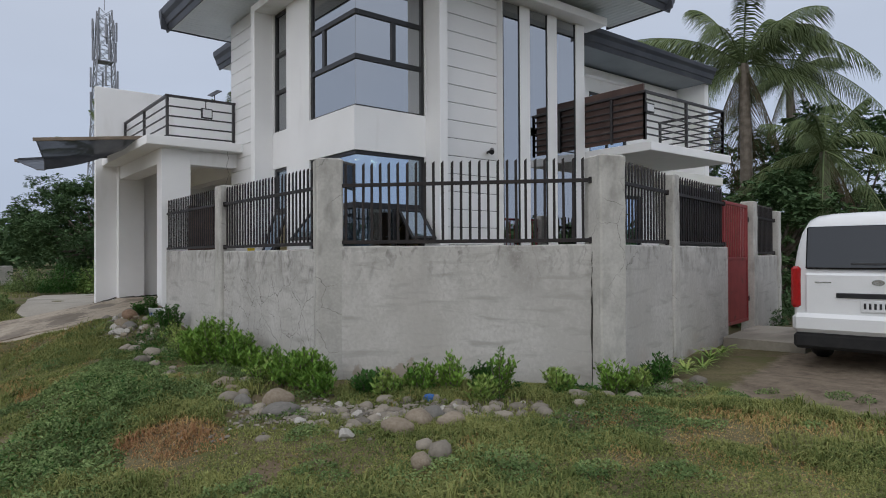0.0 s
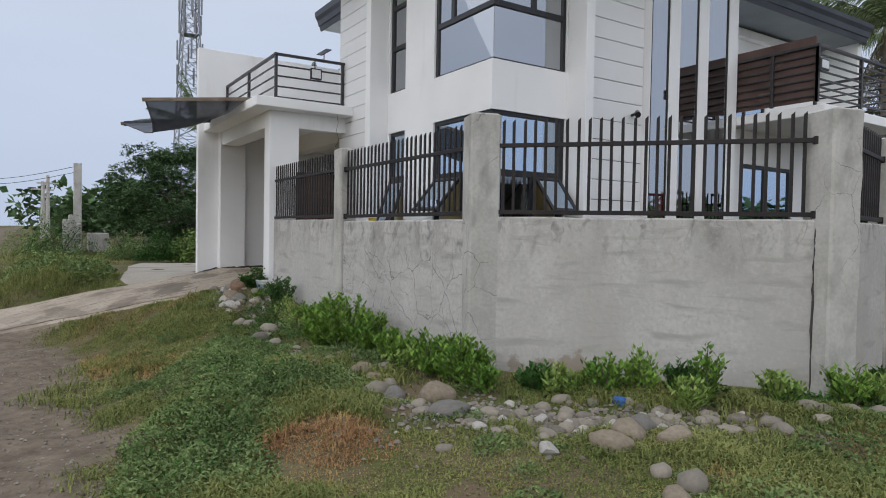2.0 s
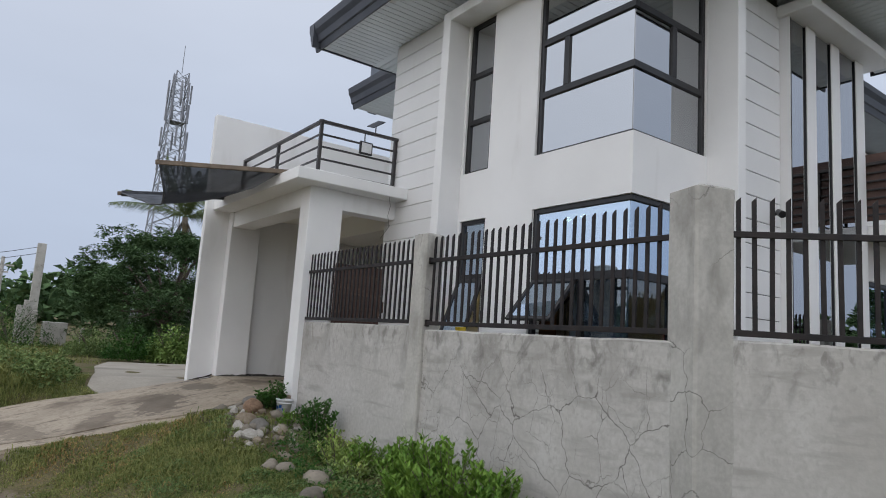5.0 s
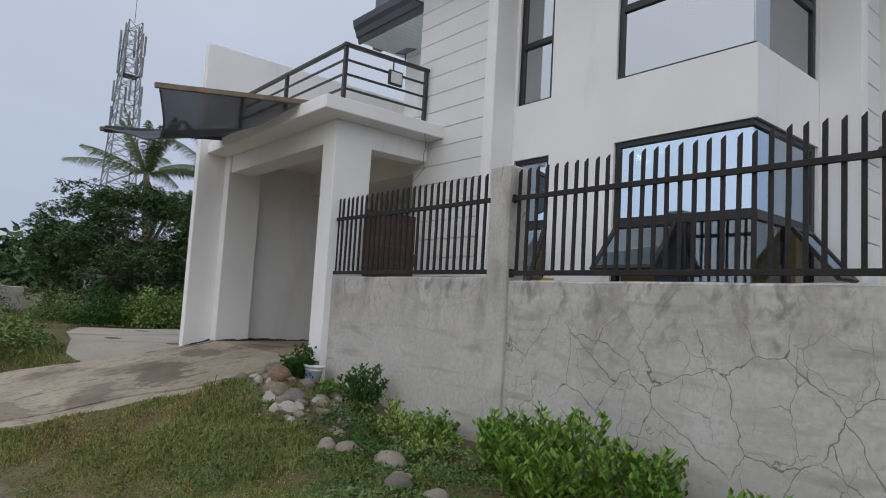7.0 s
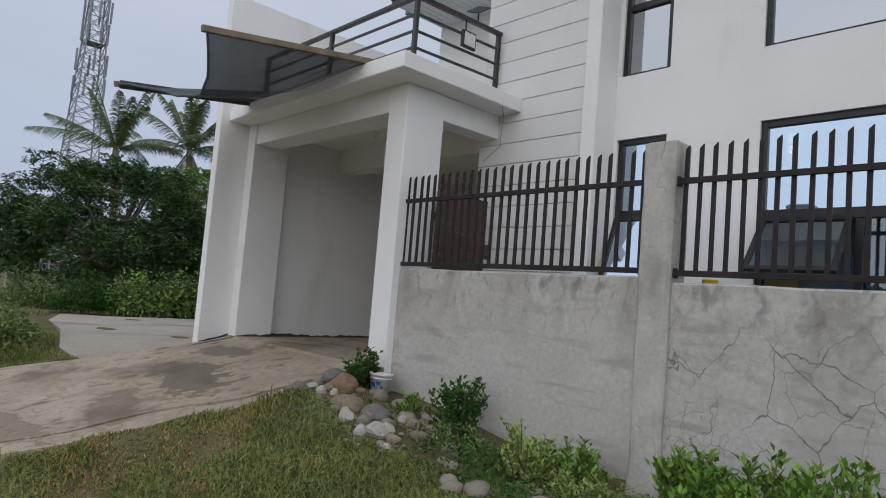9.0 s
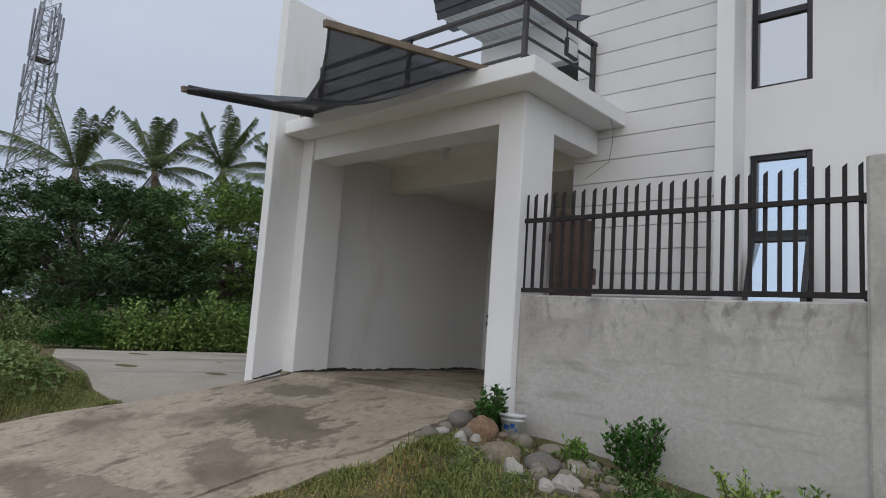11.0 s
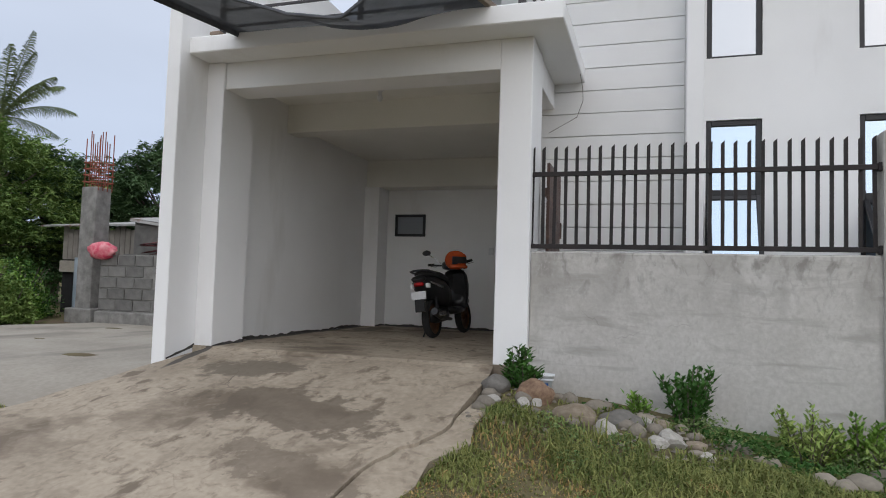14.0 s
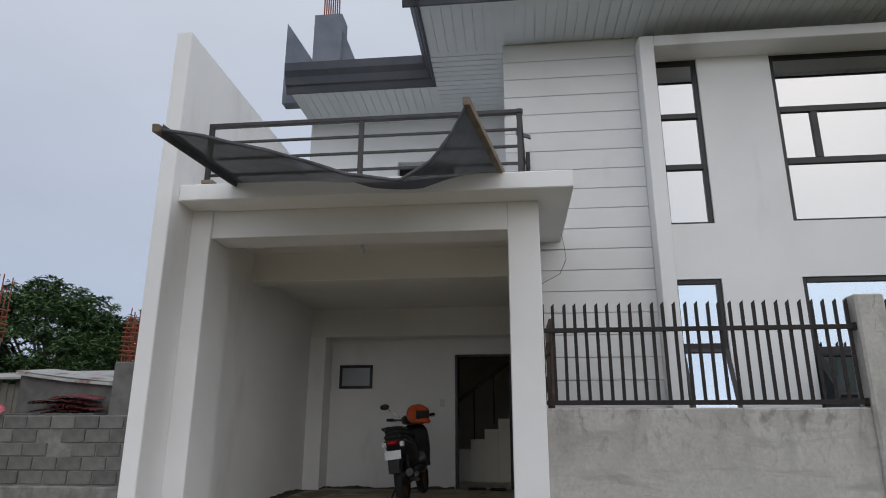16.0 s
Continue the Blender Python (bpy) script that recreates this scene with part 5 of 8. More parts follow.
def fence_panel(a, b, spacing, inset0=0.0, inset1=0.0, label="black painted steel picket panel on the fence wall", sheet=False, drop=0.0):
    a, b = Vector((*a, 0)), Vector((*b, 0))
    d = b - a
    L = d.length
    base = Matrix.Translation((a.x, a.y, WT + drop)) @ d.normalized().to_track_quat("X", "Z").to_matrix().to_4x4()
    fp = empty("picket_fence", base, label, "fence", "picket panels of the street fence")
    for z in (0.045, 0.70):
        part("rail", Geo().bbox((inset0, -0.030, z - 0.02), (L - inset1, -0.005, z + 0.022), 0.003), M_BLACKMETAL, fp, local=True)
        for e in (inset0 - 0.035, L - inset1 - 0.02):
            part("bracket", Geo().bbox((e, -0.042, z - 0.034), (e + 0.055, 0.012, z + 0.036), 0.005), M_BLACKMETAL, fp, local=True)
    n = int((L - 0.06) / spacing)
    off = (L - n * spacing) / 2
    rnd = random.Random(int(L * 1000))
    for k in range(n + 1):
        p = part("picket", PICK, M_BLACKMETAL, fp, local=True)
        p.matrix_basis = pose(off + k * spacing, 0.004, 0.03, 0, rnd.uniform(-0.4, 0.4), 0)
    if sheet:
        part("backing_sheet", Geo().bbox((0.03, 0.02, 0.0), (L - 0.03, 0.028, 0.86), 0.002), M_FRAME, fp, "dark sheet behind the pickets", local=True)
    return fp


fence_panel((3.585, 12.80), (3.585, 10.02), 0.1005)
fence_panel((3.585, 9.77), (3.60, 6.84), 0.1015, drop=-0.012)
fence_panel((AX + 0.07, AY - 0.14), (BX - 0.13, BY + 0.09), 0.1035)
fence_panel((BX + 0.16, BY - 0.0), tuple((P3 - DIR_R * 0.1).xy), 0.1)
fence_panel(tuple((P3 + DIR_R * 0.1).xy), tuple(G0.xy), 0.1, sheet=True)
fence_panel(tuple((P4 + DIR_R * 0.12).xy), tuple((P5 - DIR_R * 0.1).xy), 0.1, drop=-0.14)

gate = empty("gate", Matrix.Translation((G0.x, G0.y, 0.45)) @ DIR_R.to_track_quat("X", "Z").to_matrix().to_4x4(), "faded red steel pedestrian gate, closed", "gate")
for a, b, c, d in ((0.02, 0.07, 0, 2.05), (1.40, 1.45, 0, 2.05), (0.07, 1.40, 2.0, 2.05), (0.07, 1.40, 0.0, 0.05), (0.07, 1.40, 1.08, 1.13)):
    part("gate_frame", Geo().bbox((a, -0.02, c), (b, 0.02, d), 0.004), M_RED, gate, local=True)
part("gate_sheet", Geo().bbox((0.07, -0.004, 0.05), (1.40, 0.004, 1.08), 0.002), M_RED, gate, local=True)
for k in range(12):
    part("gate_bar", Geo().bbox((0.15 + 0.105 * k, -0.01, 1.13), (0.172 + 0.105 * k, 0.01, 2.0), 0.003), M_RED, gate, local=True)
for z in (0.35, 1.75):
    part("hinge", Geo().bbox((1.45, -0.035, z), (1.52, 0.0, z + 0.09), 0.004), M_FRAME, gate, local=True)
# brown door leaf that stands open between carport and fence
leaf = empty("side_gate", (3.95, 12.70, 0.72), "dark brown slatted timber gate leaf standing open beside the carport", "gate")
for k in range(8):
    part("slat", Geo().bbox((3.92 + 0.098 * k, 12.66, 0.76), (4.014 + 0.098 * k, 12.69, 2.62), 0.004), M_BROWN, leaf)
for z in (0.95, 2.3):
    part("ledge", Geo().bbox((3.92, 12.69, z), (4.70, 12.72, z + 0.08), 0.004), M_BROWN, leaf)
part("latch", Geo().bbox((4.70, 12.65, 1.95), (4.76, 12.70, 2.12), 0.004), M_BROWN, leaf)


# ---- stones ----
def stone_mesh(seed, detail=2, rough=0.18):
    bm = bmesh.new()
    bmesh.ops.create_icosphere(bm, subdivisions=detail, radius=1.0)
    for v in bm.verts:
        n = noise.noise(v.co * 1.1 + Vector((seed * 7.3, seed * 3.1, seed))) * rough * 1.6 + noise.noise(v.co * 2.6 + Vector((seed, 9, seed * 2))) * rough * 0.6
        v.co *= 1 + n
    me = bpy.data.meshes.new("stone")
    bm.to_mesh(me)
    bm.free()
    me.shade_smooth()
    return me


def rubble_mesh(seed):
    bm = bmesh.new()
    bmesh.ops.create_icosphere(bm, subdivisions=2, radius=1.0)
    rnd = random.Random(seed)
    for _ in range(7):
        nrm = Vector((rnd.uniform(-1, 1), rnd.uniform(-1, 1), rnd.uniform(-1, 1))).normalized()
        k = rnd.uniform(0.5, 0.75)
        for v in bm.verts:
            d = v.co.dot(nrm)
            if d > k:
                v.co -= nrm * (d - k)
    for v in bm.verts:
        v.co *= 1 + 0.08 * noise.noise(v.co * 3 + Vector((seed, 0, 0)))
    me = bpy.data.meshes.new("rubble")
    bm.to_mesh(me)
    bm.free()
    return me


STONES = {}
for key, mat_, n, det in (("mix", M_STONE, 7, 2), ("tan", M_STONE_TAN, 3, 3), ("grey", M_STONE_GREY, 3, 3), ("rust", M_STONE_RUST, 2, 3)):
    STONES[key] = []
    for k in range(n):
        me = stone_mesh(k + len(key) * 5, det)
        me.materials.append(mat_)
        STONES[key].append(me)
STONES["rubble"] = []
for k in range(4):
    me = rubble_mesh(k + 3)
    me.materials.append(M_RUBBLE)
    STONES["rubble"].append(me)
srnd = random.Random(11)


def stone(kind, x, y, a, b, c, label, group, turn=None, lift=0.22):
    ob = new("rubble" if kind == "rubble" else "stone", srnd.choice(STONES[kind]))
    z = float(height(x, y))
    ob.matrix_basis = Matrix.Translation((x, y, z + c * lift)) @ Matrix.Rotation(turn if turn is not None else srnd.uniform(0, 6.28), 4, "Z") @ Matrix.Diagonal((a, b, c, 1))
    return tagged(ob, label, "stone", group)


BED = "stones along the planting bed"
stone("tan", 2.70, 5.95, 0.165, 0.135, 0.125, "large rounded tan river stone in the bed", BED)
stone("grey", 2.52, 5.50, 0.17, 0.11, 0.085, "flat rounded grey river stone in the bed", BED)
stone("grey", 2.46, 6.25, 0.10, 0.09, 0.085, "rounded grey river stone in the bed", BED)
stone("mix", 2.40, 6.48, 0.13, 0.10, 0.085, "rounded river stone in the bed", BED)
stone("mix", 2.62, 6.62, 0.08, 0.07, 0.07, "rounded river stone in the bed", BED)
stone("tan", 2.66, 7.30, 0.20, 0.11, 0.08, "long flat tan river stone in the bed", BED)
stone("tan", 2.62, 6.95, 0.12, 0.09, 0.07, "flat tan river stone in the bed", BED)
stone("tan", 2.98, 4.30, 0.14, 0.11, 0.10, "large rounded tan river stone in the bed", BED)
stone("tan", 3.30, 4.42, 0.165, 0.125, 0.105, "large flat-topped tan river stone in the bed", BED)
stone("tan", 3.43, 4.15, 0.13, 0.10, 0.10, "rounded tan river stone in the bed", BED)
stone("grey", 3.50, 4.50, 0.12, 0.10, 0.09, "rounded grey river stone in the bed", BED)
stone("tan", 2.68, 3.56, 0.095, 0.08, 0.07, "small pale rounded river stone in the grass", BED)
stone("mix", 2.88, 3.62, 0.10, 0.085, 0.09, "small grey rounded river stone in the grass", BED)
stone("mix", 2.92, 3.86, 0.08, 0.065, 0.05, "small grey rounded river stone in the grass", BED)
stone("rubble", 2.62, 4.50, 0.11, 0.08, 0.06, "broken white concrete lump in the bed", BED)
for x, y, s in ((2.45, 10.45, 0.10), (2.34, 10.58, 0.07), (2.60, 10.03, 0.13), (2.32, 9.55, 0.10), (2.42, 9.25, 0.08), (2.80, 10.22, 0.09)):
    stone("mix", x, y, s * 1.2, s, s * 0.75, "rounded grey-tan river stone beside the planting", BED)
HEAP = "stones heaped at the carport corner"
stone("grey", 2.98, 12.92, 0.152, 0.114, 0.099, "smooth oval grey boulder at the carport corner", HEAP, 0.3, lift=0.12)
stone("rust", 2.86, 12.58, 0.167, 0.129, 0.129, "rust-brown angular boulder at the carport corner", HEAP, 1.0, lift=0.12)
stone("tan", 2.66, 12.25, 0.175, 0.129, 0.106, "tan flat-topped boulder at the carport corner", HEAP, 1.5, lift=0.12)
stone("grey", 2.72, 11.92, 0.160, 0.114, 0.084, "smooth dark grey boulder at the carport corner", HEAP, 1.3, lift=0.12)
stone("mix", 3.10, 12.34, 0.084, 0.076, 0.076, "rounded grey stone at the carport corner", HEAP, lift=0.12)
stone("mix", 3.20, 12.12, 0.114, 0.084, 0.068, "rounded brown-grey stone at the carport corner", HEAP, lift=0.12)
stone("rubble", 2.50, 12.02, 0.106, 0.091, 0.091, "broken white concrete lump on the heap", HEAP, lift=0.12)
stone("rubble", 2.50, 11.58, 0.144, 0.114, 0.091, "broken white concrete lump on the heap", HEAP, lift=0.12)
stone("mix", 2.52, 11.80, 0.068, 0.061, 0.068, "small rounded stone on the heap", HEAP, lift=0.12)
stone("rubble", 2.64, 12.62, 0.068, 0.061, 0.068, "broken pale concrete lump on the heap", HEAP, lift=0.12)
stone("rubble", 2.72, 12.90, 0.129, 0.076, 0.038, "flat broken concrete piece on the heap", HEAP, lift=0.12)
stone("rubble", 2.40, 11.35, 0.076, 0.061, 0.046, "broken pale concrete lump on the heap", HEAP, lift=0.12)
for k in range(34):
    x, y = srnd.uniform(2.4, 3.3), srnd.uniform(11.3, 13.0)
    s = srnd.uniform(0.035, 0.085)
    stone(srnd.choice(("mix", "mix", "tan", "rubble")), x, y, s * srnd.uniform(1, 1.4), s, s * 0.75, "small stone of the heap at the carport corner", "small stones at the carport corner")
for k in range(190):
    t = srnd.random()
    x, y = 2.35 + 1.9 * t + srnd.gauss(0, 0.20), 5.55 - 1.25 * t + srnd.gauss(0, 0.26)
    if (x - 3.6) + (y - 6.7) * 0.9 > 0.15:
        continue
    s = 0.018 + 0.05 * srnd.random() ** 2
    stone("mix" if srnd.random() < 0.8 else "rubble", x, y, s * srnd.uniform(1, 1.5), s, s * 0.75, "small rounded river stone among the gravel", "small stones along the planting bed")
for k in range(26):
    x, y = srnd.uniform(2.3, 3.1), srnd.uniform(6.9, 11.2)
    s = srnd.uniform(0.03, 0.07)
    stone("mix", x, y, s * 1.3, s, s * 0.75, "small rounded river stone in the bed", "small stones along the planting bed")
for k in range(14):
    x = srnd.uniform(4.2, 6.6)
    y = 4.2 - 0.1 * (x - 4.2) + srnd.gauss(-0.15, 0.12)
    s = srnd.uniform(0.04, 0.085)
    stone("mix", x, min(y, 4.1), s * 1.3, s, s * 0.75, "rounded river stone at the foot of the wall", "small stones along the planting bed")


def scatter_gravel():
    """Pebbles too small to count."""
    rnd = random.Random(5)
    g = Geo()
    spots = []
    for _ in range(1100):
        t = rnd.random()
        spots.append((2.3 + 1.9 * t + rnd.gauss(0, 0.28), 5.6 - 1.3 * t + rnd.gauss(0, 0.35), rnd.uniform(0.010, 0.026)))
    for _ in range(2600):
        spots.append((rnd.uniform(-2.6, 0.5), rnd.uniform(4.2, 12.0), rnd.uniform(0.005, 0.017)))
    for _ in range(160):
        spots.append((rnd.uniform(2.2, 3.2), rnd.uniform(11.1, 13.0), rnd.uniform(0.010, 0.025)))
    for x, y, s in spots:
        if (x - 3.6) + (y - 6.7) * 0.9 > 0.1 and y < 6.8:
            continue
        z = float(height(x, y)) + s * 0.3
        a = rnd.uniform(0, 3)
        m = Matrix.Translation((x, y, z)) @ Matrix.Rotation(a, 4, "Z") @ Matrix.Diagonal((s * 1.3, s, s * 0.7, 1))
        ring = [m @ Vector((math.cos(k * 1.256), math.sin(k * 1.256), 0.0)) for k in range(5)]
        top = [m @ Vector((0.5 * math.cos(k * 1.256 + 0.3), 0.5 * math.sin(k * 1.256 + 0.3), 0.85)) for k in range(5)]
        g.loft([ring, top])
    me = bpy.data.meshes.new("gravel")
    me.from_pydata([tuple(p) for p in g.v], [], g.f)
    me.materials.append(shader("mixed_pebbles", (0.13, 0.115, 0.098), (0.30, 0.265, 0.22), 5, 0.85, 0.1, 40, per_island=0.9))
    tagged(new("gravel", me), "loose grey and tan pebbles on the soil", "gravel", kind="stuff")


scatter_gravel()

# ---- leaves and blades ----
rng = np.random.default_rng(3)


def unit(a):
    return a / np.maximum(np.linalg.norm(a, axis=-1, keepdims=True), 1e-9)


def leaf_mesh(name, base, along, length, width, fold=0.25, droop=0.0):
    """Many small leaves: each a folded lozenge from its base along its direction."""
    n = len(base)
    along = unit(along)
    up = np.tile([0.0, 0.0, 1.0], (n, 1)) + rng.normal(0, 0.35, (n, 3))
    side = unit(np.cross(along, up))
    nor = np.cross(side, along)
    L, W = length[:, None], width[:, None]
    tip = base + along * L - np.array([0, 0, 1.0]) * droop * L
    mid = base + along * L * 0.45
    a = mid + side * W * 0.5 + nor * W * fold
    b = mid - side * W * 0.5 + nor * W * fold
    verts = np.stack([base, a, tip, b], 1).reshape(-1, 3)
    i = np.arange(n)[:, None] * 4
    faces = np.concatenate([i + [0, 1, 2], i + [0, 2, 3]], 1).reshape(-1, 3)
    return verts, faces


def link_arrays(name, verts, faces, material, parent=None, label=""):
    me = bpy.data.meshes.new(name)
    me.from_pydata(verts.tolist(), [], faces.tolist())
    me.materials.append(material)
    ob = new(name, me)
    if parent is not None:
        ob.parent = parent
        if parent.type == "EMPTY":
            ob.matrix_parent_inverse = parent.matrix_basis.inverted()
    return tagged(ob, label)


def in_wall(x, y):
    """Spots behind the fence line or under paving, where nothing grows."""
    behind = ((x > 3.5) & (y > 6.9)) | ((x > 3.55) & ((y - 6.75) + (x - 3.60) * 1.12 > 0)) | ((x > 5.8) & (y > 4.15 + 0.215 * (x - 5.8)))
    return behind | (under_paving(x, y) > 0.05)


def patchy(x, y, s, seed):
    return np.sin(x * 1.7 * s + seed) * np.sin(y * 1.3 * s + 2 * seed) + 0.6 * np.sin(x * 3.9 * s + y * 2.7 * s + seed * 3) + 0.4 * np.sin(x * 8.1 * s - y * 6.7 * s)


def grass(name, count, x0, x1, y0, y1, hmin, hmax, material, label, keep):
    x, y = rng.uniform(x0, x1, count), rng.uniform(y0, y1, count)
    # blades stand in tufts
    x += rng.normal(0, 0.02, count)
    ok = keep(x, y) & ~in_wall(x, y)
    x, y = x[ok], y[ok]
    n = len(x)
    p = np.clip(patchy(x, y, 1.0, 1.0) * 0.5 + 0.6, 0.25, 1.5)
    h = rng.uniform(hmin, hmax, n) * p
    w = rng.uniform(0.0030, 0.0072, n)
    a = rng.uniform(0, 2 * np.pi, n)
    lean = rng.uniform(0.35, 1.55, n)
    d = np.stack([np.cos(a), np.sin(a), 0 * a], -1)
    s = np.stack([-np.sin(a), np.cos(a), 0 * a], -1)
    base = np.stack([x, y, height(x, y) - 0.005], -1)
    mid = base + d * (lean * h * 0.30)[:, None] + np.array([0, 0, 1.0]) * (h * 0.6)[:, None]
    tip = base + d * (lean * h * 0.95)[:, None] + np.array([0, 0, 1.0]) * (h * np.maximum(1.0 - 0.45 * lean, 0.3))[:, None]
    sw = s * w[:, None]
    verts = np.stack([base - sw, base + sw, mid + sw * 0.7, mid - sw * 0.7, tip], 1).reshape(-1, 3)
    i = np.arange(n)[:, None] * 5
    me = bpy.data.meshes.new(name)
    quads = (i + [0, 1, 2, 3]).tolist()
    tris = (i + [3, 2, 4]).tolist()
    me.from_pydata(verts.tolist(), [], quads + tris)
    me.materials.append(material)
    return tagged(new(name, me), label, "grass", kind="stuff")


def not_bed(x, y):
    t = np.clip((x - 2.35) / 1.9, 0, 1)
    bed = np.hypot(x - (2.35 + 1.9 * t), y - (5.55 - 1.25 * t)) < 0.34 + 0.1 * np.sin(9 * x)
    strip_ = (x > 2.55 + 0.25 * np.sin(2 * y)) & (y > 6.2)
    return ~(bed | strip_)


def straw_patch(x, y):
    low = (x < 1.9) & (y > 7.6) & (patchy(x, y, 0.7, 2.0) > 0.0)
    front = (y < 3.7) & (x > 2.4) & (patchy(x, y, 1.1, 5.0) > 0.25)
    return low | front


def lawn_keep(x, y):
    edge = 0.30 + 0.22 * np.sin(1.9 * y) + 0.12 * np.sin(5.3 * y + 1)
    road = ((x < edge + 0.15 * rng.normal(0, 1, len(x))) & (y > 4.5)) | (x < -1.2)
    lane = (y < 3.2 + 0.21 * (x - 5.8)) & (y > 0.5 + 0.21 * (x - 5.8)) & (x > 6.2)
    bare = (patchy(x, y, 0.8, 4.0) > 0.75) & (rng.random(len(x)) < 0.75)
    dry = np.hypot((x - 1.58) / 0.42, (y - 5.6) / 0.55) < 1
    bare = bare | (straw_patch(x, y) & (rng.random(len(x)) < 0.65))
    return ~road & ~lane & ~bare & ~dry & (not_bed(x, y) | (rng.random(len(x)) < 0.12))


grass("grass", 210000, -0.3, 6.6, 2.2, 8.2, 0.04, 0.125, M_GRASS, "short patchy green roadside grass", lawn_keep)
grass("grass", 112000, -0.6, 3.4, 8.2, 13.8, 0.04, 0.125, M_GRASS, "short patchy green roadside grass", lawn_keep)
grass("grass", 80000, 0.6, 6.6, 0.5, 2.3, 0.04, 0.12, M_GRASS, "short patchy green roadside grass", lawn_keep)
grass("grass", 14000, 4.5, 14.0, 0.4, 6.5, 0.04, 0.11, M_GRASS, "sparse green grass along the lane", lawn_keep)


def straw_keep(x, y):
    dry = np.hypot((x - 1.58) / 0.50, (y - 5.55) / 0.68) < 1
    tan = (patchy(x, y, 0.9, 7.0) > 0.55) & (rng.random(len(x)) < 0.35)
    low = straw_patch(x, y)
    return (dry | tan | low) & (x > 0.4) & lawn_or_dry(x, y)


def lawn_or_dry(x, y):
    return not_bed(x, y) & ~((y < 3.2 + 0.21 * (x - 5.8)) & (x > 6.2))


grass("dry_grass", 170000, 0.0, 6.4, 0.6, 13.7, 0.03, 0.09, M_DRYGRASS, "withered straw-coloured grass", straw_keep)
grass("withered_weed", 4200, 1.0, 2.2, 4.8, 6.5, 0.08, 0.20, M_RUSTWEED, "rust-brown withered weed patch on the bank", lambda x, y: np.hypot((x - 1.58) / 0.46, (y - 5.6) / 0.62) < 0.75 + 0.3 * np.sin(7 * x + 5 * y))
grass("withered_weed", 2500, 1.1, 2.6, 7.2, 9.0, 0.06, 0.16, M_RUSTWEED, "brown withered stalks in the grass", lambda x, y: patchy(x, y, 1.6, 3.0) > 0.9)
grass("grass", 30000, -2.4, 2.0, 16.3, 18.6, 0.05, 0.15, M_GRASS, "rough grass between driveway and apron", lambda x, y: x < np.interp(y, (16.3, 16.6, 17.3, 18.6), (2.0, 1.70, 1.55, 1.85)))
grass("tall_grass", 16000, -0.9, 1.5, 16.1, 22.0, 0.15, 0.45, M_GRASS, "tall rough grass beside the apron", lambda x, y: (x < 1.35 + 0.2 * np.sin(y) + 0.1 * (y - 17)) & (y > 17.15))
grass("tall_grass", 26000, -4.5, 6.0, 21.9, 36.0, 0.08, 0.28, M_GRASS, "tall rough meadow grass beyond the apron", lambda x, y: (x > -1.0) & ((x < 2.6) | (y > 24.5)))


# ---- weeds and shrubs ----
def mound(name, spots, count, length, width, material, label, category="weed", hgt=0.2):
    """A low spread of creeping weed: leaves over several soft mounds."""
    parts = []
    for cx, cy, rx, ry, h in spots:
        n = int(count * rx * ry)
        r, a = np.sqrt(rng.random(n)), rng.uniform(0, 6.28, n)
        x, y = cx + rx * r * np.cos(a), cy + ry * r * np.sin(a)
        lump = 0.75 + 0.45 * np.sin(11 * x + 4 * y) * np.sin(9 * y - 5 * x + 1)
        z = height(x, y) + h * (1 - r ** 2) * lump * rng.uniform(0.1, 1.05, n) ** 0.7
        d = np.stack([rng.normal(0, 1, n), rng.normal(0, 1, n), rng.normal(0.35, 0.5, n)], -1)
        ok = ~in_wall(x, y)
        parts.append(leaf_mesh(name, np.stack([x, y, z], -1)[ok], d[ok], rng.uniform(0.6, 1.2, n)[ok] * length, rng.uniform(0.7, 1.2, n)[ok] * width))
    off, vs, fs = 0, [], []
    for v, f in parts:
        vs.append(v)
        fs.append(f + off)
        off += len(v)
    ob = link_arrays(name, np.concatenate(vs), np.concatenate(fs), material)
    return tagged(ob, label, category, kind="stuff")


mound("weeds", [(1.15, 6.85, 0.75, 0.8, 0.30), (0.75, 5.9, 0.55, 0.75, 0.20), (1.75, 7.2, 0.6, 0.6, 0.26), (0.55, 5.15, 0.4, 0.5, 0.14), (1.4, 8.3, 0.6, 0.8, 0.18), (2.2, 6.9, 0.35, 0.6, 0.18), (1.9, 8.9, 0.6, 0.9, 0.12)], 9000, 0.036, 0.019, M_WEED, "dark creeping broad-leaved weeds on the bank")
mound("weeds", [(3.0, 9.9, 0.5, 0.7, 0.22), (3.1, 11.2, 0.35, 0.5, 0.2), (2.9, 7.6, 0.4, 0.6, 0.15), (3.15, 8.7, 0.35, 0.9, 0.2), (2.6, 3.2, 0.9, 0.5, 0.07), (4.4, 3.4, 1.2, 0.5, 0.07), (5.9, 3.7, 0.9, 0.3, 0.12), (7.6, 4.1, 1.1, 0.25, 0.18)], 5500, 0.034, 0.018, M_WEED, "green ground weeds along the planting bed")
mound("weeds", [(0.95, 17.95, 0.55, 0.6, 0.42), (0.5, 18.9, 0.9, 1.0, 0.6), (0.0, 20.2, 0.9, 1.0, 0.6), (1.25, 19.4, 0.5, 0.8, 0.4)], 2200, 0.09, 0.045, M_WEED, "leafy green weeds at the apron edge")


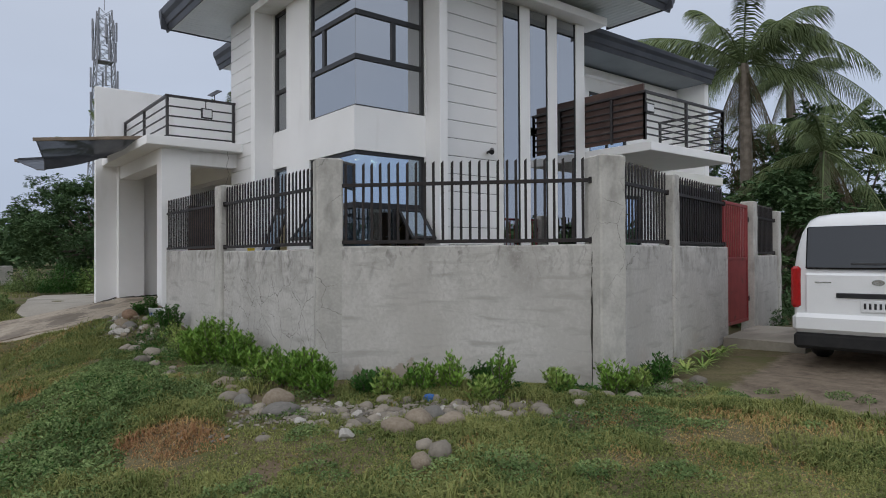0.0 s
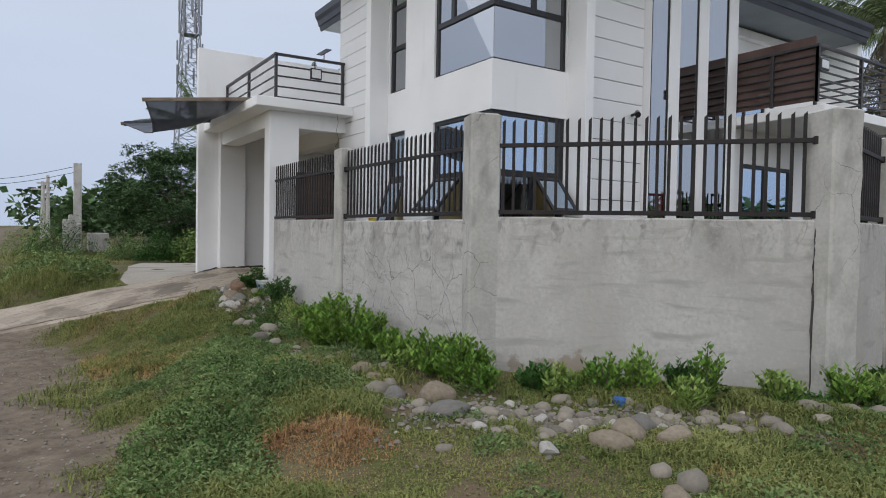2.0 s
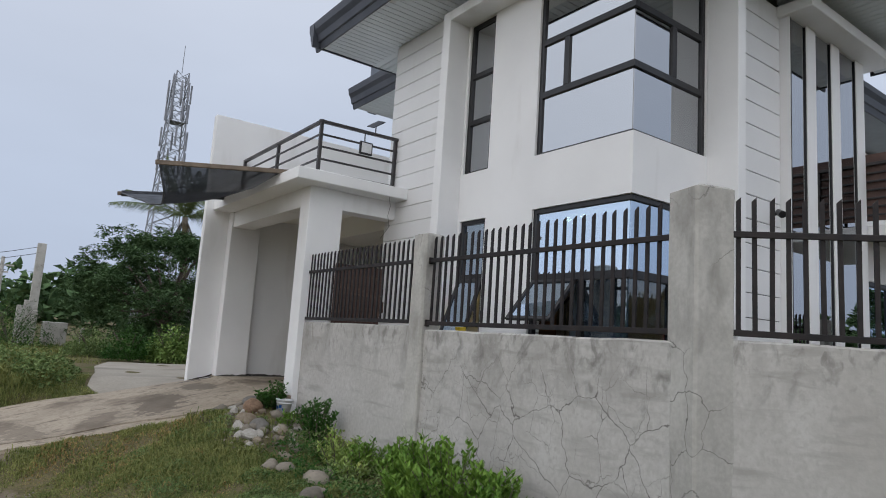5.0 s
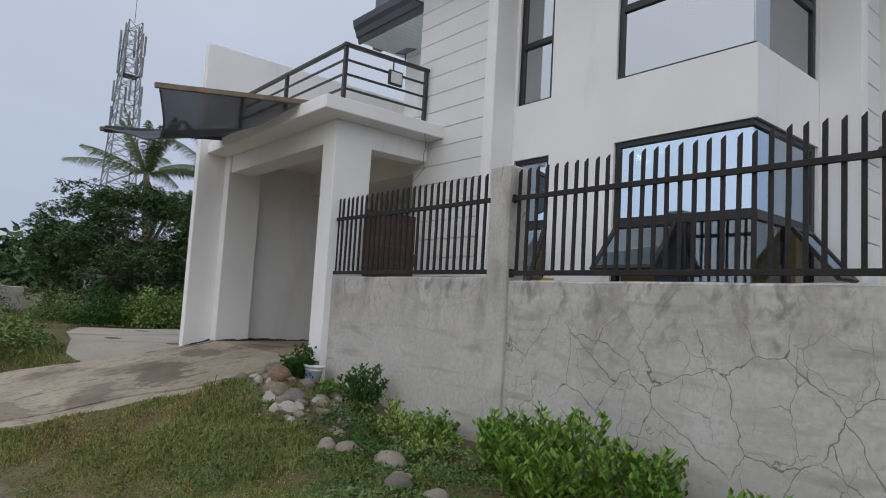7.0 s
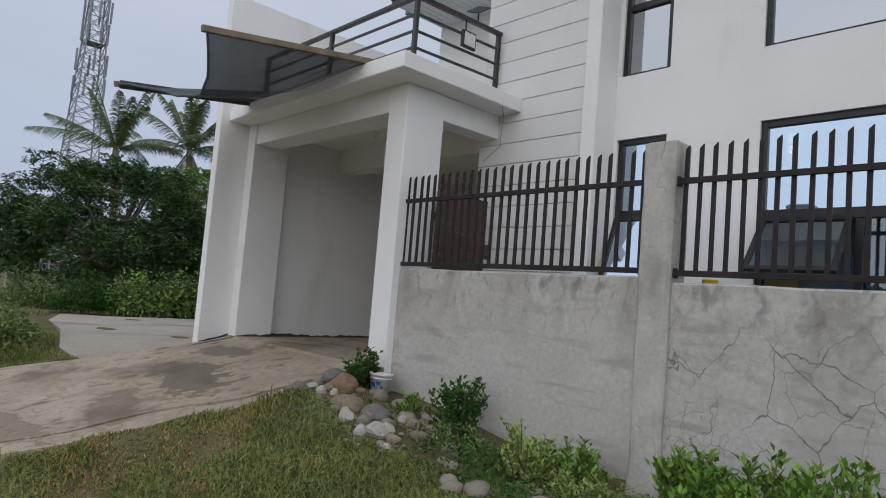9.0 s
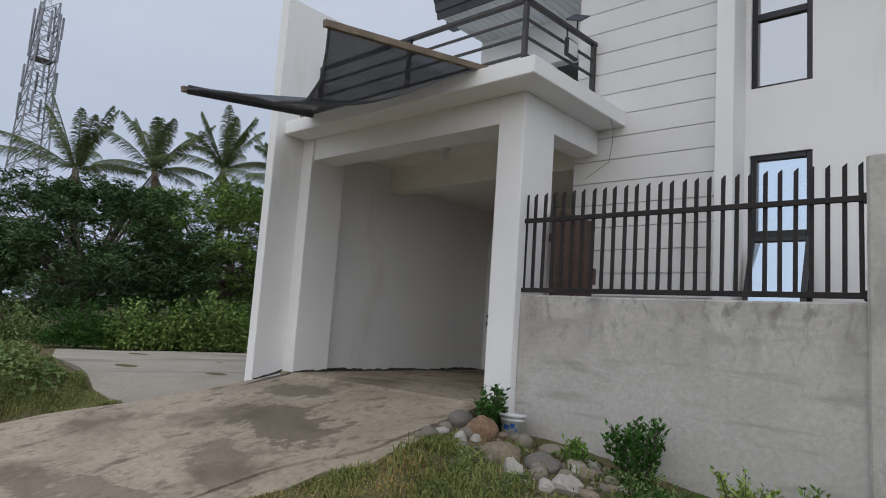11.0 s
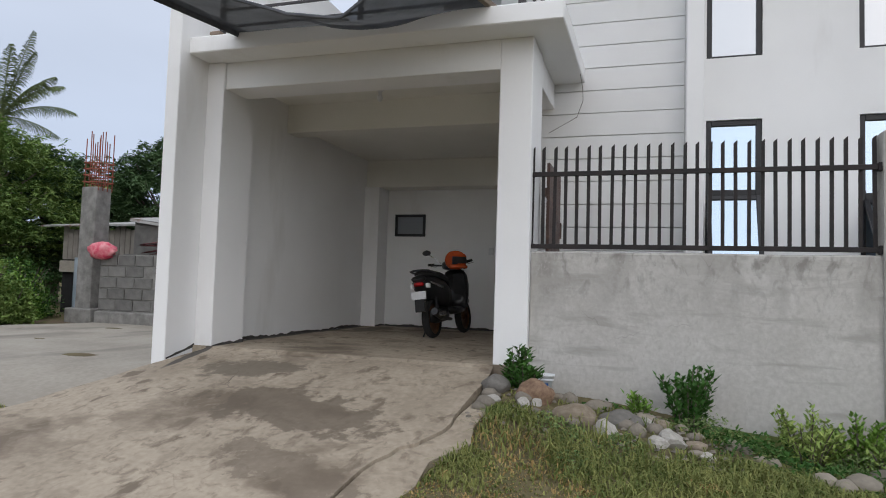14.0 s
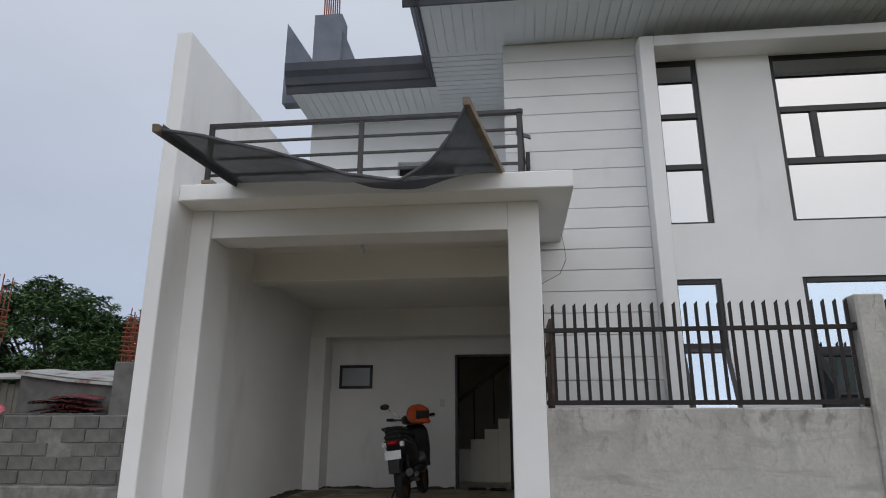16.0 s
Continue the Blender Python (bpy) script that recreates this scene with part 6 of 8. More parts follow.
wrnd = random.Random(8)
lawn_spots = []
while len(lawn_spots) < 95:
    x, y = wrnd.uniform(0.5, 3.0), wrnd.uniform(2.6, 12.4)
    if math.hypot((x - 1.58) / 0.5, (y - 5.6) / 0.7) > 1 and not (y > 9 and x < 1.0):
        r = wrnd.uniform(0.06, 0.20)
        lawn_spots.append((x, y, r * 1.3, r, wrnd.uniform(0.04, 0.10)))
for k in range(40):
    x, y = wrnd.uniform(3.0, 7.0), wrnd.uniform(2.0, 3.8)
    r = wrnd.uniform(0.06, 0.16)
    lawn_spots.append((x, y, r * 1.4, r, wrnd.uniform(0.03, 0.08)))
TALL = [(1.25, 7.05, 0.55, 0.55, 0.46), (1.65, 7.1, 0.45, 0.45, 0.44), (0.85, 6.5, 0.5, 0.5, 0.32), (1.5, 7.9, 0.4, 0.5, 0.26), (0.6, 5.8, 0.4, 0.5, 0.22)]
mound("tall_weeds", TALL, 700, 0.062, 0.026, M_LEAFD, "dark leafy weed clump standing on the bank")
mound("tall_weeds", TALL, 3000, 0.045, 0.020, M_WEED, "green leafy weed clump standing on the bank")
mound("weeds", [(2.75, 10.9, 0.35, 0.45, 0.16), (2.95, 11.05, 0.35, 0.4, 0.2), (2.6, 10.2, 0.4, 0.5, 0.15), (3.2, 10.9, 0.2, 0.5, 0.2), (2.75, 9.4, 0.4, 0.5, 0.14), (3.25, 12.0, 0.15, 0.3, 0.12)], 2000, 0.05, 0.022, M_LEAFD, "low dark weeds among the stones of the bed")
mound("weeds", lawn_spots, 11000, 0.032, 0.015, M_WEED, "scattered green weeds in the grass")
tuft_at = [(wrnd.uniform(0.4, 3.0), wrnd.uniform(2.6, 13.3)) for _ in range(165)] + [(wrnd.uniform(1.5, 7.0), wrnd.uniform(0.8, 3.9)) for _ in range(80)]
tx_, ty_ = np.array([p[0] for p in tuft_at]), np.array([p[1] for p in tuft_at])


def in_tuft(x, y):
    best = np.full(len(x), 9.0)
    for a, b in tuft_at:
        best = np.minimum(best, np.hypot(x - a, y - b))
    return (best < 0.09) & lawn_keep(x, y)


grass("grass_tufts", 130000, 0.3, 7.0, 0.7, 13.4, 0.09, 0.21, M_GRASS, "taller green grass tufts in the lawn", in_tuft)


def shrub(x, y, radius, h, material, label, stems=9, leaves=26, leaf=0.105, wide=0.036, upright=0.6, seed=0, group="shrubs along the fence wall"):
    """A clump of upright stems, each with whorls of lance-shaped leaves."""
    rnd = random.Random(seed * 31 + int(x * 100))
    z0 = float(height(x, y))
    ob = empty("shrub", (x, y, z0), label, "shrub", group)
    g, base, along = Geo(), [], []
    leaf, wide = leaf * 0.66, wide * 0.74
    for k in range(int(stems * 1.5)):
        a, r = rnd.uniform(0, 6.28), radius * math.sqrt(rnd.random()) * 0.95
        p0 = Vector((x + r * 0.35 * math.cos(a), y + r * 0.35 * math.sin(a), z0 - 0.02))
        hh = h * rnd.choice((rnd.uniform(0.45, 0.9), rnd.uniform(0.75, 1.05))) * (1 - 0.42 * (r / radius) ** 2)
        p1 = Vector((x + r * math.cos(a), y + r * math.sin(a), z0 + hh))
        pts = [p0.lerp(p1, t) + Vector((0, 0, 0.04 * math.sin(3.14 * t))) for t in (0, 0.35, 0.7, 1.0)]
        g.tube(pts, [0.007, 0.006, 0.005, 0.003], 5)
        for j in range(int(leaves * 1.9)):
            t = 0.10 + 0.90 * (j / (leaves * 1.9)) ** 0.75
            q = p0.lerp(p1, t) + Vector((rnd.gauss(0, 0.022), rnd.gauss(0, 0.022), rnd.gauss(0, 0.012)))
            b = j * 2.4 + k + rnd.uniform(-0.5, 0.5)
            base.append(q)
            along.append((math.cos(b), math.sin(b), upright * rnd.uniform(0.4, 1.6) + 0.5 * t))
    part("branch", g, M_BARK, ob)
    base, along = np.array(base), np.array(along)
    n = len(base)
    v, f = leaf_mesh("leaves", base, along, rng.uniform(0.7, 1.15, n) * leaf, rng.uniform(0.8, 1.2, n) * wide, 0.2)
    link_arrays("foliage", v, f, material, ob)
    return ob


GREEN, VARIE, DARK = "bright green leafy shrub at the foot of the fence wall", "yellow-green variegated shrub at the foot of the fence wall", "dark green upright shrub at the foot of the fence wall"
shrub(3.27, 12.80, 0.20, 0.42, M_LEAFD, "small dark green shrub beside the carport column", 9, 22, 0.10, 0.045, 0.2, 1)
shrub(3.04, 12.70, 0.13, 0.26, M_LEAFD, "low dark green shrub beside the carport column", 7, 16, 0.10, 0.045, 0.3, 2)
shrub(3.22, 11.42, 0.28, 0.55, M_LEAFD, DARK, 12, 26, 0.10, 0.040, 0.5, 3)
shrub(3.05, 11.78, 0.16, 0.22, M_LEAF, GREEN, 6, 14, 0.09, 0.032, 0.5, 4)
shrub(3.12, 10.62, 0.30, 0.46, M_LEAFY, VARIE, 16, 26, 0.085, 0.030, 0.4, 5)
shrub(3.22, 10.26, 0.26, 0.46, M_LEAF, GREEN, 13, 26, 0.09, 0.034, 0.5, 6)
shrub(3.0, 10.12, 0.20, 0.26, M_LEAFY, VARIE, 9, 18, 0.08, 0.030, 0.4, 7)
for k, (x, y, r, h) in enumerate(((3.10, 9.35, 0.30, 0.50), (3.05, 8.95, 0.36, 0.62), (3.02, 8.50, 0.36, 0.64), (3.08, 8.10, 0.30, 0.52), (2.85, 8.75, 0.26, 0.40))):
    shrub(x, y, r, h, M_LEAF, GREEN, 19, 28, 0.115, 0.040, 0.6, 10 + k)
shrub(3.14, 7.42, 0.30, 0.42, M_LEAF, GREEN, 15, 26, 0.11, 0.036, 0.7, 20)
shrub(3.02, 7.12, 0.22, 0.26, M_LEAFY, VARIE, 9, 18, 0.09, 0.034, 0.5, 21)
shrub(3.16, 6.72, 0.26, 0.46, M_LEAF, GREEN, 14, 26, 0.115, 0.038, 0.7, 22)
shrub(3.20, 6.32, 0.30, 0.46, M_LEAF, GREEN, 18, 26, 0.12, 0.040, 0.7, 23)
shrub(3.18, 6.02, 0.22, 0.28, M_LEAF, GREEN, 10, 20, 0.11, 0.036, 0.6, 24)
for k, (x, y, r, h, m_, l_) in enumerate(((3.62, 5.78, 0.14, 0.24, M_LEAFD, DARK), (3.72, 5.55, 0.14, 0.20, M_LEAFY, VARIE), (3.98, 5.32, 0.15, 0.27, M_LEAF, GREEN), (4.18, 5.08, 0.16, 0.30, M_LEAF, GREEN), (4.38, 4.82, 0.15, 0.24, M_LEAFD, DARK), (4.46, 4.66, 0.17, 0.36, M_LEAF, GREEN), (4.22, 4.62, 0.14, 0.20, M_LEAFY, VARIE), (4.95, 4.32, 0.15, 0.22, M_LEAFY, VARIE), (5.42, 4.02, 0.17, 0.28, M_LEAF, GREEN), (5.75, 3.95, 0.14, 0.22, M_LEAFY, VARIE), (6.25, 4.02, 0.18, 0.24, M_LEAFD, DARK))):
    shrub(x, y, r * 1.25, h * 1.3, m_, l_, 12, 18, 0.10, 0.036, 0.7, 40 + k)
mound("weeds", [(3.75, 5.75, 0.3, 0.25, 0.16), (4.1, 5.35, 0.3, 0.25, 0.15), (4.6, 4.75, 0.35, 0.25, 0.17), (5.1, 4.25, 0.35, 0.25, 0.14), (5.6, 4.05, 0.3, 0.2, 0.14), (6.0, 3.95, 0.4, 0.2, 0.16), (6.9, 4.1, 0.5, 0.2, 0.2)], 2200, 0.06, 0.028, M_LEAFD, "low dark leafy weeds at the foot of the fence wall")


def spray(x, y, r, label, seed):
    """A rosette of long arching strap leaves."""
    rnd = random.Random(seed)
    z0 = float(height(x, y))
    g = Geo()
    for k in range(26):
        a = rnd.uniform(0, 6.28)
        L = r * rnd.uniform(0.7, 1.2)
        d = Vector((math.cos(a), math.sin(a), 0))
        s = Vector((-math.sin(a), math.cos(a), 0)) * 0.012
        rise = rnd.uniform(0.5, 1.3)
        pts = [Vector((x, y, z0)) + d * L * t + Vector((0, 0, L * rise * (t - 0.8 * t * t))) for t in (0, 0.35, 0.7, 1.0)]
        g.add([pts[0] - s * 0.6, pts[0] + s * 0.6, pts[1] - s, pts[1] + s, pts[2] - s * 0.8, pts[2] + s * 0.8, pts[3]], [(0, 1, 3, 2), (2, 3, 5, 4), (4, 5, 6)])
    return thing("spider_plant", g, M_LEAFY, label, "plant", "strap-leaved plants along the lane wall")


for k, (x, y) in enumerate(((6.6, 4.10), (7.15, 4.22), (7.7, 4.32), (8.2, 4.5), (8.7, 4.6))):
    spray(x, y, 0.30, "yellow-green strap-leaved plant at the foot of the wall", k)

# ---- small things by the corner ----
eye_cam = empty("security_camera", (7.62, 8.20, 3.42), "small black security camera on the wall siding", "camera")
part("mount", Geo().tube([(7.62, 8.235, 3.42), (7.62, 8.14, 3.44)], 0.022, 10), M_FRAME, eye_cam)
part("housing", Geo().tube([(7.66, 8.16, 3.46), (7.56, 8.06, 3.40)], [0.04, 0.045], 12), M_FRAME, eye_cam)

BKX, BKY = 3.30, 12.61
bz = float(height(BKX, BKY)) + 0.03
bk = empty("bucket", (BKX, BKY, bz), "white plastic bucket with a torn blue print", "bucket")
bk_at = Matrix.Translation((BKX, BKY, bz)) @ Matrix.Rotation(radians(4), 4, "Y")
part("tub", Geo().lathe([(0.001, 0.004), (0.088, 0.0), (0.108, 0.15), (0.122, 0.155), (0.122, 0.175), (0.110, 0.175), (0.101, 0.15), (0.083, 0.012), (0.001, 0.012)], 24, bk_at), M_BUCKET, bk, smooth=True)
part("rim_band", Geo().lathe([(0.104, 0.118), (0.110, 0.120), (0.111, 0.130), (0.105, 0.132)], 24, bk_at), M_BUCKET, bk, smooth=True)
for a0, a1, z0, z1 in ((3.0, 3.5, 0.045, 0.085), (3.6, 4.0, 0.06, 0.10), (4.1, 4.25, 0.03, 0.06), (2.5, 2.8, 0.07, 0.09)):
    ring = [[bk_at @ Vector(((0.0885 + 0.0002 + 0.133 * z) * math.cos(a), (0.0885 + 0.0002 + 0.133 * z) * math.sin(a), z)) for a in [a0 + (a1 - a0) * k / 5 for k in range(6)]] for z in (z0, z1)]
    part("print", Geo().add(ring[0] + ring[1], [(k, k + 1, k + 7, k + 6) for k in range(5)]), M_BLUE, bk, "torn blue print")
thing("plastic_scrap", Geo().bbox((3.80, 4.95, 0.20), (3.90, 5.06, 0.27), 0.02, Matrix.Identity(4)), M_BLUE, "crumpled blue plastic scrap among the stones", "litter")
thing("slipper", Geo().bbox((7.60, 13.5, 0.716), (7.72, 13.76, 0.75), 0.012), M_DARKIN, "worn dark rubber slipper by the door", "slipper", "slippers by the door")
thing("slipper", Geo().bbox((7.58, 13.2, 0.716), (7.70, 13.44, 0.75), 0.012), M_DARKIN, "worn dark rubber slipper by the door", "slipper", "slippers by the door")
thing("yellow_pot", Geo().lathe([(0.001, 0.0), (0.045, 0.0), (0.058, 0.16), (0.052, 0.165), (0.04, 0.01)], 16, Matrix.Translation((3.95, 9.68, 1.60))), M_YELLOW, "yellow plastic pot on the inner ledge", "pot")
part("ledge", Geo().bbox((3.82, 9.35, 0.6), (4.6, 9.95, 1.60), 0.01), M_WHITE, house)
eave_cable = Geo().tube([(4.985, 12.99, 6.42), (4.98, 12.94, 6.26), (4.985, 12.86, 6.28), (4.985, 12.78, 6.325), (4.985, 12.55, 6.335), (4.985, 12.375, 6.355), (4.985, 12.0, 6.362), (4.985, 11.68, 6.39), (4.90, 11.42, 6.42)], 0.009, 6)
thing("cable", eave_cable, M_FRAME, "loose black cable along the top of the siding", "cable")
cable = Geo().tube([(4.6, 12.47, 3.72), (4.62, 12.44, 3.55), (4.58, 12.43, 3.40), (4.66, 12.5, 3.25), (4.70, 12.8, 3.1)], 0.0035, 5)
thing("cable", cable, M_MORTAR, "thin grey cable hanging from the balcony slab", "cable")
wood = empty("timber_offcuts", (3.3, 16.05, 3.87), "two raw timber offcuts on the balcony edge", "timber")
part("offcut", Geo().bbox((3.25, 15.95, 3.875), (3.55, 16.02, 3.92), 0.004), M_WOOD, wood)
part("offcut", Geo().bbox((3.22, 15.98, 3.92), (3.50, 16.10, 3.955), 0.004), M_WOOD, wood)


# ---- scooter ----
def tyre(r, w, m, n=28):
    return Geo().lathe([(r - w * 0.9, -w * 0.8), (r - w * 0.35, -w), (r, -w * 0.55), (r + 0.006, 0), (r, w * 0.55), (r - w * 0.35, w), (r - w * 0.9, w * 0.8)], n, m)


def build_scooter():
    at = Matrix.Translation((5.78, 14.41, 0.728)) @ Matrix.Rotation(radians(-3), 4, "Z") @ Matrix.Rotation(radians(-7), 4, "X")
    sc = empty("scooter", at, "black motor scooter parked in the carport", "scooter")
    side = Matrix.Rotation(radians(90), 4, "X")
    for x in (0.0, 1.24):
        w = part("wheel", tyre(0.245, 0.05, Matrix.Translation((x, 0, 0.245)) @ side), M_TYRE, sc, "black rubber tyre", local=True, smooth=True)
        part("rim", Geo().lathe([(0.02, -0.045), (0.05, -0.03), (0.06, -0.012), (0.17, -0.012), (0.20, -0.03), (0.20, 0.03), (0.17, 0.012), (0.06, 0.012), (0.05, 0.03), (0.02, 0.045)], 24, Matrix.Translation((x, 0, 0.245)) @ side), M_COPPER, w, "bronze cast rim", local=True)

    def shell(name, rows, material, label=""):
        rings = []
        for x, half, z0, z1 in rows:
            zc, zh = (z0 + z1) / 2, (z1 - z0) / 2
            rings.append([(x, half * math.copysign(abs(math.cos(a)) ** 0.7, math.cos(a)), zc + zh * math.copysign(abs(math.sin(a)) ** 0.7, math.sin(a))) for a in [2 * math.pi * k / 14 for k in range(14)]])
        return part(name, Geo().loft(rings), material, sc, label, local=True, smooth=True)

    shell("tail_cowl", [(-0.36, 0.05, 0.70, 0.79), (-0.28, 0.11, 0.58, 0.82), (0.0, 0.15, 0.48, 0.80), (0.30, 0.155, 0.40, 0.76), (0.50, 0.13, 0.35, 0.68)], M_PLASTIC_BLACK)
    shell("seat", [(-0.28, 0.08, 0.78, 0.85), (-0.15, 0.13, 0.77, 0.88), (0.15, 0.145, 0.75, 0.86), (0.45, 0.12, 0.70, 0.81), (0.56, 0.08, 0.66, 0.76)], M_DARKIN)
    shell("floor_board", [(0.44, 0.15, 0.30, 0.40), (0.75, 0.17, 0.28, 0.37), (0.96, 0.15, 0.30, 0.42)], M_PLASTIC_BLACK)
    shell("leg_shield", [(0.86, 0.17, 0.30, 0.50), (0.95, 0.21, 0.34, 0.80), (1.04, 0.20, 0.42, 0.94), (1.14, 0.13, 0.56, 0.92), (1.24, 0.06, 0.66, 0.84)], M_PLASTIC_BLACK)
    shell("handlebar_cowl", [(0.84, 0.08, 0.94, 1.02), (0.92, 0.15, 0.92, 1.06), (1.02, 0.13, 0.92, 1.05), (1.10, 0.05, 0.94, 1.02)], M_PLASTIC_BLACK)
    shell("front_mudguard", [(1.02, 0.06, 0.40, 0.48), (1.20, 0.07, 0.46, 0.54), (1.42, 0.06, 0.42, 0.50)], M_PLASTIC_BLACK)
    shell("engine", [(-0.10, 0.07, 0.20, 0.34), (0.10, 0.11, 0.18, 0.40), (0.40, 0.10, 0.20, 0.40), (0.55, 0.05, 0.25, 0.35)], M_FRAME)
    part("tail_lamp", Geo().bbox((-0.372, -0.065, 0.665), (-0.30, 0.065, 0.72), 0.018), M_LENSRED, sc, "red tail lamp", local=True)
    part("number_plate", Geo().bbox((-0.385, -0.10, 0.50), (-0.375, 0.10, 0.60), 0.003), M_PLATE, sc, "white blank plate", local=True)
    part("rear_mudguard", Geo().bbox((-0.37, -0.07, 0.34), (-0.345, 0.07, 0.60), 0.008), M_PLASTIC_BLACK, sc, local=True)
    part("exhaust", Geo().tube([(0.40, -0.12, 0.22), (0.10, -0.15, 0.24), (-0.10, -0.16, 0.28), (-0.32, -0.17, 0.34)], [0.02, 0.03, 0.05, 0.045], 12), M_FRAME, sc, local=True)
    part("handlebar", Geo().tube([(0.86, 0.34, 1.02), (0.95, 0.18, 1.0), (0.97, -0.18, 1.0), (0.86, -0.34, 1.02)], 0.014, 8), M_FRAME, sc, local=True)
    for s in (1,):
        mi = part("mirror", Geo().lathe([(0.001, -0.012), (0.045, -0.012), (0.055, 0.0), (0.045, 0.012), (0.001, 0.014)], 16, Matrix.Translation((0.90, s * 0.36, 1.20)) @ Matrix.Rotation(radians(80), 4, "Y") @ Matrix.Diagonal((0.75, 1.25, 1, 1))), M_FRAME, sc, local=True, smooth=True)
        part("stem", Geo().tube([(0.94, s * 0.16, 1.03), (0.93, s * 0.26, 1.12), (0.90, s * 0.34, 1.18)], 0.007, 6), M_CHROME, mi, local=True)
    for s in (1, -1):
        part("signal", Geo().bbox((-0.34, s * 0.11 - 0.025, 0.64), (-0.28, s * 0.11 + 0.025, 0.70), 0.01), M_PLATE, sc, local=True)
    part("grab_rail", Geo().tube([(-0.10, 0.14, 0.84), (-0.30, 0.12, 0.86), (-0.37, 0.05, 0.865), (-0.37, -0.05, 0.865), (-0.30, -0.12, 0.86), (-0.10, -0.14, 0.84)], 0.013, 8), M_FRAME, sc, local=True)
    part("lamp_hood", Geo().bbox((-0.385, -0.10, 0.722), (-0.29, 0.10, 0.79), 0.03), M_PLASTIC_BLACK, sc, local=True)
    for s in (1, -1):
        part("side_trim", Geo().loft([[(-0.26, s * 0.128, 0.70), (-0.26, s * 0.133, 0.72), (-0.26, s * 0.120, 0.72)], [(0.10, s * 0.158, 0.63), (0.10, s * 0.163, 0.665), (0.10, s * 0.150, 0.665)]]), M_CHROME, sc, local=True)
        part("shock_absorber", Geo().tube([(0.02, s * 0.085, 0.30), (-0.02, s * 0.09, 0.40), (-0.05, s * 0.095, 0.56)], [0.018, 0.03, 0.02], 10), M_CHROME if s > 0 else M_FRAME, sc, local=True)
        part("brake_lever", Geo().tube([(0.92, s * 0.18, 1.005), (0.99, s * 0.26, 0.99), (0.96, s * 0.33, 1.0)], 0.006, 6), M_CHROME, sc, local=True)
        part("grip", Geo().tube([(0.885, s * 0.25, 1.015), (0.86, s * 0.34, 1.02)], 0.019, 10), M_TYRE, sc, local=True)
    part("muffler_guard", Geo().bbox((-0.26, -0.222, 0.27), (-0.02, -0.20, 0.33), 0.01), M_CHROME, sc, local=True)
    part("stand", Geo().tube([(0.15, 0.10, 0.22), (0.18, 0.22, 0.0)], 0.012, 6), M_FRAME, sc, local=True)
    part("seat_cover", Geo().bbox((0.88, -0.20, 0.36), (0.92, -0.02, 0.86), 0.01), M_DARKIN, sc, local=True)
    return at


sc_at = build_scooter()
he = empty("helmet", Matrix.Translation((6.55, 14.375, 1.775)) @ Matrix.Rotation(radians(-118), 4, "Z") @ Matrix.Diagonal((1.08, 1.08, 1.08, 1)), "orange full-face helmet hung on the scooter mirror", "helmet")
rings = []
for i in range(11):
    t = math.pi * (0.02 + 0.90 * i / 10)
    r = 0.128 * math.sin(t) ** 0.8
    rings.append([(1.18 * r * math.cos(a) + (0.02 if i > 6 and math.cos(a) > 0 else 0), r * math.sin(a), 0.125 * math.cos(t)) for a in [2 * math.pi * k / 20 for k in range(20)]])
part("shell", Geo().loft(rings), M_ORANGE, he, local=True, smooth=True)
part("visor", Geo().loft([[(0.158 * math.cos(a) * s, 0.136 * math.sin(a) * s, z) for a in [radians(-66 + 132 * k / 14) for k in range(15)]] for z, s in ((-0.062, 0.93), (-0.035, 0.995), (0.005, 1.02), (0.045, 0.95))], close=False), M_DARKIN, he, "dark visor", local=True, smooth=True)
part("brow", Geo().loft([[(0.160 * math.cos(a) * s, 0.138 * math.sin(a) * s, z) for a in [radians(-70 + 140 * k / 14) for k in range(15)]] for z, s in ((0.043, 0.965), (0.062, 0.93), (0.085, 0.80))], close=False), M_ORANGE, he, local=True, smooth=True)
part("chin_bar", Geo().tube([(0.150 * math.cos(a), 0.128 * math.sin(a), -0.085) for a in [radians(-75 + 150 * k / 12) for k in range(13)]], 0.026, 8), M_ORANGE, he, local=True, smooth=True)


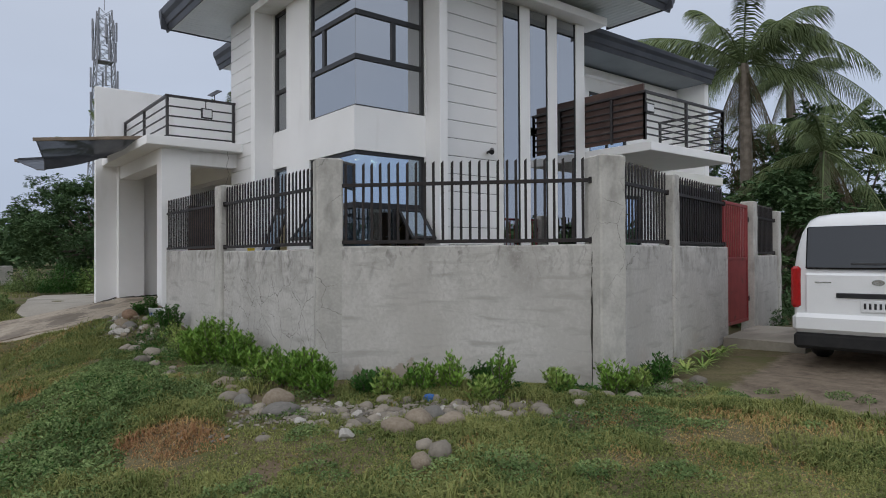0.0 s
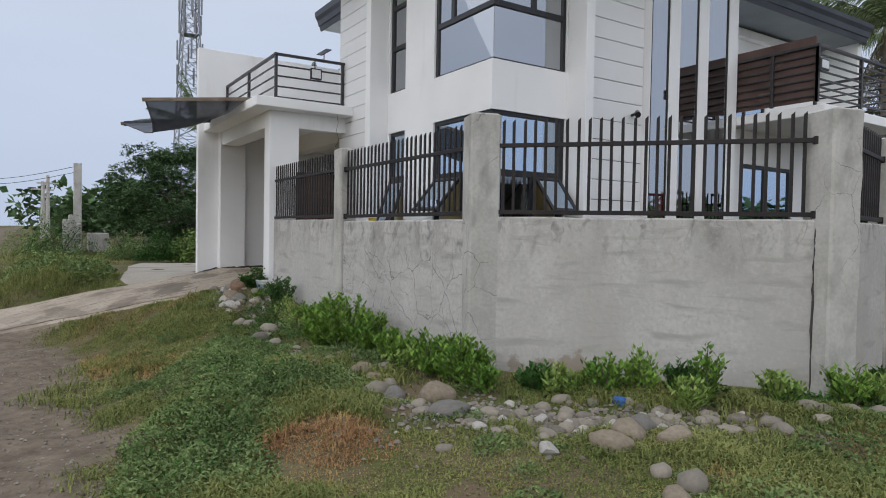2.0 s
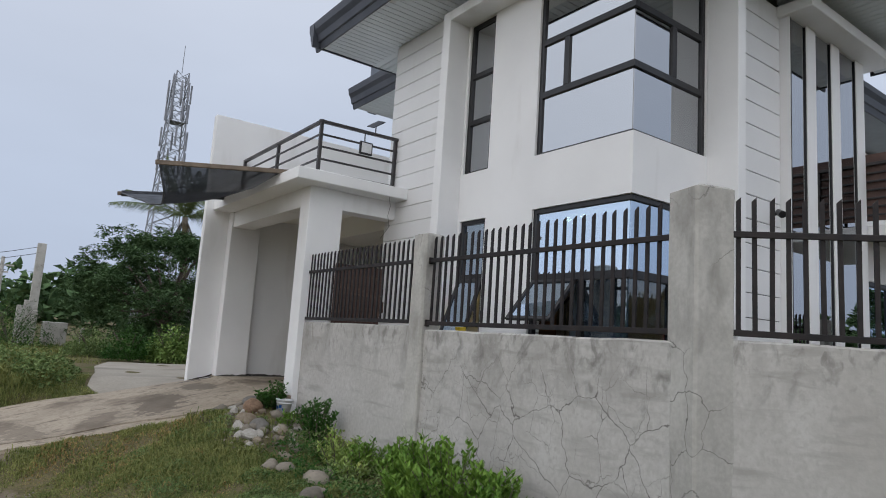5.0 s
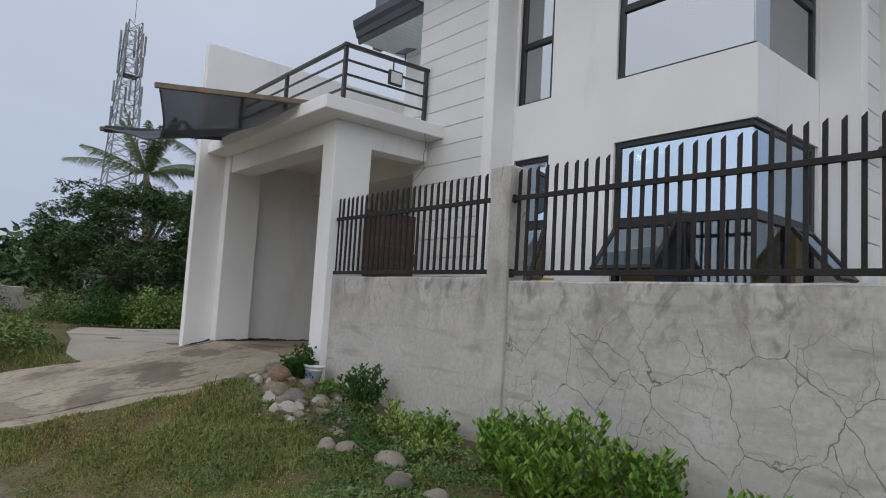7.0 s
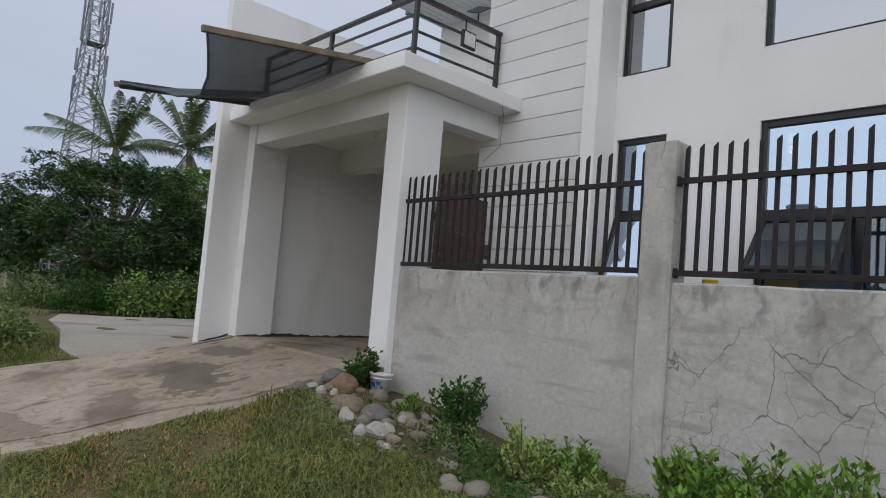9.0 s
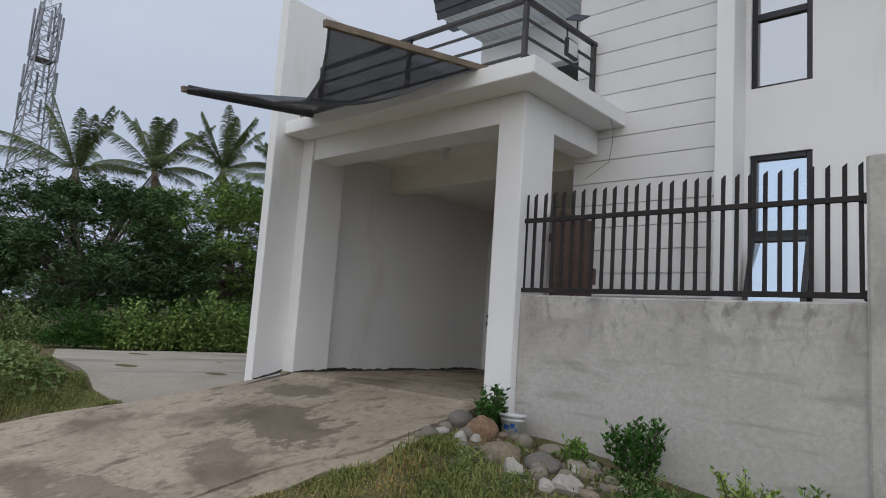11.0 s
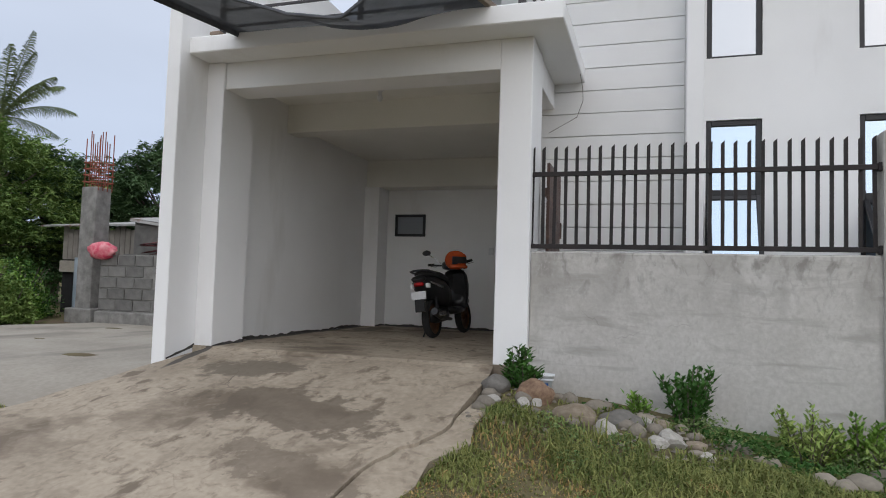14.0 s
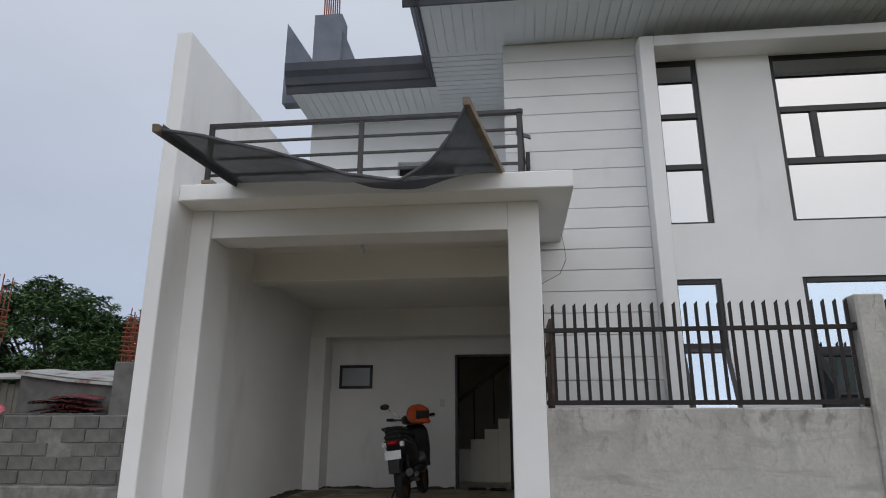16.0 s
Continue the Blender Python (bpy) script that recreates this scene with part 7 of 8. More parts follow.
# ---- van ----
def build_van():
    heading = math.degrees(math.atan2(0.215, 1.0)) - 3
    at = Matrix.Translation((8.72, 2.66, 0.235)) @ Matrix.Rotation(radians(heading), 4, "Z")
    van = empty("van", at, "white passenger van parked on the lane, rear towards the road", "van")
    # body: rings from rear to front, x ahead
    rows = [(0.0, 0.88, 0.42, 1.70, 0.60), (0.05, 0.93, 0.36, 1.84, 0.62), (0.25, 0.95, 0.32, 1.91, 0.66), (1.2, 0.96, 0.30, 1.93, 0.68), (3.0, 0.96, 0.30, 1.92, 0.68), (3.6, 0.96, 0.30, 1.86, 0.66), (4.25, 0.94, 0.32, 1.20, 0.80), (4.9, 0.90, 0.36, 1.02, 0.80), (5.1, 0.80, 0.42, 0.90, 0.80)]
    rings = []
    for x, hw, z0, z1, taper in rows:
        zb, lid = z0 + (z1 - z0) * 0.52, z1 - z0
        half = [(0.90, z0, 0), (0.985, z0 + 0.05, 0), (1.0, z0 + 0.16, 0), (1.0, zb, 0), (0.985, zb + lid * 0.12, 0.15), (0.955, zb + lid * 0.25, 0.5), (0.915, zb + lid * 0.36, 0.9), (0.86, zb + lid * 0.425, 1.2), (0.76, zb + lid * 0.46, 1.4), (0.58, zb + lid * 0.475, 1.5), (0.25, z1, 1.55)]
        ring = [(-w, z, k) for w, z, k in half] + [(w, z, k) for w, z, k in reversed(half)]
        rings.append([(x + k * (0.10 if x < 0.3 else 0), w * hw, z) for w, z, k in ring])
    part("body", Geo().loft(rings), M_VAN, van, local=True, smooth=True)
    tg = Geo().bbox((-0.035, -0.80, 0.60), (0.03, 0.80, 1.16), 0.03)
    gate_ = part("tailgate", tg, M_VAN, van, local=True)
    wm = Matrix.Translation((0.02, 0, 1.20)) @ Matrix.Rotation(radians(11), 4, "Y")
    part("rear_window", Geo().bbox((-0.04, -0.79, 0.0), (0.0, 0.79, 0.54), 0.02, wm), M_VANGLASS, gate_, "dark privacy glass", local=True)
    part("wiper", Geo().bbox((-0.055, -0.55, 0.05), (-0.04, 0.30, 0.075), 0.004, wm), M_FRAME, gate_, local=True)
    part("garnish", Geo().bbox((-0.06, -0.45, 0.86), (-0.03, 0.45, 0.92), 0.008), M_FRAME, gate_, local=True)
    part("badge", Geo().lathe([(0.001, 0.0), (0.05, 0.0), (0.05, 0.012), (0.001, 0.012)], 18, Matrix.Translation((-0.035, 0.02, 1.05)) @ Matrix.Rotation(radians(-90), 4, "Y") @ Matrix.Diagonal((0.7, 1.3, 1, 1))), M_CHROME, gate_, "plain chrome oval", local=True)
    part("name_bar", Geo().bbox((-0.042, 0.50, 1.035), (-0.034, 0.68, 1.052), 0.002), M_CHROME, gate_, local=True)
    pl = part("number_plate", Geo().bbox((-0.055, -0.20, 0.70), (-0.04, 0.20, 0.84), 0.004), M_PLATE, van, "white blank plate", local=True)
    for k in range(6):
        part("plate_bar", Geo().bbox((-0.058, 0.14 - 0.052 * k, 0.735), (-0.055, 0.165 - 0.052 * k, 0.805), 0.001), M_FRAME, pl, local=True)
    for s in (1, -1):
        part("tail_lamp", Geo().bbox((-0.03, s * 0.895 - 0.05, 0.72), (0.18, s * 0.895 + 0.06, 1.24), 0.03), M_LENSRED, van, "red tail lamp", local=True)
        for x in (0.95, 4.15):
            w = part("wheel", tyre(0.33, 0.105, Matrix.Translation((x, s * 0.80, 0.33)) @ Matrix.Rotation(radians(90), 4, "X"), 32), M_TYRE, van, local=True, smooth=True)
            part("rim", Geo().lathe([(0.02, -0.06), (0.20, -0.06), (0.22, -0.08), (0.22, 0.08), (0.20, 0.06), (0.02, 0.06)], 24, Matrix.Translation((x, s * 0.80, 0.33)) @ Matrix.Rotation(radians(90), 4, "X")), M_CHROME, w, local=True)
    part("bumper", Geo().bbox((-0.10, -0.93, 0.42), (0.10, 0.93, 0.66), 0.05), M_VAN, van, local=True)
    part("bumper_skirt", Geo().bbox((-0.08, -0.92, 0.22), (0.30, 0.92, 0.42), 0.04), M_DARKIN, van, "black lower bumper", local=True)


build_van()

# ---- trees ----
def tree(name, x, y, z0, height_, rx, ry, rz, material, label, clumps=70, per=150, leaf=0.20, wide=0.075, seed=1, trunk=0.22, low=0.25):
    rnd = random.Random(seed)
    ob = empty(name, (x, y, z0), label, "tree")
    g = Geo()
    cz = z0 + height_ - rz
    top = Vector((x + rnd.uniform(-0.3, 0.3), y, cz))
    mids = [Vector((x, y, z0 - 0.1)), Vector((x + 0.08, y, z0 + (cz - z0) * 0.4)), top]
    g.tube(mids, [trunk, trunk * 0.8, trunk * 0.45], 9)
    centres = []
    for k in range(clumps):
        u, a = rnd.uniform(-0.85, 1.0), rnd.uniform(0, 6.28)
        s = math.sqrt(max(0.0, 1 - u * u))
        r = rnd.uniform(0.62, 1.0)
        bump = 1 + 0.18 * math.sin(3 * a + seed) + 0.12 * math.sin(5 * a + 2 * u)
        c = Vector((x + rx * s * r * bump * math.cos(a), y + ry * s * r * bump * math.sin(a), cz + rz * u * r))
        c.z = max(c.z, z0 + low)
        centres.append(c)
        if k % 5 == 0:
            m1 = mids[1].lerp(c, 0.5) + Vector((0, 0, 0.3))
            g.tube([mids[1].lerp(top, rnd.random() * 0.8), m1, c], [trunk * 0.35, trunk * 0.2, 0.02], 6)
    part("trunk", g, M_BARK, ob)
    cs = np.array([tuple(c) for c in centres])
    n = clumps * per
    idx = np.repeat(np.arange(clumps), per)
    cr = np.array([rnd.uniform(0.20, 0.36) for _ in range(clumps)]) * min(rx, rz) * 0.98
    # leaves grow in rosettes at the twig tips, most of them on the upper side of a clump
    tips = n // 11 + 1
    off = unit(rng.normal(0, 1, (tips, 3))) * (rng.random(tips) ** 0.4)[:, None]
    off[:, 2] = np.where(rng.random(tips) < 0.7, np.abs(off[:, 2]), off[:, 2]) * 0.66
    off = off[np.arange(n) // 11]
    base = cs[idx] + off * cr[idx][:, None] + rng.normal(0, 0.02, (n, 3))
    a = rng.uniform(0, 6.283, n)
    d = off * 0.45 + np.stack([np.cos(a), np.sin(a), rng.normal(-0.30, 0.38, n)], -1)
    v, f = leaf_mesh("crown", base, d, rng.uniform(0.7, 1.25, n) * leaf, rng.uniform(0.8, 1.2, n) * wide, 0.2)
    link_arrays("crown", v, f, material, ob)
    return ob


tree("mango_tree", 5.3, 28.6, 0.4, 4.5, 3.6, 3.2, 2.3, M_TREE, "dense dark green mango tree beyond the apron", 150, 480, 0.15, 0.05, 1)
tree("mango_tree", 10.8, 31.0, 0.5, 5.6, 4.1, 3.4, 2.8, M_TREEL, "broad fresh green mango tree behind the hedge", 170, 480, 0.16, 0.052, 2)
tree("broadleaf_tree", 17.5, 28.3, 0.5, 5.7, 2.8, 2.4, 2.4, M_TREE, "feathery green tree behind the sheds", 130, 420, 0.19, 0.06, 3)
tree("broadleaf_tree", 15.0, 31.5, 0.5, 5.0, 2.6, 2.4, 2.6, M_TREE, "feathery green tree behind the sheds", 130, 420, 0.19, 0.06, 4)
tree("broadleaf_tree", 21.0, 27.0, 0.5, 5.3, 2.8, 2.4, 2.4, M_TREE, "feathery green tree behind the sheds", 130, 420, 0.19, 0.06, 5)
tree("broadleaf_tree", 25.5, 8.6, 0.3, 6.4, 3.4, 3.6, 3.1, M_TREE, "dark dense tree behind the lane", 110, 170, 0.28, 0.10, 6)
tree("broadleaf_tree", 24.0, 5.0, 0.3, 4.0, 3.0, 3.2, 2.2, M_TREE, "dark dense tree behind the lane", 90, 170, 0.28, 0.10, 7)
tree("broadleaf_tree", 19.5, 8.6, 0.3, 3.6, 2.0, 2.0, 2.0, M_TREE, "dark dense shrubby tree behind the gate", 80, 150, 0.22, 0.09, 8)
tree("broadleaf_tree", 27.0, 13.0, 0.3, 6.5, 3.4, 3.4, 3.2, M_TREE, "dark dense tree behind the house", 90, 150, 0.28, 0.10, 9)


def palm(x, y, ztop, z0, frond, count, label, seed, material=M_PALM, trunk=0.16, dead=3, bend=0.4, low=True, leafw=0.009):
    rnd = random.Random(seed)
    ob = empty("coconut_palm", (x, y, z0), label, "palm tree")
    top = Vector((x, y, ztop))
    base = Vector((x + bend, y + bend * 0.4, z0 - 0.1))
    pts = [base.lerp(top, t) + Vector((bend * 0.25 * math.sin(3.14 * t), 0, 0)) for t in [k / 18 for k in range(19)]]
    part("trunk", Geo().tube(pts, [trunk * (1.25 - 0.45 * k / 18) * (1 + 0.05 * (k % 2)) for k in range(19)], 10), M_PALMTRUNK, ob)
    for dry in (False, True):
        g = Geo()
        verts, faces = [], []
        for k in range(dead if dry else count):
            a = k * 2.399 + rnd.uniform(-0.3, 0.3)
            up = -0.9 - 0.3 * rnd.random() if dry else (rnd.uniform(-0.35, 1.3) if low else (rnd.uniform(0.8, 1.5) if k % 4 else rnd.uniform(0.2, 0.8)))
            sag = rnd.uniform(0.35, 0.85) if low else rnd.uniform(0.18, 0.45)
            L = frond * rnd.uniform(0.85, 1.1) * (0.75 if dry else 1)
            out = Vector((math.cos(a), math.sin(a), 0))
            spine = []
            for j in range(15):
                t = j / 14
                spine.append(top + out * L * (t * math.cos(min(up, 1.2)) + 0.0) * (1 - 0.1 * t) + Vector((0, 0, L * (math.sin(up) * t - (sag if not dry else 0.25) * t * t))))
            g.tube(spine, [0.030 * (1 - 0.85 * j / 14) + 0.004 for j in range(15)], 4, caps=False)
            for j in range(4, 80):
                t = j / 80
                f = t * 14
                p = spine[int(f)].lerp(spine[min(int(f) + 1, 14)], f % 1)
                d = (spine[min(int(f) + 1, 14)] - spine[max(int(f) - 0, 0)]).normalized() if int(f) < 14 else (spine[14] - spine[13]).normalized()
                side = d.cross(Vector((0, 0, 1)))
                if side.length < 0.05:
                    side = Vector((-math.sin(a), math.cos(a), 0))
                side.normalize()
                ll = frond * (0.21 if low else 0.18) * (math.sin(math.pi * min(1, 0.12 + 0.86 * t)) ** 0.6)
                for s in (1, -1):
                    q = p + side * s * ll * (0.50 if low else 0.55) + d * ll * 0.55 + Vector((0, 0, -ll * ((0.55 if low else 0.38) + 0.45 * rnd.random())))
                    m = p.lerp(q, 0.5) + Vector((0, 0, ll * 0.10))
                    wv = d * leafw * (frond / 3)
                    i = len(verts)
                    verts += [p - wv, p + wv, m + wv * 1.2, m - wv * 1.2, q]
                    faces += [(i, i + 1, i + 2, i + 3), (i + 3, i + 2, i + 4)]
        g.add(verts, faces)
        me = bpy.data.meshes.new("fronds")
        me.from_pydata([tuple(p) for p in g.v], [], g.f)
        me.materials.append(M_PALMDRY if dry else material)
        o = new("dry_fronds" if dry else "fronds", me)
        o.parent = ob
        o.matrix_parent_inverse = ob.matrix_basis.inverted()
    return ob


palm(22.0, 10.8, 8.2, 0.3, 5.2, 20, "tall coconut palm with hanging dry fronds behind the house", 1, trunk=0.20, dead=4)
palm(21.0, 7.9, 4.7, 0.3, 3.2, 18, "shorter coconut palm with drooping fronds beside the lane", 2, trunk=0.16, dead=4)
palm(26.5, 11.2, 8.6, 0.3, 3.4, 20, "coconut palm behind the lane trees", 3)
for k, (x, y, z) in enumerate(((12.4, 41.6, 8.1), (9.0, 42.2, 7.5), (15.3, 40.2, 8.7), (18.4, 38.9, 8.2))):
    palm(x, y, z, 0.4, 4.4, 17, "coconut palm with upright fronds behind the trees", 10 + k, trunk=0.19, low=False, leafw=0.010)


def bush(x, y, rx, ry, h, material, label, n, leaf, wide, seed):
    z0 = float(height(x, y))
    ob = empty("bush", (x, y, z0), label, "bush", "bushes beyond the apron")
    m = n
    u, a = rng.uniform(0.0, 1.0, m), rng.uniform(0, 6.28, m)
    s = np.sqrt(1 - u * u) * (0.75 + 0.25 * np.sin(4 * a + seed) ** 2)
    r = rng.random(m) ** 0.4
    base = np.stack([x + rx * s * r * np.cos(a), y + ry * s * r * np.sin(a), z0 + 0.03 + h * u * r * (0.8 + 0.3 * np.sin(5 * a + seed))], -1)
    d = np.stack([rng.normal(0, 1, m), rng.normal(0, 1, m), rng.normal(0.3, 0.6, m)], -1)
    v, f = leaf_mesh("leaves", base, d, rng.uniform(0.7, 1.3, m) * leaf, rng.uniform(0.7, 1.2, m) * wide, 0.2)
    link_arrays("foliage", v, f, material, ob)
    g = Geo()
    rnd = random.Random(seed)
    for k in range(6):
        b = rnd.uniform(0, 6.28)
        g.tube([(x, y, z0 - 0.05), (x + rx * 0.3 * math.cos(b), y + ry * 0.3 * math.sin(b), z0 + h * 0.5), (x + rx * 0.6 * math.cos(b), y + ry * 0.6 * math.sin(b), z0 + h * 0.8)], [0.02, 0.014, 0.006], 5)
    part("branch", g, M_BARK, ob)
    return ob


for k, (x, y, rx, ry, h, m_) in enumerate(((3.3, 22.9, 0.8, 0.6, 0.9, M_LEAFD), (6.6, 24.0, 1.0, 0.8, 1.3, M_LEAFD), (5.0, 25.4, 1.2, 0.8, 1.0, M_LEAFD), (2.6, 24.5, 0.8, 0.8, 0.8, M_WEED), (7.0, 23.3, 0.7, 0.6, 1.1, M_LEAF), (7.8, 24.0, 0.8, 0.7, 1.3, M_LEAFD), (8.2, 25.5, 1.2, 1.0, 1.3, M_TREE), (1.0, 30.0, 1.6, 1.0, 1.6, M_LEAFD), (0.3, 34.0, 1.8, 1.5, 1.8, M_TREEL))):
    bush(x, y, rx, ry, h, m_, "leafy green bush at the edge of the lot", 4600, 0.07, 0.032, k)
for k, (x, y, rx, ry, h) in enumerate(((4.25, 22.6, 0.75, 0.5, 1.0), (5.1, 22.45, 0.75, 0.5, 1.05), (5.85, 22.5, 0.5, 0.45, 1.25), (6.45, 22.6, 0.4, 0.4, 0.8))):
    bush(x, y, rx, ry, h, M_TREEL, "bright green vine-grown bush behind the concrete apron", 2600, 0.10, 0.062, 60 + k)
for k, (x, y, h) in enumerate(((13.0, 6.3, 0.5), (14.2, 6.5, 0.9), (15.5, 6.0, 1.0), (17.0, 5.5, 1.3), (18.0, 4.0, 1.4))):
    bush(x, y, 0.9, 0.8, h, M_TREE, "dark green bush at the end of the lane", 2000, 0.10, 0.04, 30 + k)


def far_woods():
    """A band of distant trees all round, too far to count."""
    n_t = 230
    vs, fs, off = [], [], 0
    for k in range(n_t):
        a = 2 * math.pi * k / n_t + rng.normal(0, 0.008)
        r = rng.uniform(75, 120)
        x, y = 4 + r * math.cos(a), 10 + r * math.sin(a)
        if abs(x + 4.5) < 6 and y > 0:
            continue
        h, w = rng.uniform(4.0, 7.5), rng.uniform(3.5, 6.5)
        n = 260
        d = unit(rng.normal(0, 1, (n, 3)))
        base = np.array([x, y, 0.4 + h * 0.5]) + d * np.array([w, w, h * 0.55]) * (rng.random(n) ** 0.4)[:, None]
        base[:, 2] = np.maximum(base[:, 2], 0.3)
        v, f = leaf_mesh("far", base, rng.normal(0, 1, (n, 3)), rng.uniform(0.8, 1.6, n), rng.uniform(0.7, 1.2, n), 0.2)
        vs.append(v)
        fs.append(f + off)
        off += len(v)
    ob = link_arrays("far_woods", np.concatenate(vs), np.concatenate(fs), M_TREE)
    tagged(ob, "distant belt of dark green trees", "woods", kind="stuff")


far_woods()

# ---- lattice tower ----
def build_tower():
    tx, ty = 12.2, 62.3
    tw = empty("radio_tower", (tx, ty, 0.3), "tall grey lattice radio mast with panel antennas", "tower")
    ztop = 23.2

    def half(z):
        return 1.45 - 0.95 * z / ztop

    corners = [(-1, -1), (1, -1), (1, 1), (-1, 1)]
    for cx, cy in corners:
        part("leg", Geo().tube([(tx + cx * half(0), ty + cy * half(0), 0.3), (tx + cx * half(ztop), ty + cy * half(ztop), ztop)], 0.06, 6), M_TOWER, tw)
    z, k = 0.4, 0
    while z < ztop - 0.6:
        z2 = min(z + 1.15, ztop)
        for (ax, ay), (bx, by) in zip(corners, corners[1:] + corners[:1]):
            h1, h2 = half(z), half(z2)
            g = Geo()
            g.tube([(tx + ax * h1, ty + ay * h1, z), (tx + bx * h2, ty + by * h2, z2)], 0.03, 4)
            g.tube([(tx + bx * h1, ty + by * h1, z), (tx + ax * h2, ty + ay * h2, z2)], 0.03, 4)
            g.tube([(tx + ax * h1, ty + ay * h1, z), (tx + bx * h1, ty + by * h1, z)], 0.03, 4)
            part("brace", g, M_TOWER, tw)
        z, k = z2, k + 1
    part("platform", Geo().box((tx - 0.65, ty - 0.65, 18.62), (tx + 0.65, ty + 0.65, 18.68)), M_TOWER, tw)
    part("lightning_rod", Geo().tube([(tx, ty, ztop), (tx, ty, ztop + 2.6)], 0.03, 5), M_TOWER, tw)
    for zc, rr, n in ((21.4, 0.95, 9), (19.6, 0.9, 6), (17.2, 1.05, 4), (15.2, 1.1, 4)):
        for j in range(n):
            a = 2 * math.pi * j / n + zc
            px, py = tx + rr * math.cos(a), ty + rr * math.sin(a)
            an = part("antenna", Geo().bbox((px - 0.07, py - 0.07, zc - 0.85), (px + 0.07, py + 0.07, zc + 0.85), 0.02), M_TOWER, tw)
            part("arm", Geo().tube([(px, py, zc), (tx + 0.45 * math.cos(a), ty + 0.45 * math.sin(a), zc)], 0.03, 4), M_TOWER, an)


build_tower()

# ---- unfinished block wall, sheds and posts behind ----
bw = empty("block_wall", (7.3, 19.0, 0.5), "bare grey hollow-block wall, unplastered", "wall")
part("footing", Geo().bbox((7.18, 16.6, 0.4), (7.5, 21.5, 0.74), 0.02), M_MORTAR, bw, "rough mortar footing")
part("mortar", Geo().box((7.29, 16.6, 0.74), (7.41, 21.5, 1.79)), M_MORTAR, bw)
BLK = Geo().bbox((-0.075, -0.193, -0.095), (0.075, 0.193, 0.095), 0.008).mesh("block")
HBL = Geo().bbox((-0.075, -0.095, -0.095), (0.075, 0.095, 0.095), 0.008).mesh("half_block")
for me in (BLK, HBL):
    me.materials.append(M_BLOCK)
brnd = random.Random(2)
for row in range(5):
    y = 21.5 - (0.2 if row % 2 else 0.4) / 2
    first = row % 2 == 1
    z = 0.86 + 0.205 * row + 0.0
    while y > 16.7:
        me = HBL if first else BLK
        if not (row in (2, 3) and abs(y - 20.2) < 0.12):
            b = part("block", me, M_BLOCK, bw, local=True)
            b.matrix_basis = pose(7.345 - 7.3 + brnd.uniform(-0.006, 0.006), y - 19.0, z - 0.5 + 0.0, 0, 0, brnd.uniform(-1, 1))
        y -= (0.3 if first else 0.405)
        first = False
cp = empty("concrete_post", (7.42, 21.85, 0.4), "raw concrete column with rusty starter bars", "post")
part("shaft", Geo().bbox((7.26, 21.68, 0.4), (7.62, 22.04, 3.07), 0.015), M_MORTAR, cp)
part("footing", Geo().bbox((7.12, 21.52, 0.38), (7.74, 22.14, 0.78), 0.02), M_MORTAR, cp)
for k in range(12):
    a, b = (k % 4) / 3, (k // 4) / 2
    x, y = 7.28 + 0.32 * a, 21.66 + 0.34 * b
    part("rebar", Geo().tube([(x, y, 3.0), (x + 0.01 * math.sin(k), y + 0.01, 4.05 + 0.12 * math.sin(k * 2.3))], 0.010, 5), M_REBAR, cp)
for z in (3.15, 3.28, 3.40, 3.52):
    part("tie", Geo().tube([(7.26, 21.64, z), (7.62, 21.64, z + 0.02), (7.62, 22.02, z), (7.26, 22.02, z + 0.02), (7.26, 21.64, z)], 0.012, 5), M_REBAR, cp)
cq = empty("concrete_post", (7.6, 19.28, 0.4), "raw block-sided column stub with rusty starter bars behind the block wall", "post")
part("shaft", Geo().bbox((7.43, 19.10, 0.4), (7.78, 19.46, 2.63), 0.015), M_BLOCK, cq)
for k in range(12):
    a, b = (k % 4) / 3, (k // 4) / 2
    x, y = 7.48 + 0.24 * a, 19.15 + 0.24 * b
    part("rebar", Geo().tube([(x, y, 2.6), (x + 0.012 * math.sin(k), y - 0.02, 3.42 + 0.12 * math.sin(k * 2.3))], 0.010, 5), M_REBAR, cq)
for k in range(8):
    z = 2.72 + 0.075 * k
    part("tie", Geo().tube([(7.46, 19.13, z), (7.75, 19.13, z + 0.02), (7.75, 19.42, z), (7.46, 19.42, z + 0.02), (7.46, 19.13, z)], 0.010, 5), M_REBAR, cq)
bag = Geo()
rings = []
for i in range(9):
    t = math.pi * i / 8
    rings.append([(7.22 + 0.13 * math.sin(t) * math.cos(a) * (1 + 0.25 * math.sin(5 * a + i)), 21.42 + 0.30 * math.sin(t) * math.sin(a) * (1 + 0.2 * math.sin(4 * a + 2 * i)), 1.86 + 0.17 * math.cos(t)) for a in [2 * math.pi * k / 16 for k in range(16)]])
thing("plastic_bag", bag.loft(rings), M_PINK, "pink and white plastic bag lying on the block wall", "bag", smooth=True)


def corrugated(a, b, z0, z1, material, name, parent, waves=0.16):
    """An upright corrugated sheet between two plan points."""
    a, b = Vector((*a, 0)), Vector((*b, 0))
    L = (b - a).length
    d = (b - a).normalized()
    nrm = Vector((-d.y, d.x, 0))
    n = int(L / waves * 6)
    lo, hi = [], []
    for i in range(n + 1):
        s = L * i / n
        o = nrm * 0.02 * math.sin(2 * math.pi * s / waves)
        p = a + d * s + o
        lo.append((p.x, p.y, z0))
        hi.append((p.x, p.y, z1))
    g = Geo().add(lo + hi, [(i, i + 1, n + 2 + i, n + 1 + i) for i in range(n)])
    return part(name, g, material, parent)


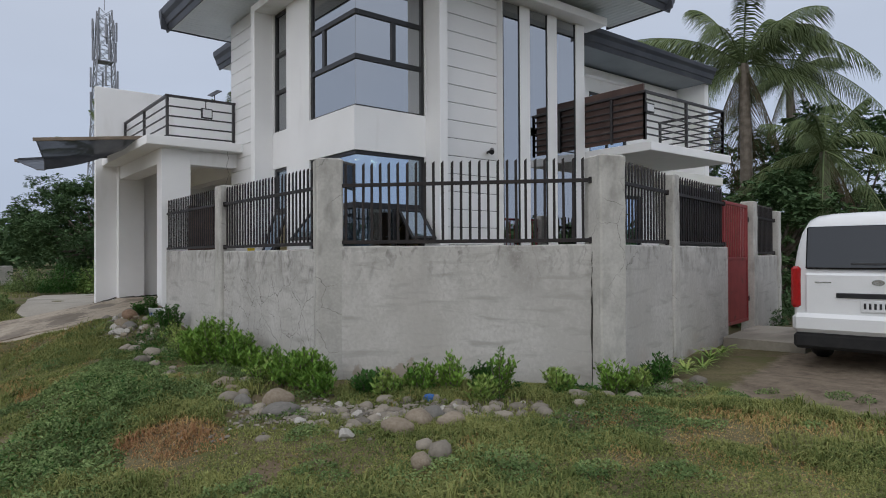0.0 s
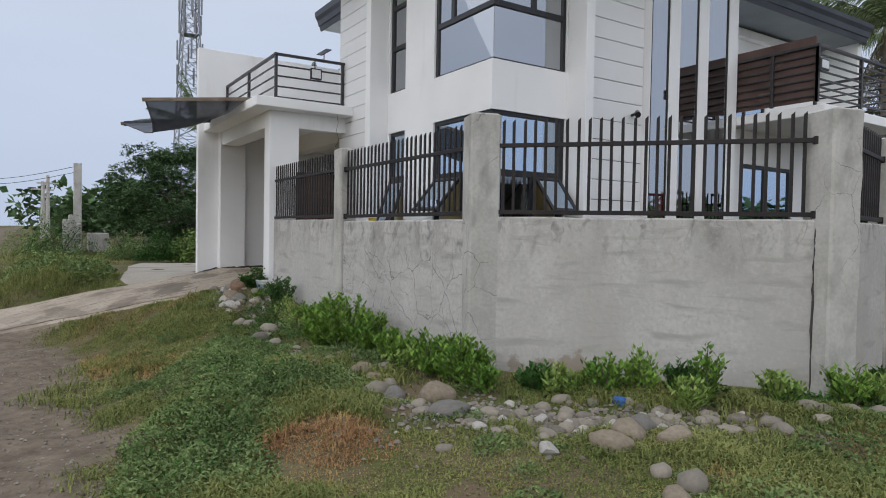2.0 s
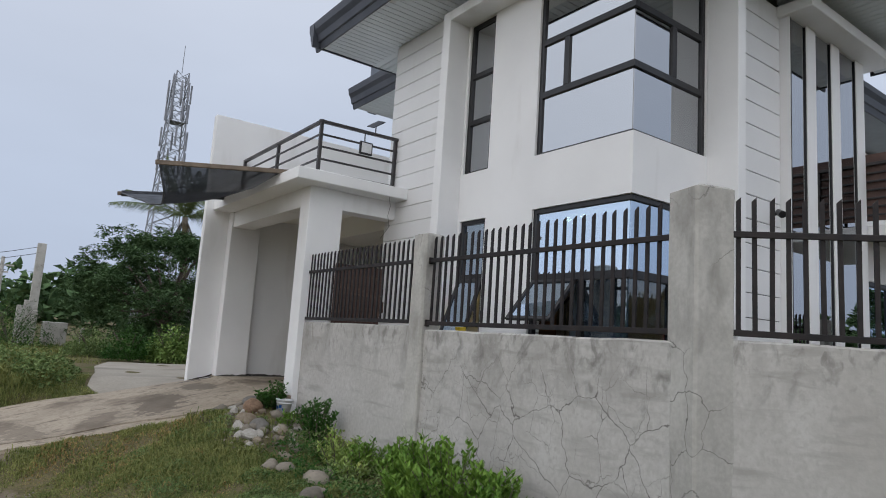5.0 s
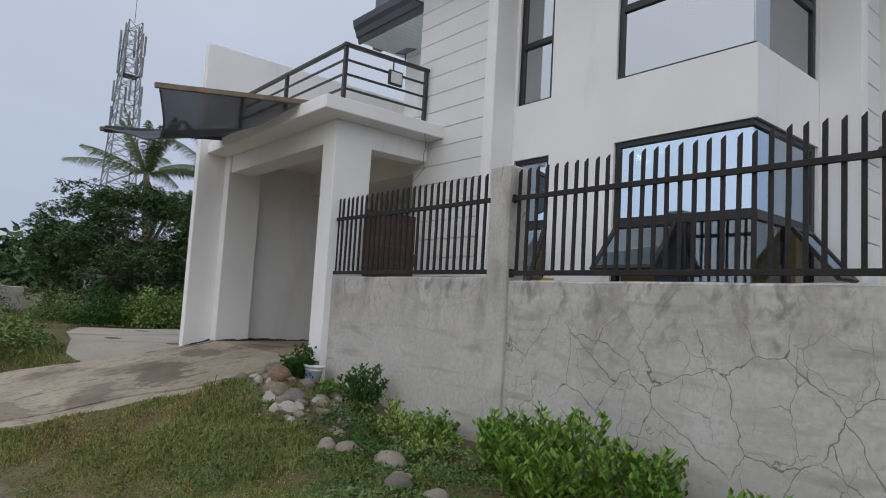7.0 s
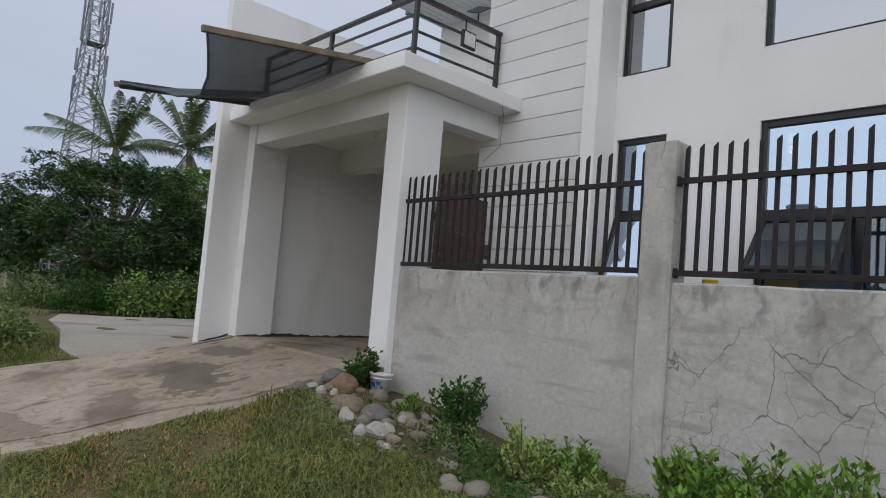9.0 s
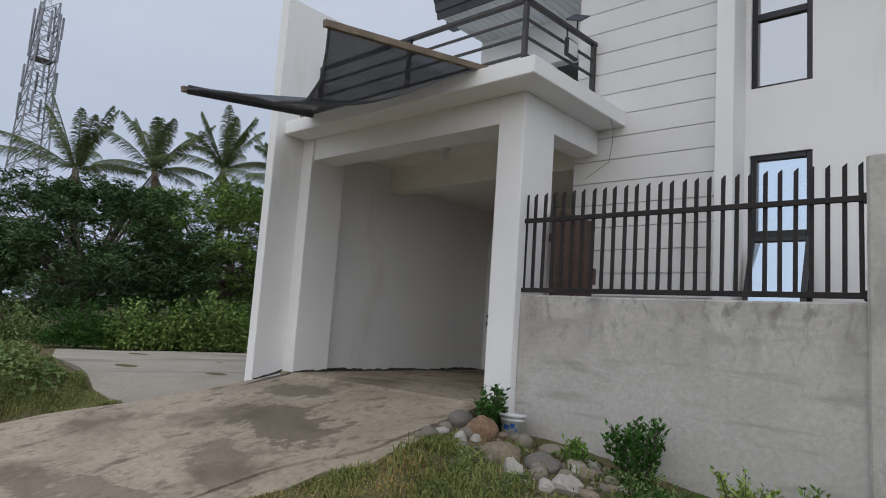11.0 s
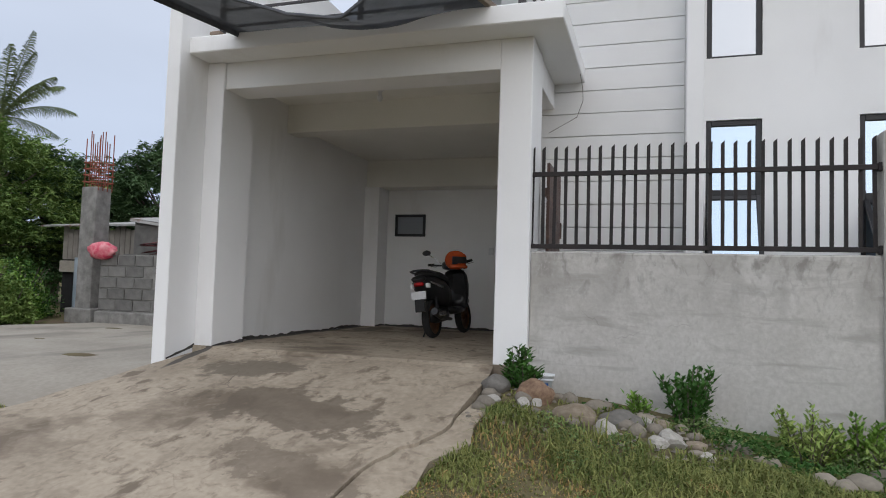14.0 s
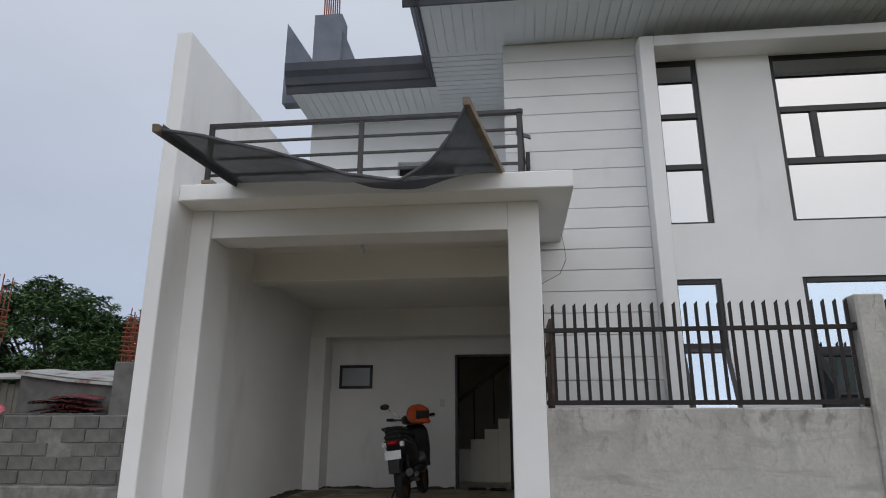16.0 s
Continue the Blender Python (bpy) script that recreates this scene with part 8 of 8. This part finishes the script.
tin = empty("tin_fence", (8.4, 23.8, 0.5), "pale blue corrugated tin sheet fence", "fence")
corrugated((8.05, 22.35), (8.15, 23.1), 0.45, 1.75, M_TINBLUE, "sheet", tin)
shed = empty("shed", (10.6, 22.0, 0.5), "weathered board shed with a rusty tin roof", "shed")
part("wall", Geo().box((9.6, 18.0, 0.5), (13.0, 25.0, 2.2)), M_DARKIN, shed)
for k in range(46):
    y = 18.0 + 7.0 * k / 46
    part("board", Geo().bbox((9.56, y, 1.75 - 0.0), (9.59, y + 0.14, 2.50 + 0.06 * math.sin(k * 1.7)), 0.004), M_TIMBERGREY, shed)
part("lintel", Geo().bbox((9.50, 18.0, 1.45), (9.56, 25.0, 1.72), 0.006), M_SLABOLD, shed)
part("roof", Geo().add([(9.3, 17.6, 2.56), (9.3, 25.4, 2.50), (13.2, 25.4, 3.0), (13.2, 17.6, 3.05), (9.3, 17.6, 2.60), (9.3, 25.4, 2.54), (13.2, 25.4, 3.04), (13.2, 17.6, 3.09)], [(0, 1, 2, 3), (4, 7, 6, 5), (0, 4, 5, 1), (1, 5, 6, 2), (2, 6, 7, 3), (3, 7, 4, 0)]), M_TIN, shed)
annex = empty("annex_wall", (8.6, 21.1, 0.5), "grey block lean-to wall with a white sheet along its sloping top", "wall")
part("blockwork", Geo().add([(x, y, z) for x in (8.6, 9.3) for y, z in ((20.0, 0.5), (22.0, 0.5), (22.0, 2.56), (20.0, 2.36))], [(0, 1, 2, 3), (7, 6, 5, 4), (0, 4, 5, 1), (1, 5, 6, 2), (2, 6, 7, 3), (3, 7, 4, 0)]), M_BLOCK, annex)
part("top_sheet", Geo().add([(x, y, z + dz) for dz in (0, 0.012) for x, y, z in ((8.52, 19.9, 2.37), (8.52, 21.0, 2.455), (8.52, 22.05, 2.60), (9.5, 22.05, 2.72), (9.5, 21.0, 2.60), (9.5, 19.9, 2.50))] + [(8.50, 19.9, 2.31), (8.50, 21.0, 2.40), (8.50, 22.05, 2.54)], [(5, 4, 3, 2, 1, 0), (6, 7, 8, 9, 10, 11), (12, 13, 1, 0), (13, 14, 2, 1), (0, 1, 7, 6), (1, 2, 8, 7)]), M_TIN, annex, "bent whitish roof sheet")
roofing = empty("roofing_sheets", (8.25, 20.9, 1.9), "crumpled dark red corrugated roof sheets piled behind the block wall", "roof sheets")
prop = random.Random(9)
for k in range(7):
    y0, L, z0 = prop.uniform(20.15, 20.75), prop.uniform(0.7, 1.0), 1.85 + 0.035 * k
    tilt, bow = prop.uniform(-0.06, 0.10), prop.uniform(0.01, 0.05)
    n = 28
    rows_ = [[(8.12 + 0.36 * j / 3 + 0.02 * math.sin(i), y0 + L * i / n, z0 + tilt * i / n + bow * math.sin(math.pi * i / n) + 0.012 * math.sin(2.2 * i) + 0.05 * j / 3 + e) for i in range(n + 1)] for e in (0.0, 0.004) for j in range(4)]
    g = Geo().add([p for r in rows_ for p in r], [((n + 1) * (j + q) + i, (n + 1) * (j + q) + i + 1, (n + 1) * (j + q + 1) + i + 1, (n + 1) * (j + q + 1) + i) for q in (0, 4) for j in range(3) for i in range(n)])
    part("sheet", g, M_REDROOF, roofing)
part("support", Geo().bbox((8.12, 20.15, 0.5), (8.5, 21.8, 1.845), 0.01), M_BLOCK, roofing, "rough block pier under the sheets")
hut = empty("hut", (8.2, 31.0, 0.5), "low hut with a patched tin roof under the trees", "hut")
part("wall", Geo().box((7.4, 30.4, 0.5), (9.2, 31.8, 1.7)), M_TIMBERGREY, hut)
part("roof", Geo().add([(6.9, 29.8, 1.6), (9.7, 29.8, 1.6), (9.7, 31.1, 2.45), (6.9, 31.1, 2.45), (9.7, 32.4, 1.6), (6.9, 32.4, 1.6)], [(0, 1, 2, 3), (3, 2, 4, 5), (0, 3, 5), (1, 4, 2)]), M_TIN, hut)

# old posts, poles and lines along the road
for x, y, h, r in ((1.92, 36.0, 4.2, 0.16), (1.25, 31.5, 1.55, 0.13), (1.5, 32.3, 1.75, 0.13), (1.75, 33.2, 1.4, 0.15), (2.5, 33.0, 1.0, 0.4), (3.0, 29.5, 0.9, 0.06)):
    thing("concrete_post", Geo().bbox((x - r, y - r, 0.2), (x + r, y + r, 0.3 + h), 0.02), M_POST, "weathered grey concrete post standing in the weeds", "post", "old posts beside the road")
for x, y, h in ((1.3, 71.0, 5.3), (1.75, 73.0, 6.0)):
    po = empty("utility_pole", (x, y, 0.3), "grey concrete utility pole beside the road", "pole", "utility poles along the road")
    part("shaft", Geo().tube([(x, y, 0.2), (x, y, h + 0.3)], [0.22, 0.14], 10), M_POST, po)
    part("crossarm", Geo().bbox((x - 0.9, y - 0.06, h - 0.5), (x + 0.9, y + 0.06, h - 0.36), 0.01), M_POST, po)
for dz, x0 in ((0.0, 1.9), (0.25, 1.85)):
    pts = [(x0 - 7 * t, 36.0 + 10 * t, 4.1 + dz - 0.5 * math.sin(3.14 * t)) for t in [k / 16 for k in range(17)]]
    thing("overhead_wire", Geo().tube(pts, 0.014, 4), M_FRAME, "thin black overhead wire from the roadside post", "wire")
chair = empty("plastic_chair", (7.2, 27.4, 0.5), "white plastic garden chair under the trees", "chair")
part("seat", Geo().bbox((6.98, 27.2, 0.92), (7.42, 27.62, 0.95), 0.01), M_BUCKET, chair)
part("backrest", Geo().bbox((6.98, 27.60, 0.95), (7.42, 27.64, 1.35), 0.01), M_BUCKET, chair)
for x, y in ((7.0, 27.22), (7.38, 27.22), (7.0, 27.6), (7.38, 27.6)):
    part("leg", Geo().bbox((x, y, 0.5), (x + 0.03, y + 0.03, 0.92), 0.004), M_BUCKET, chair)
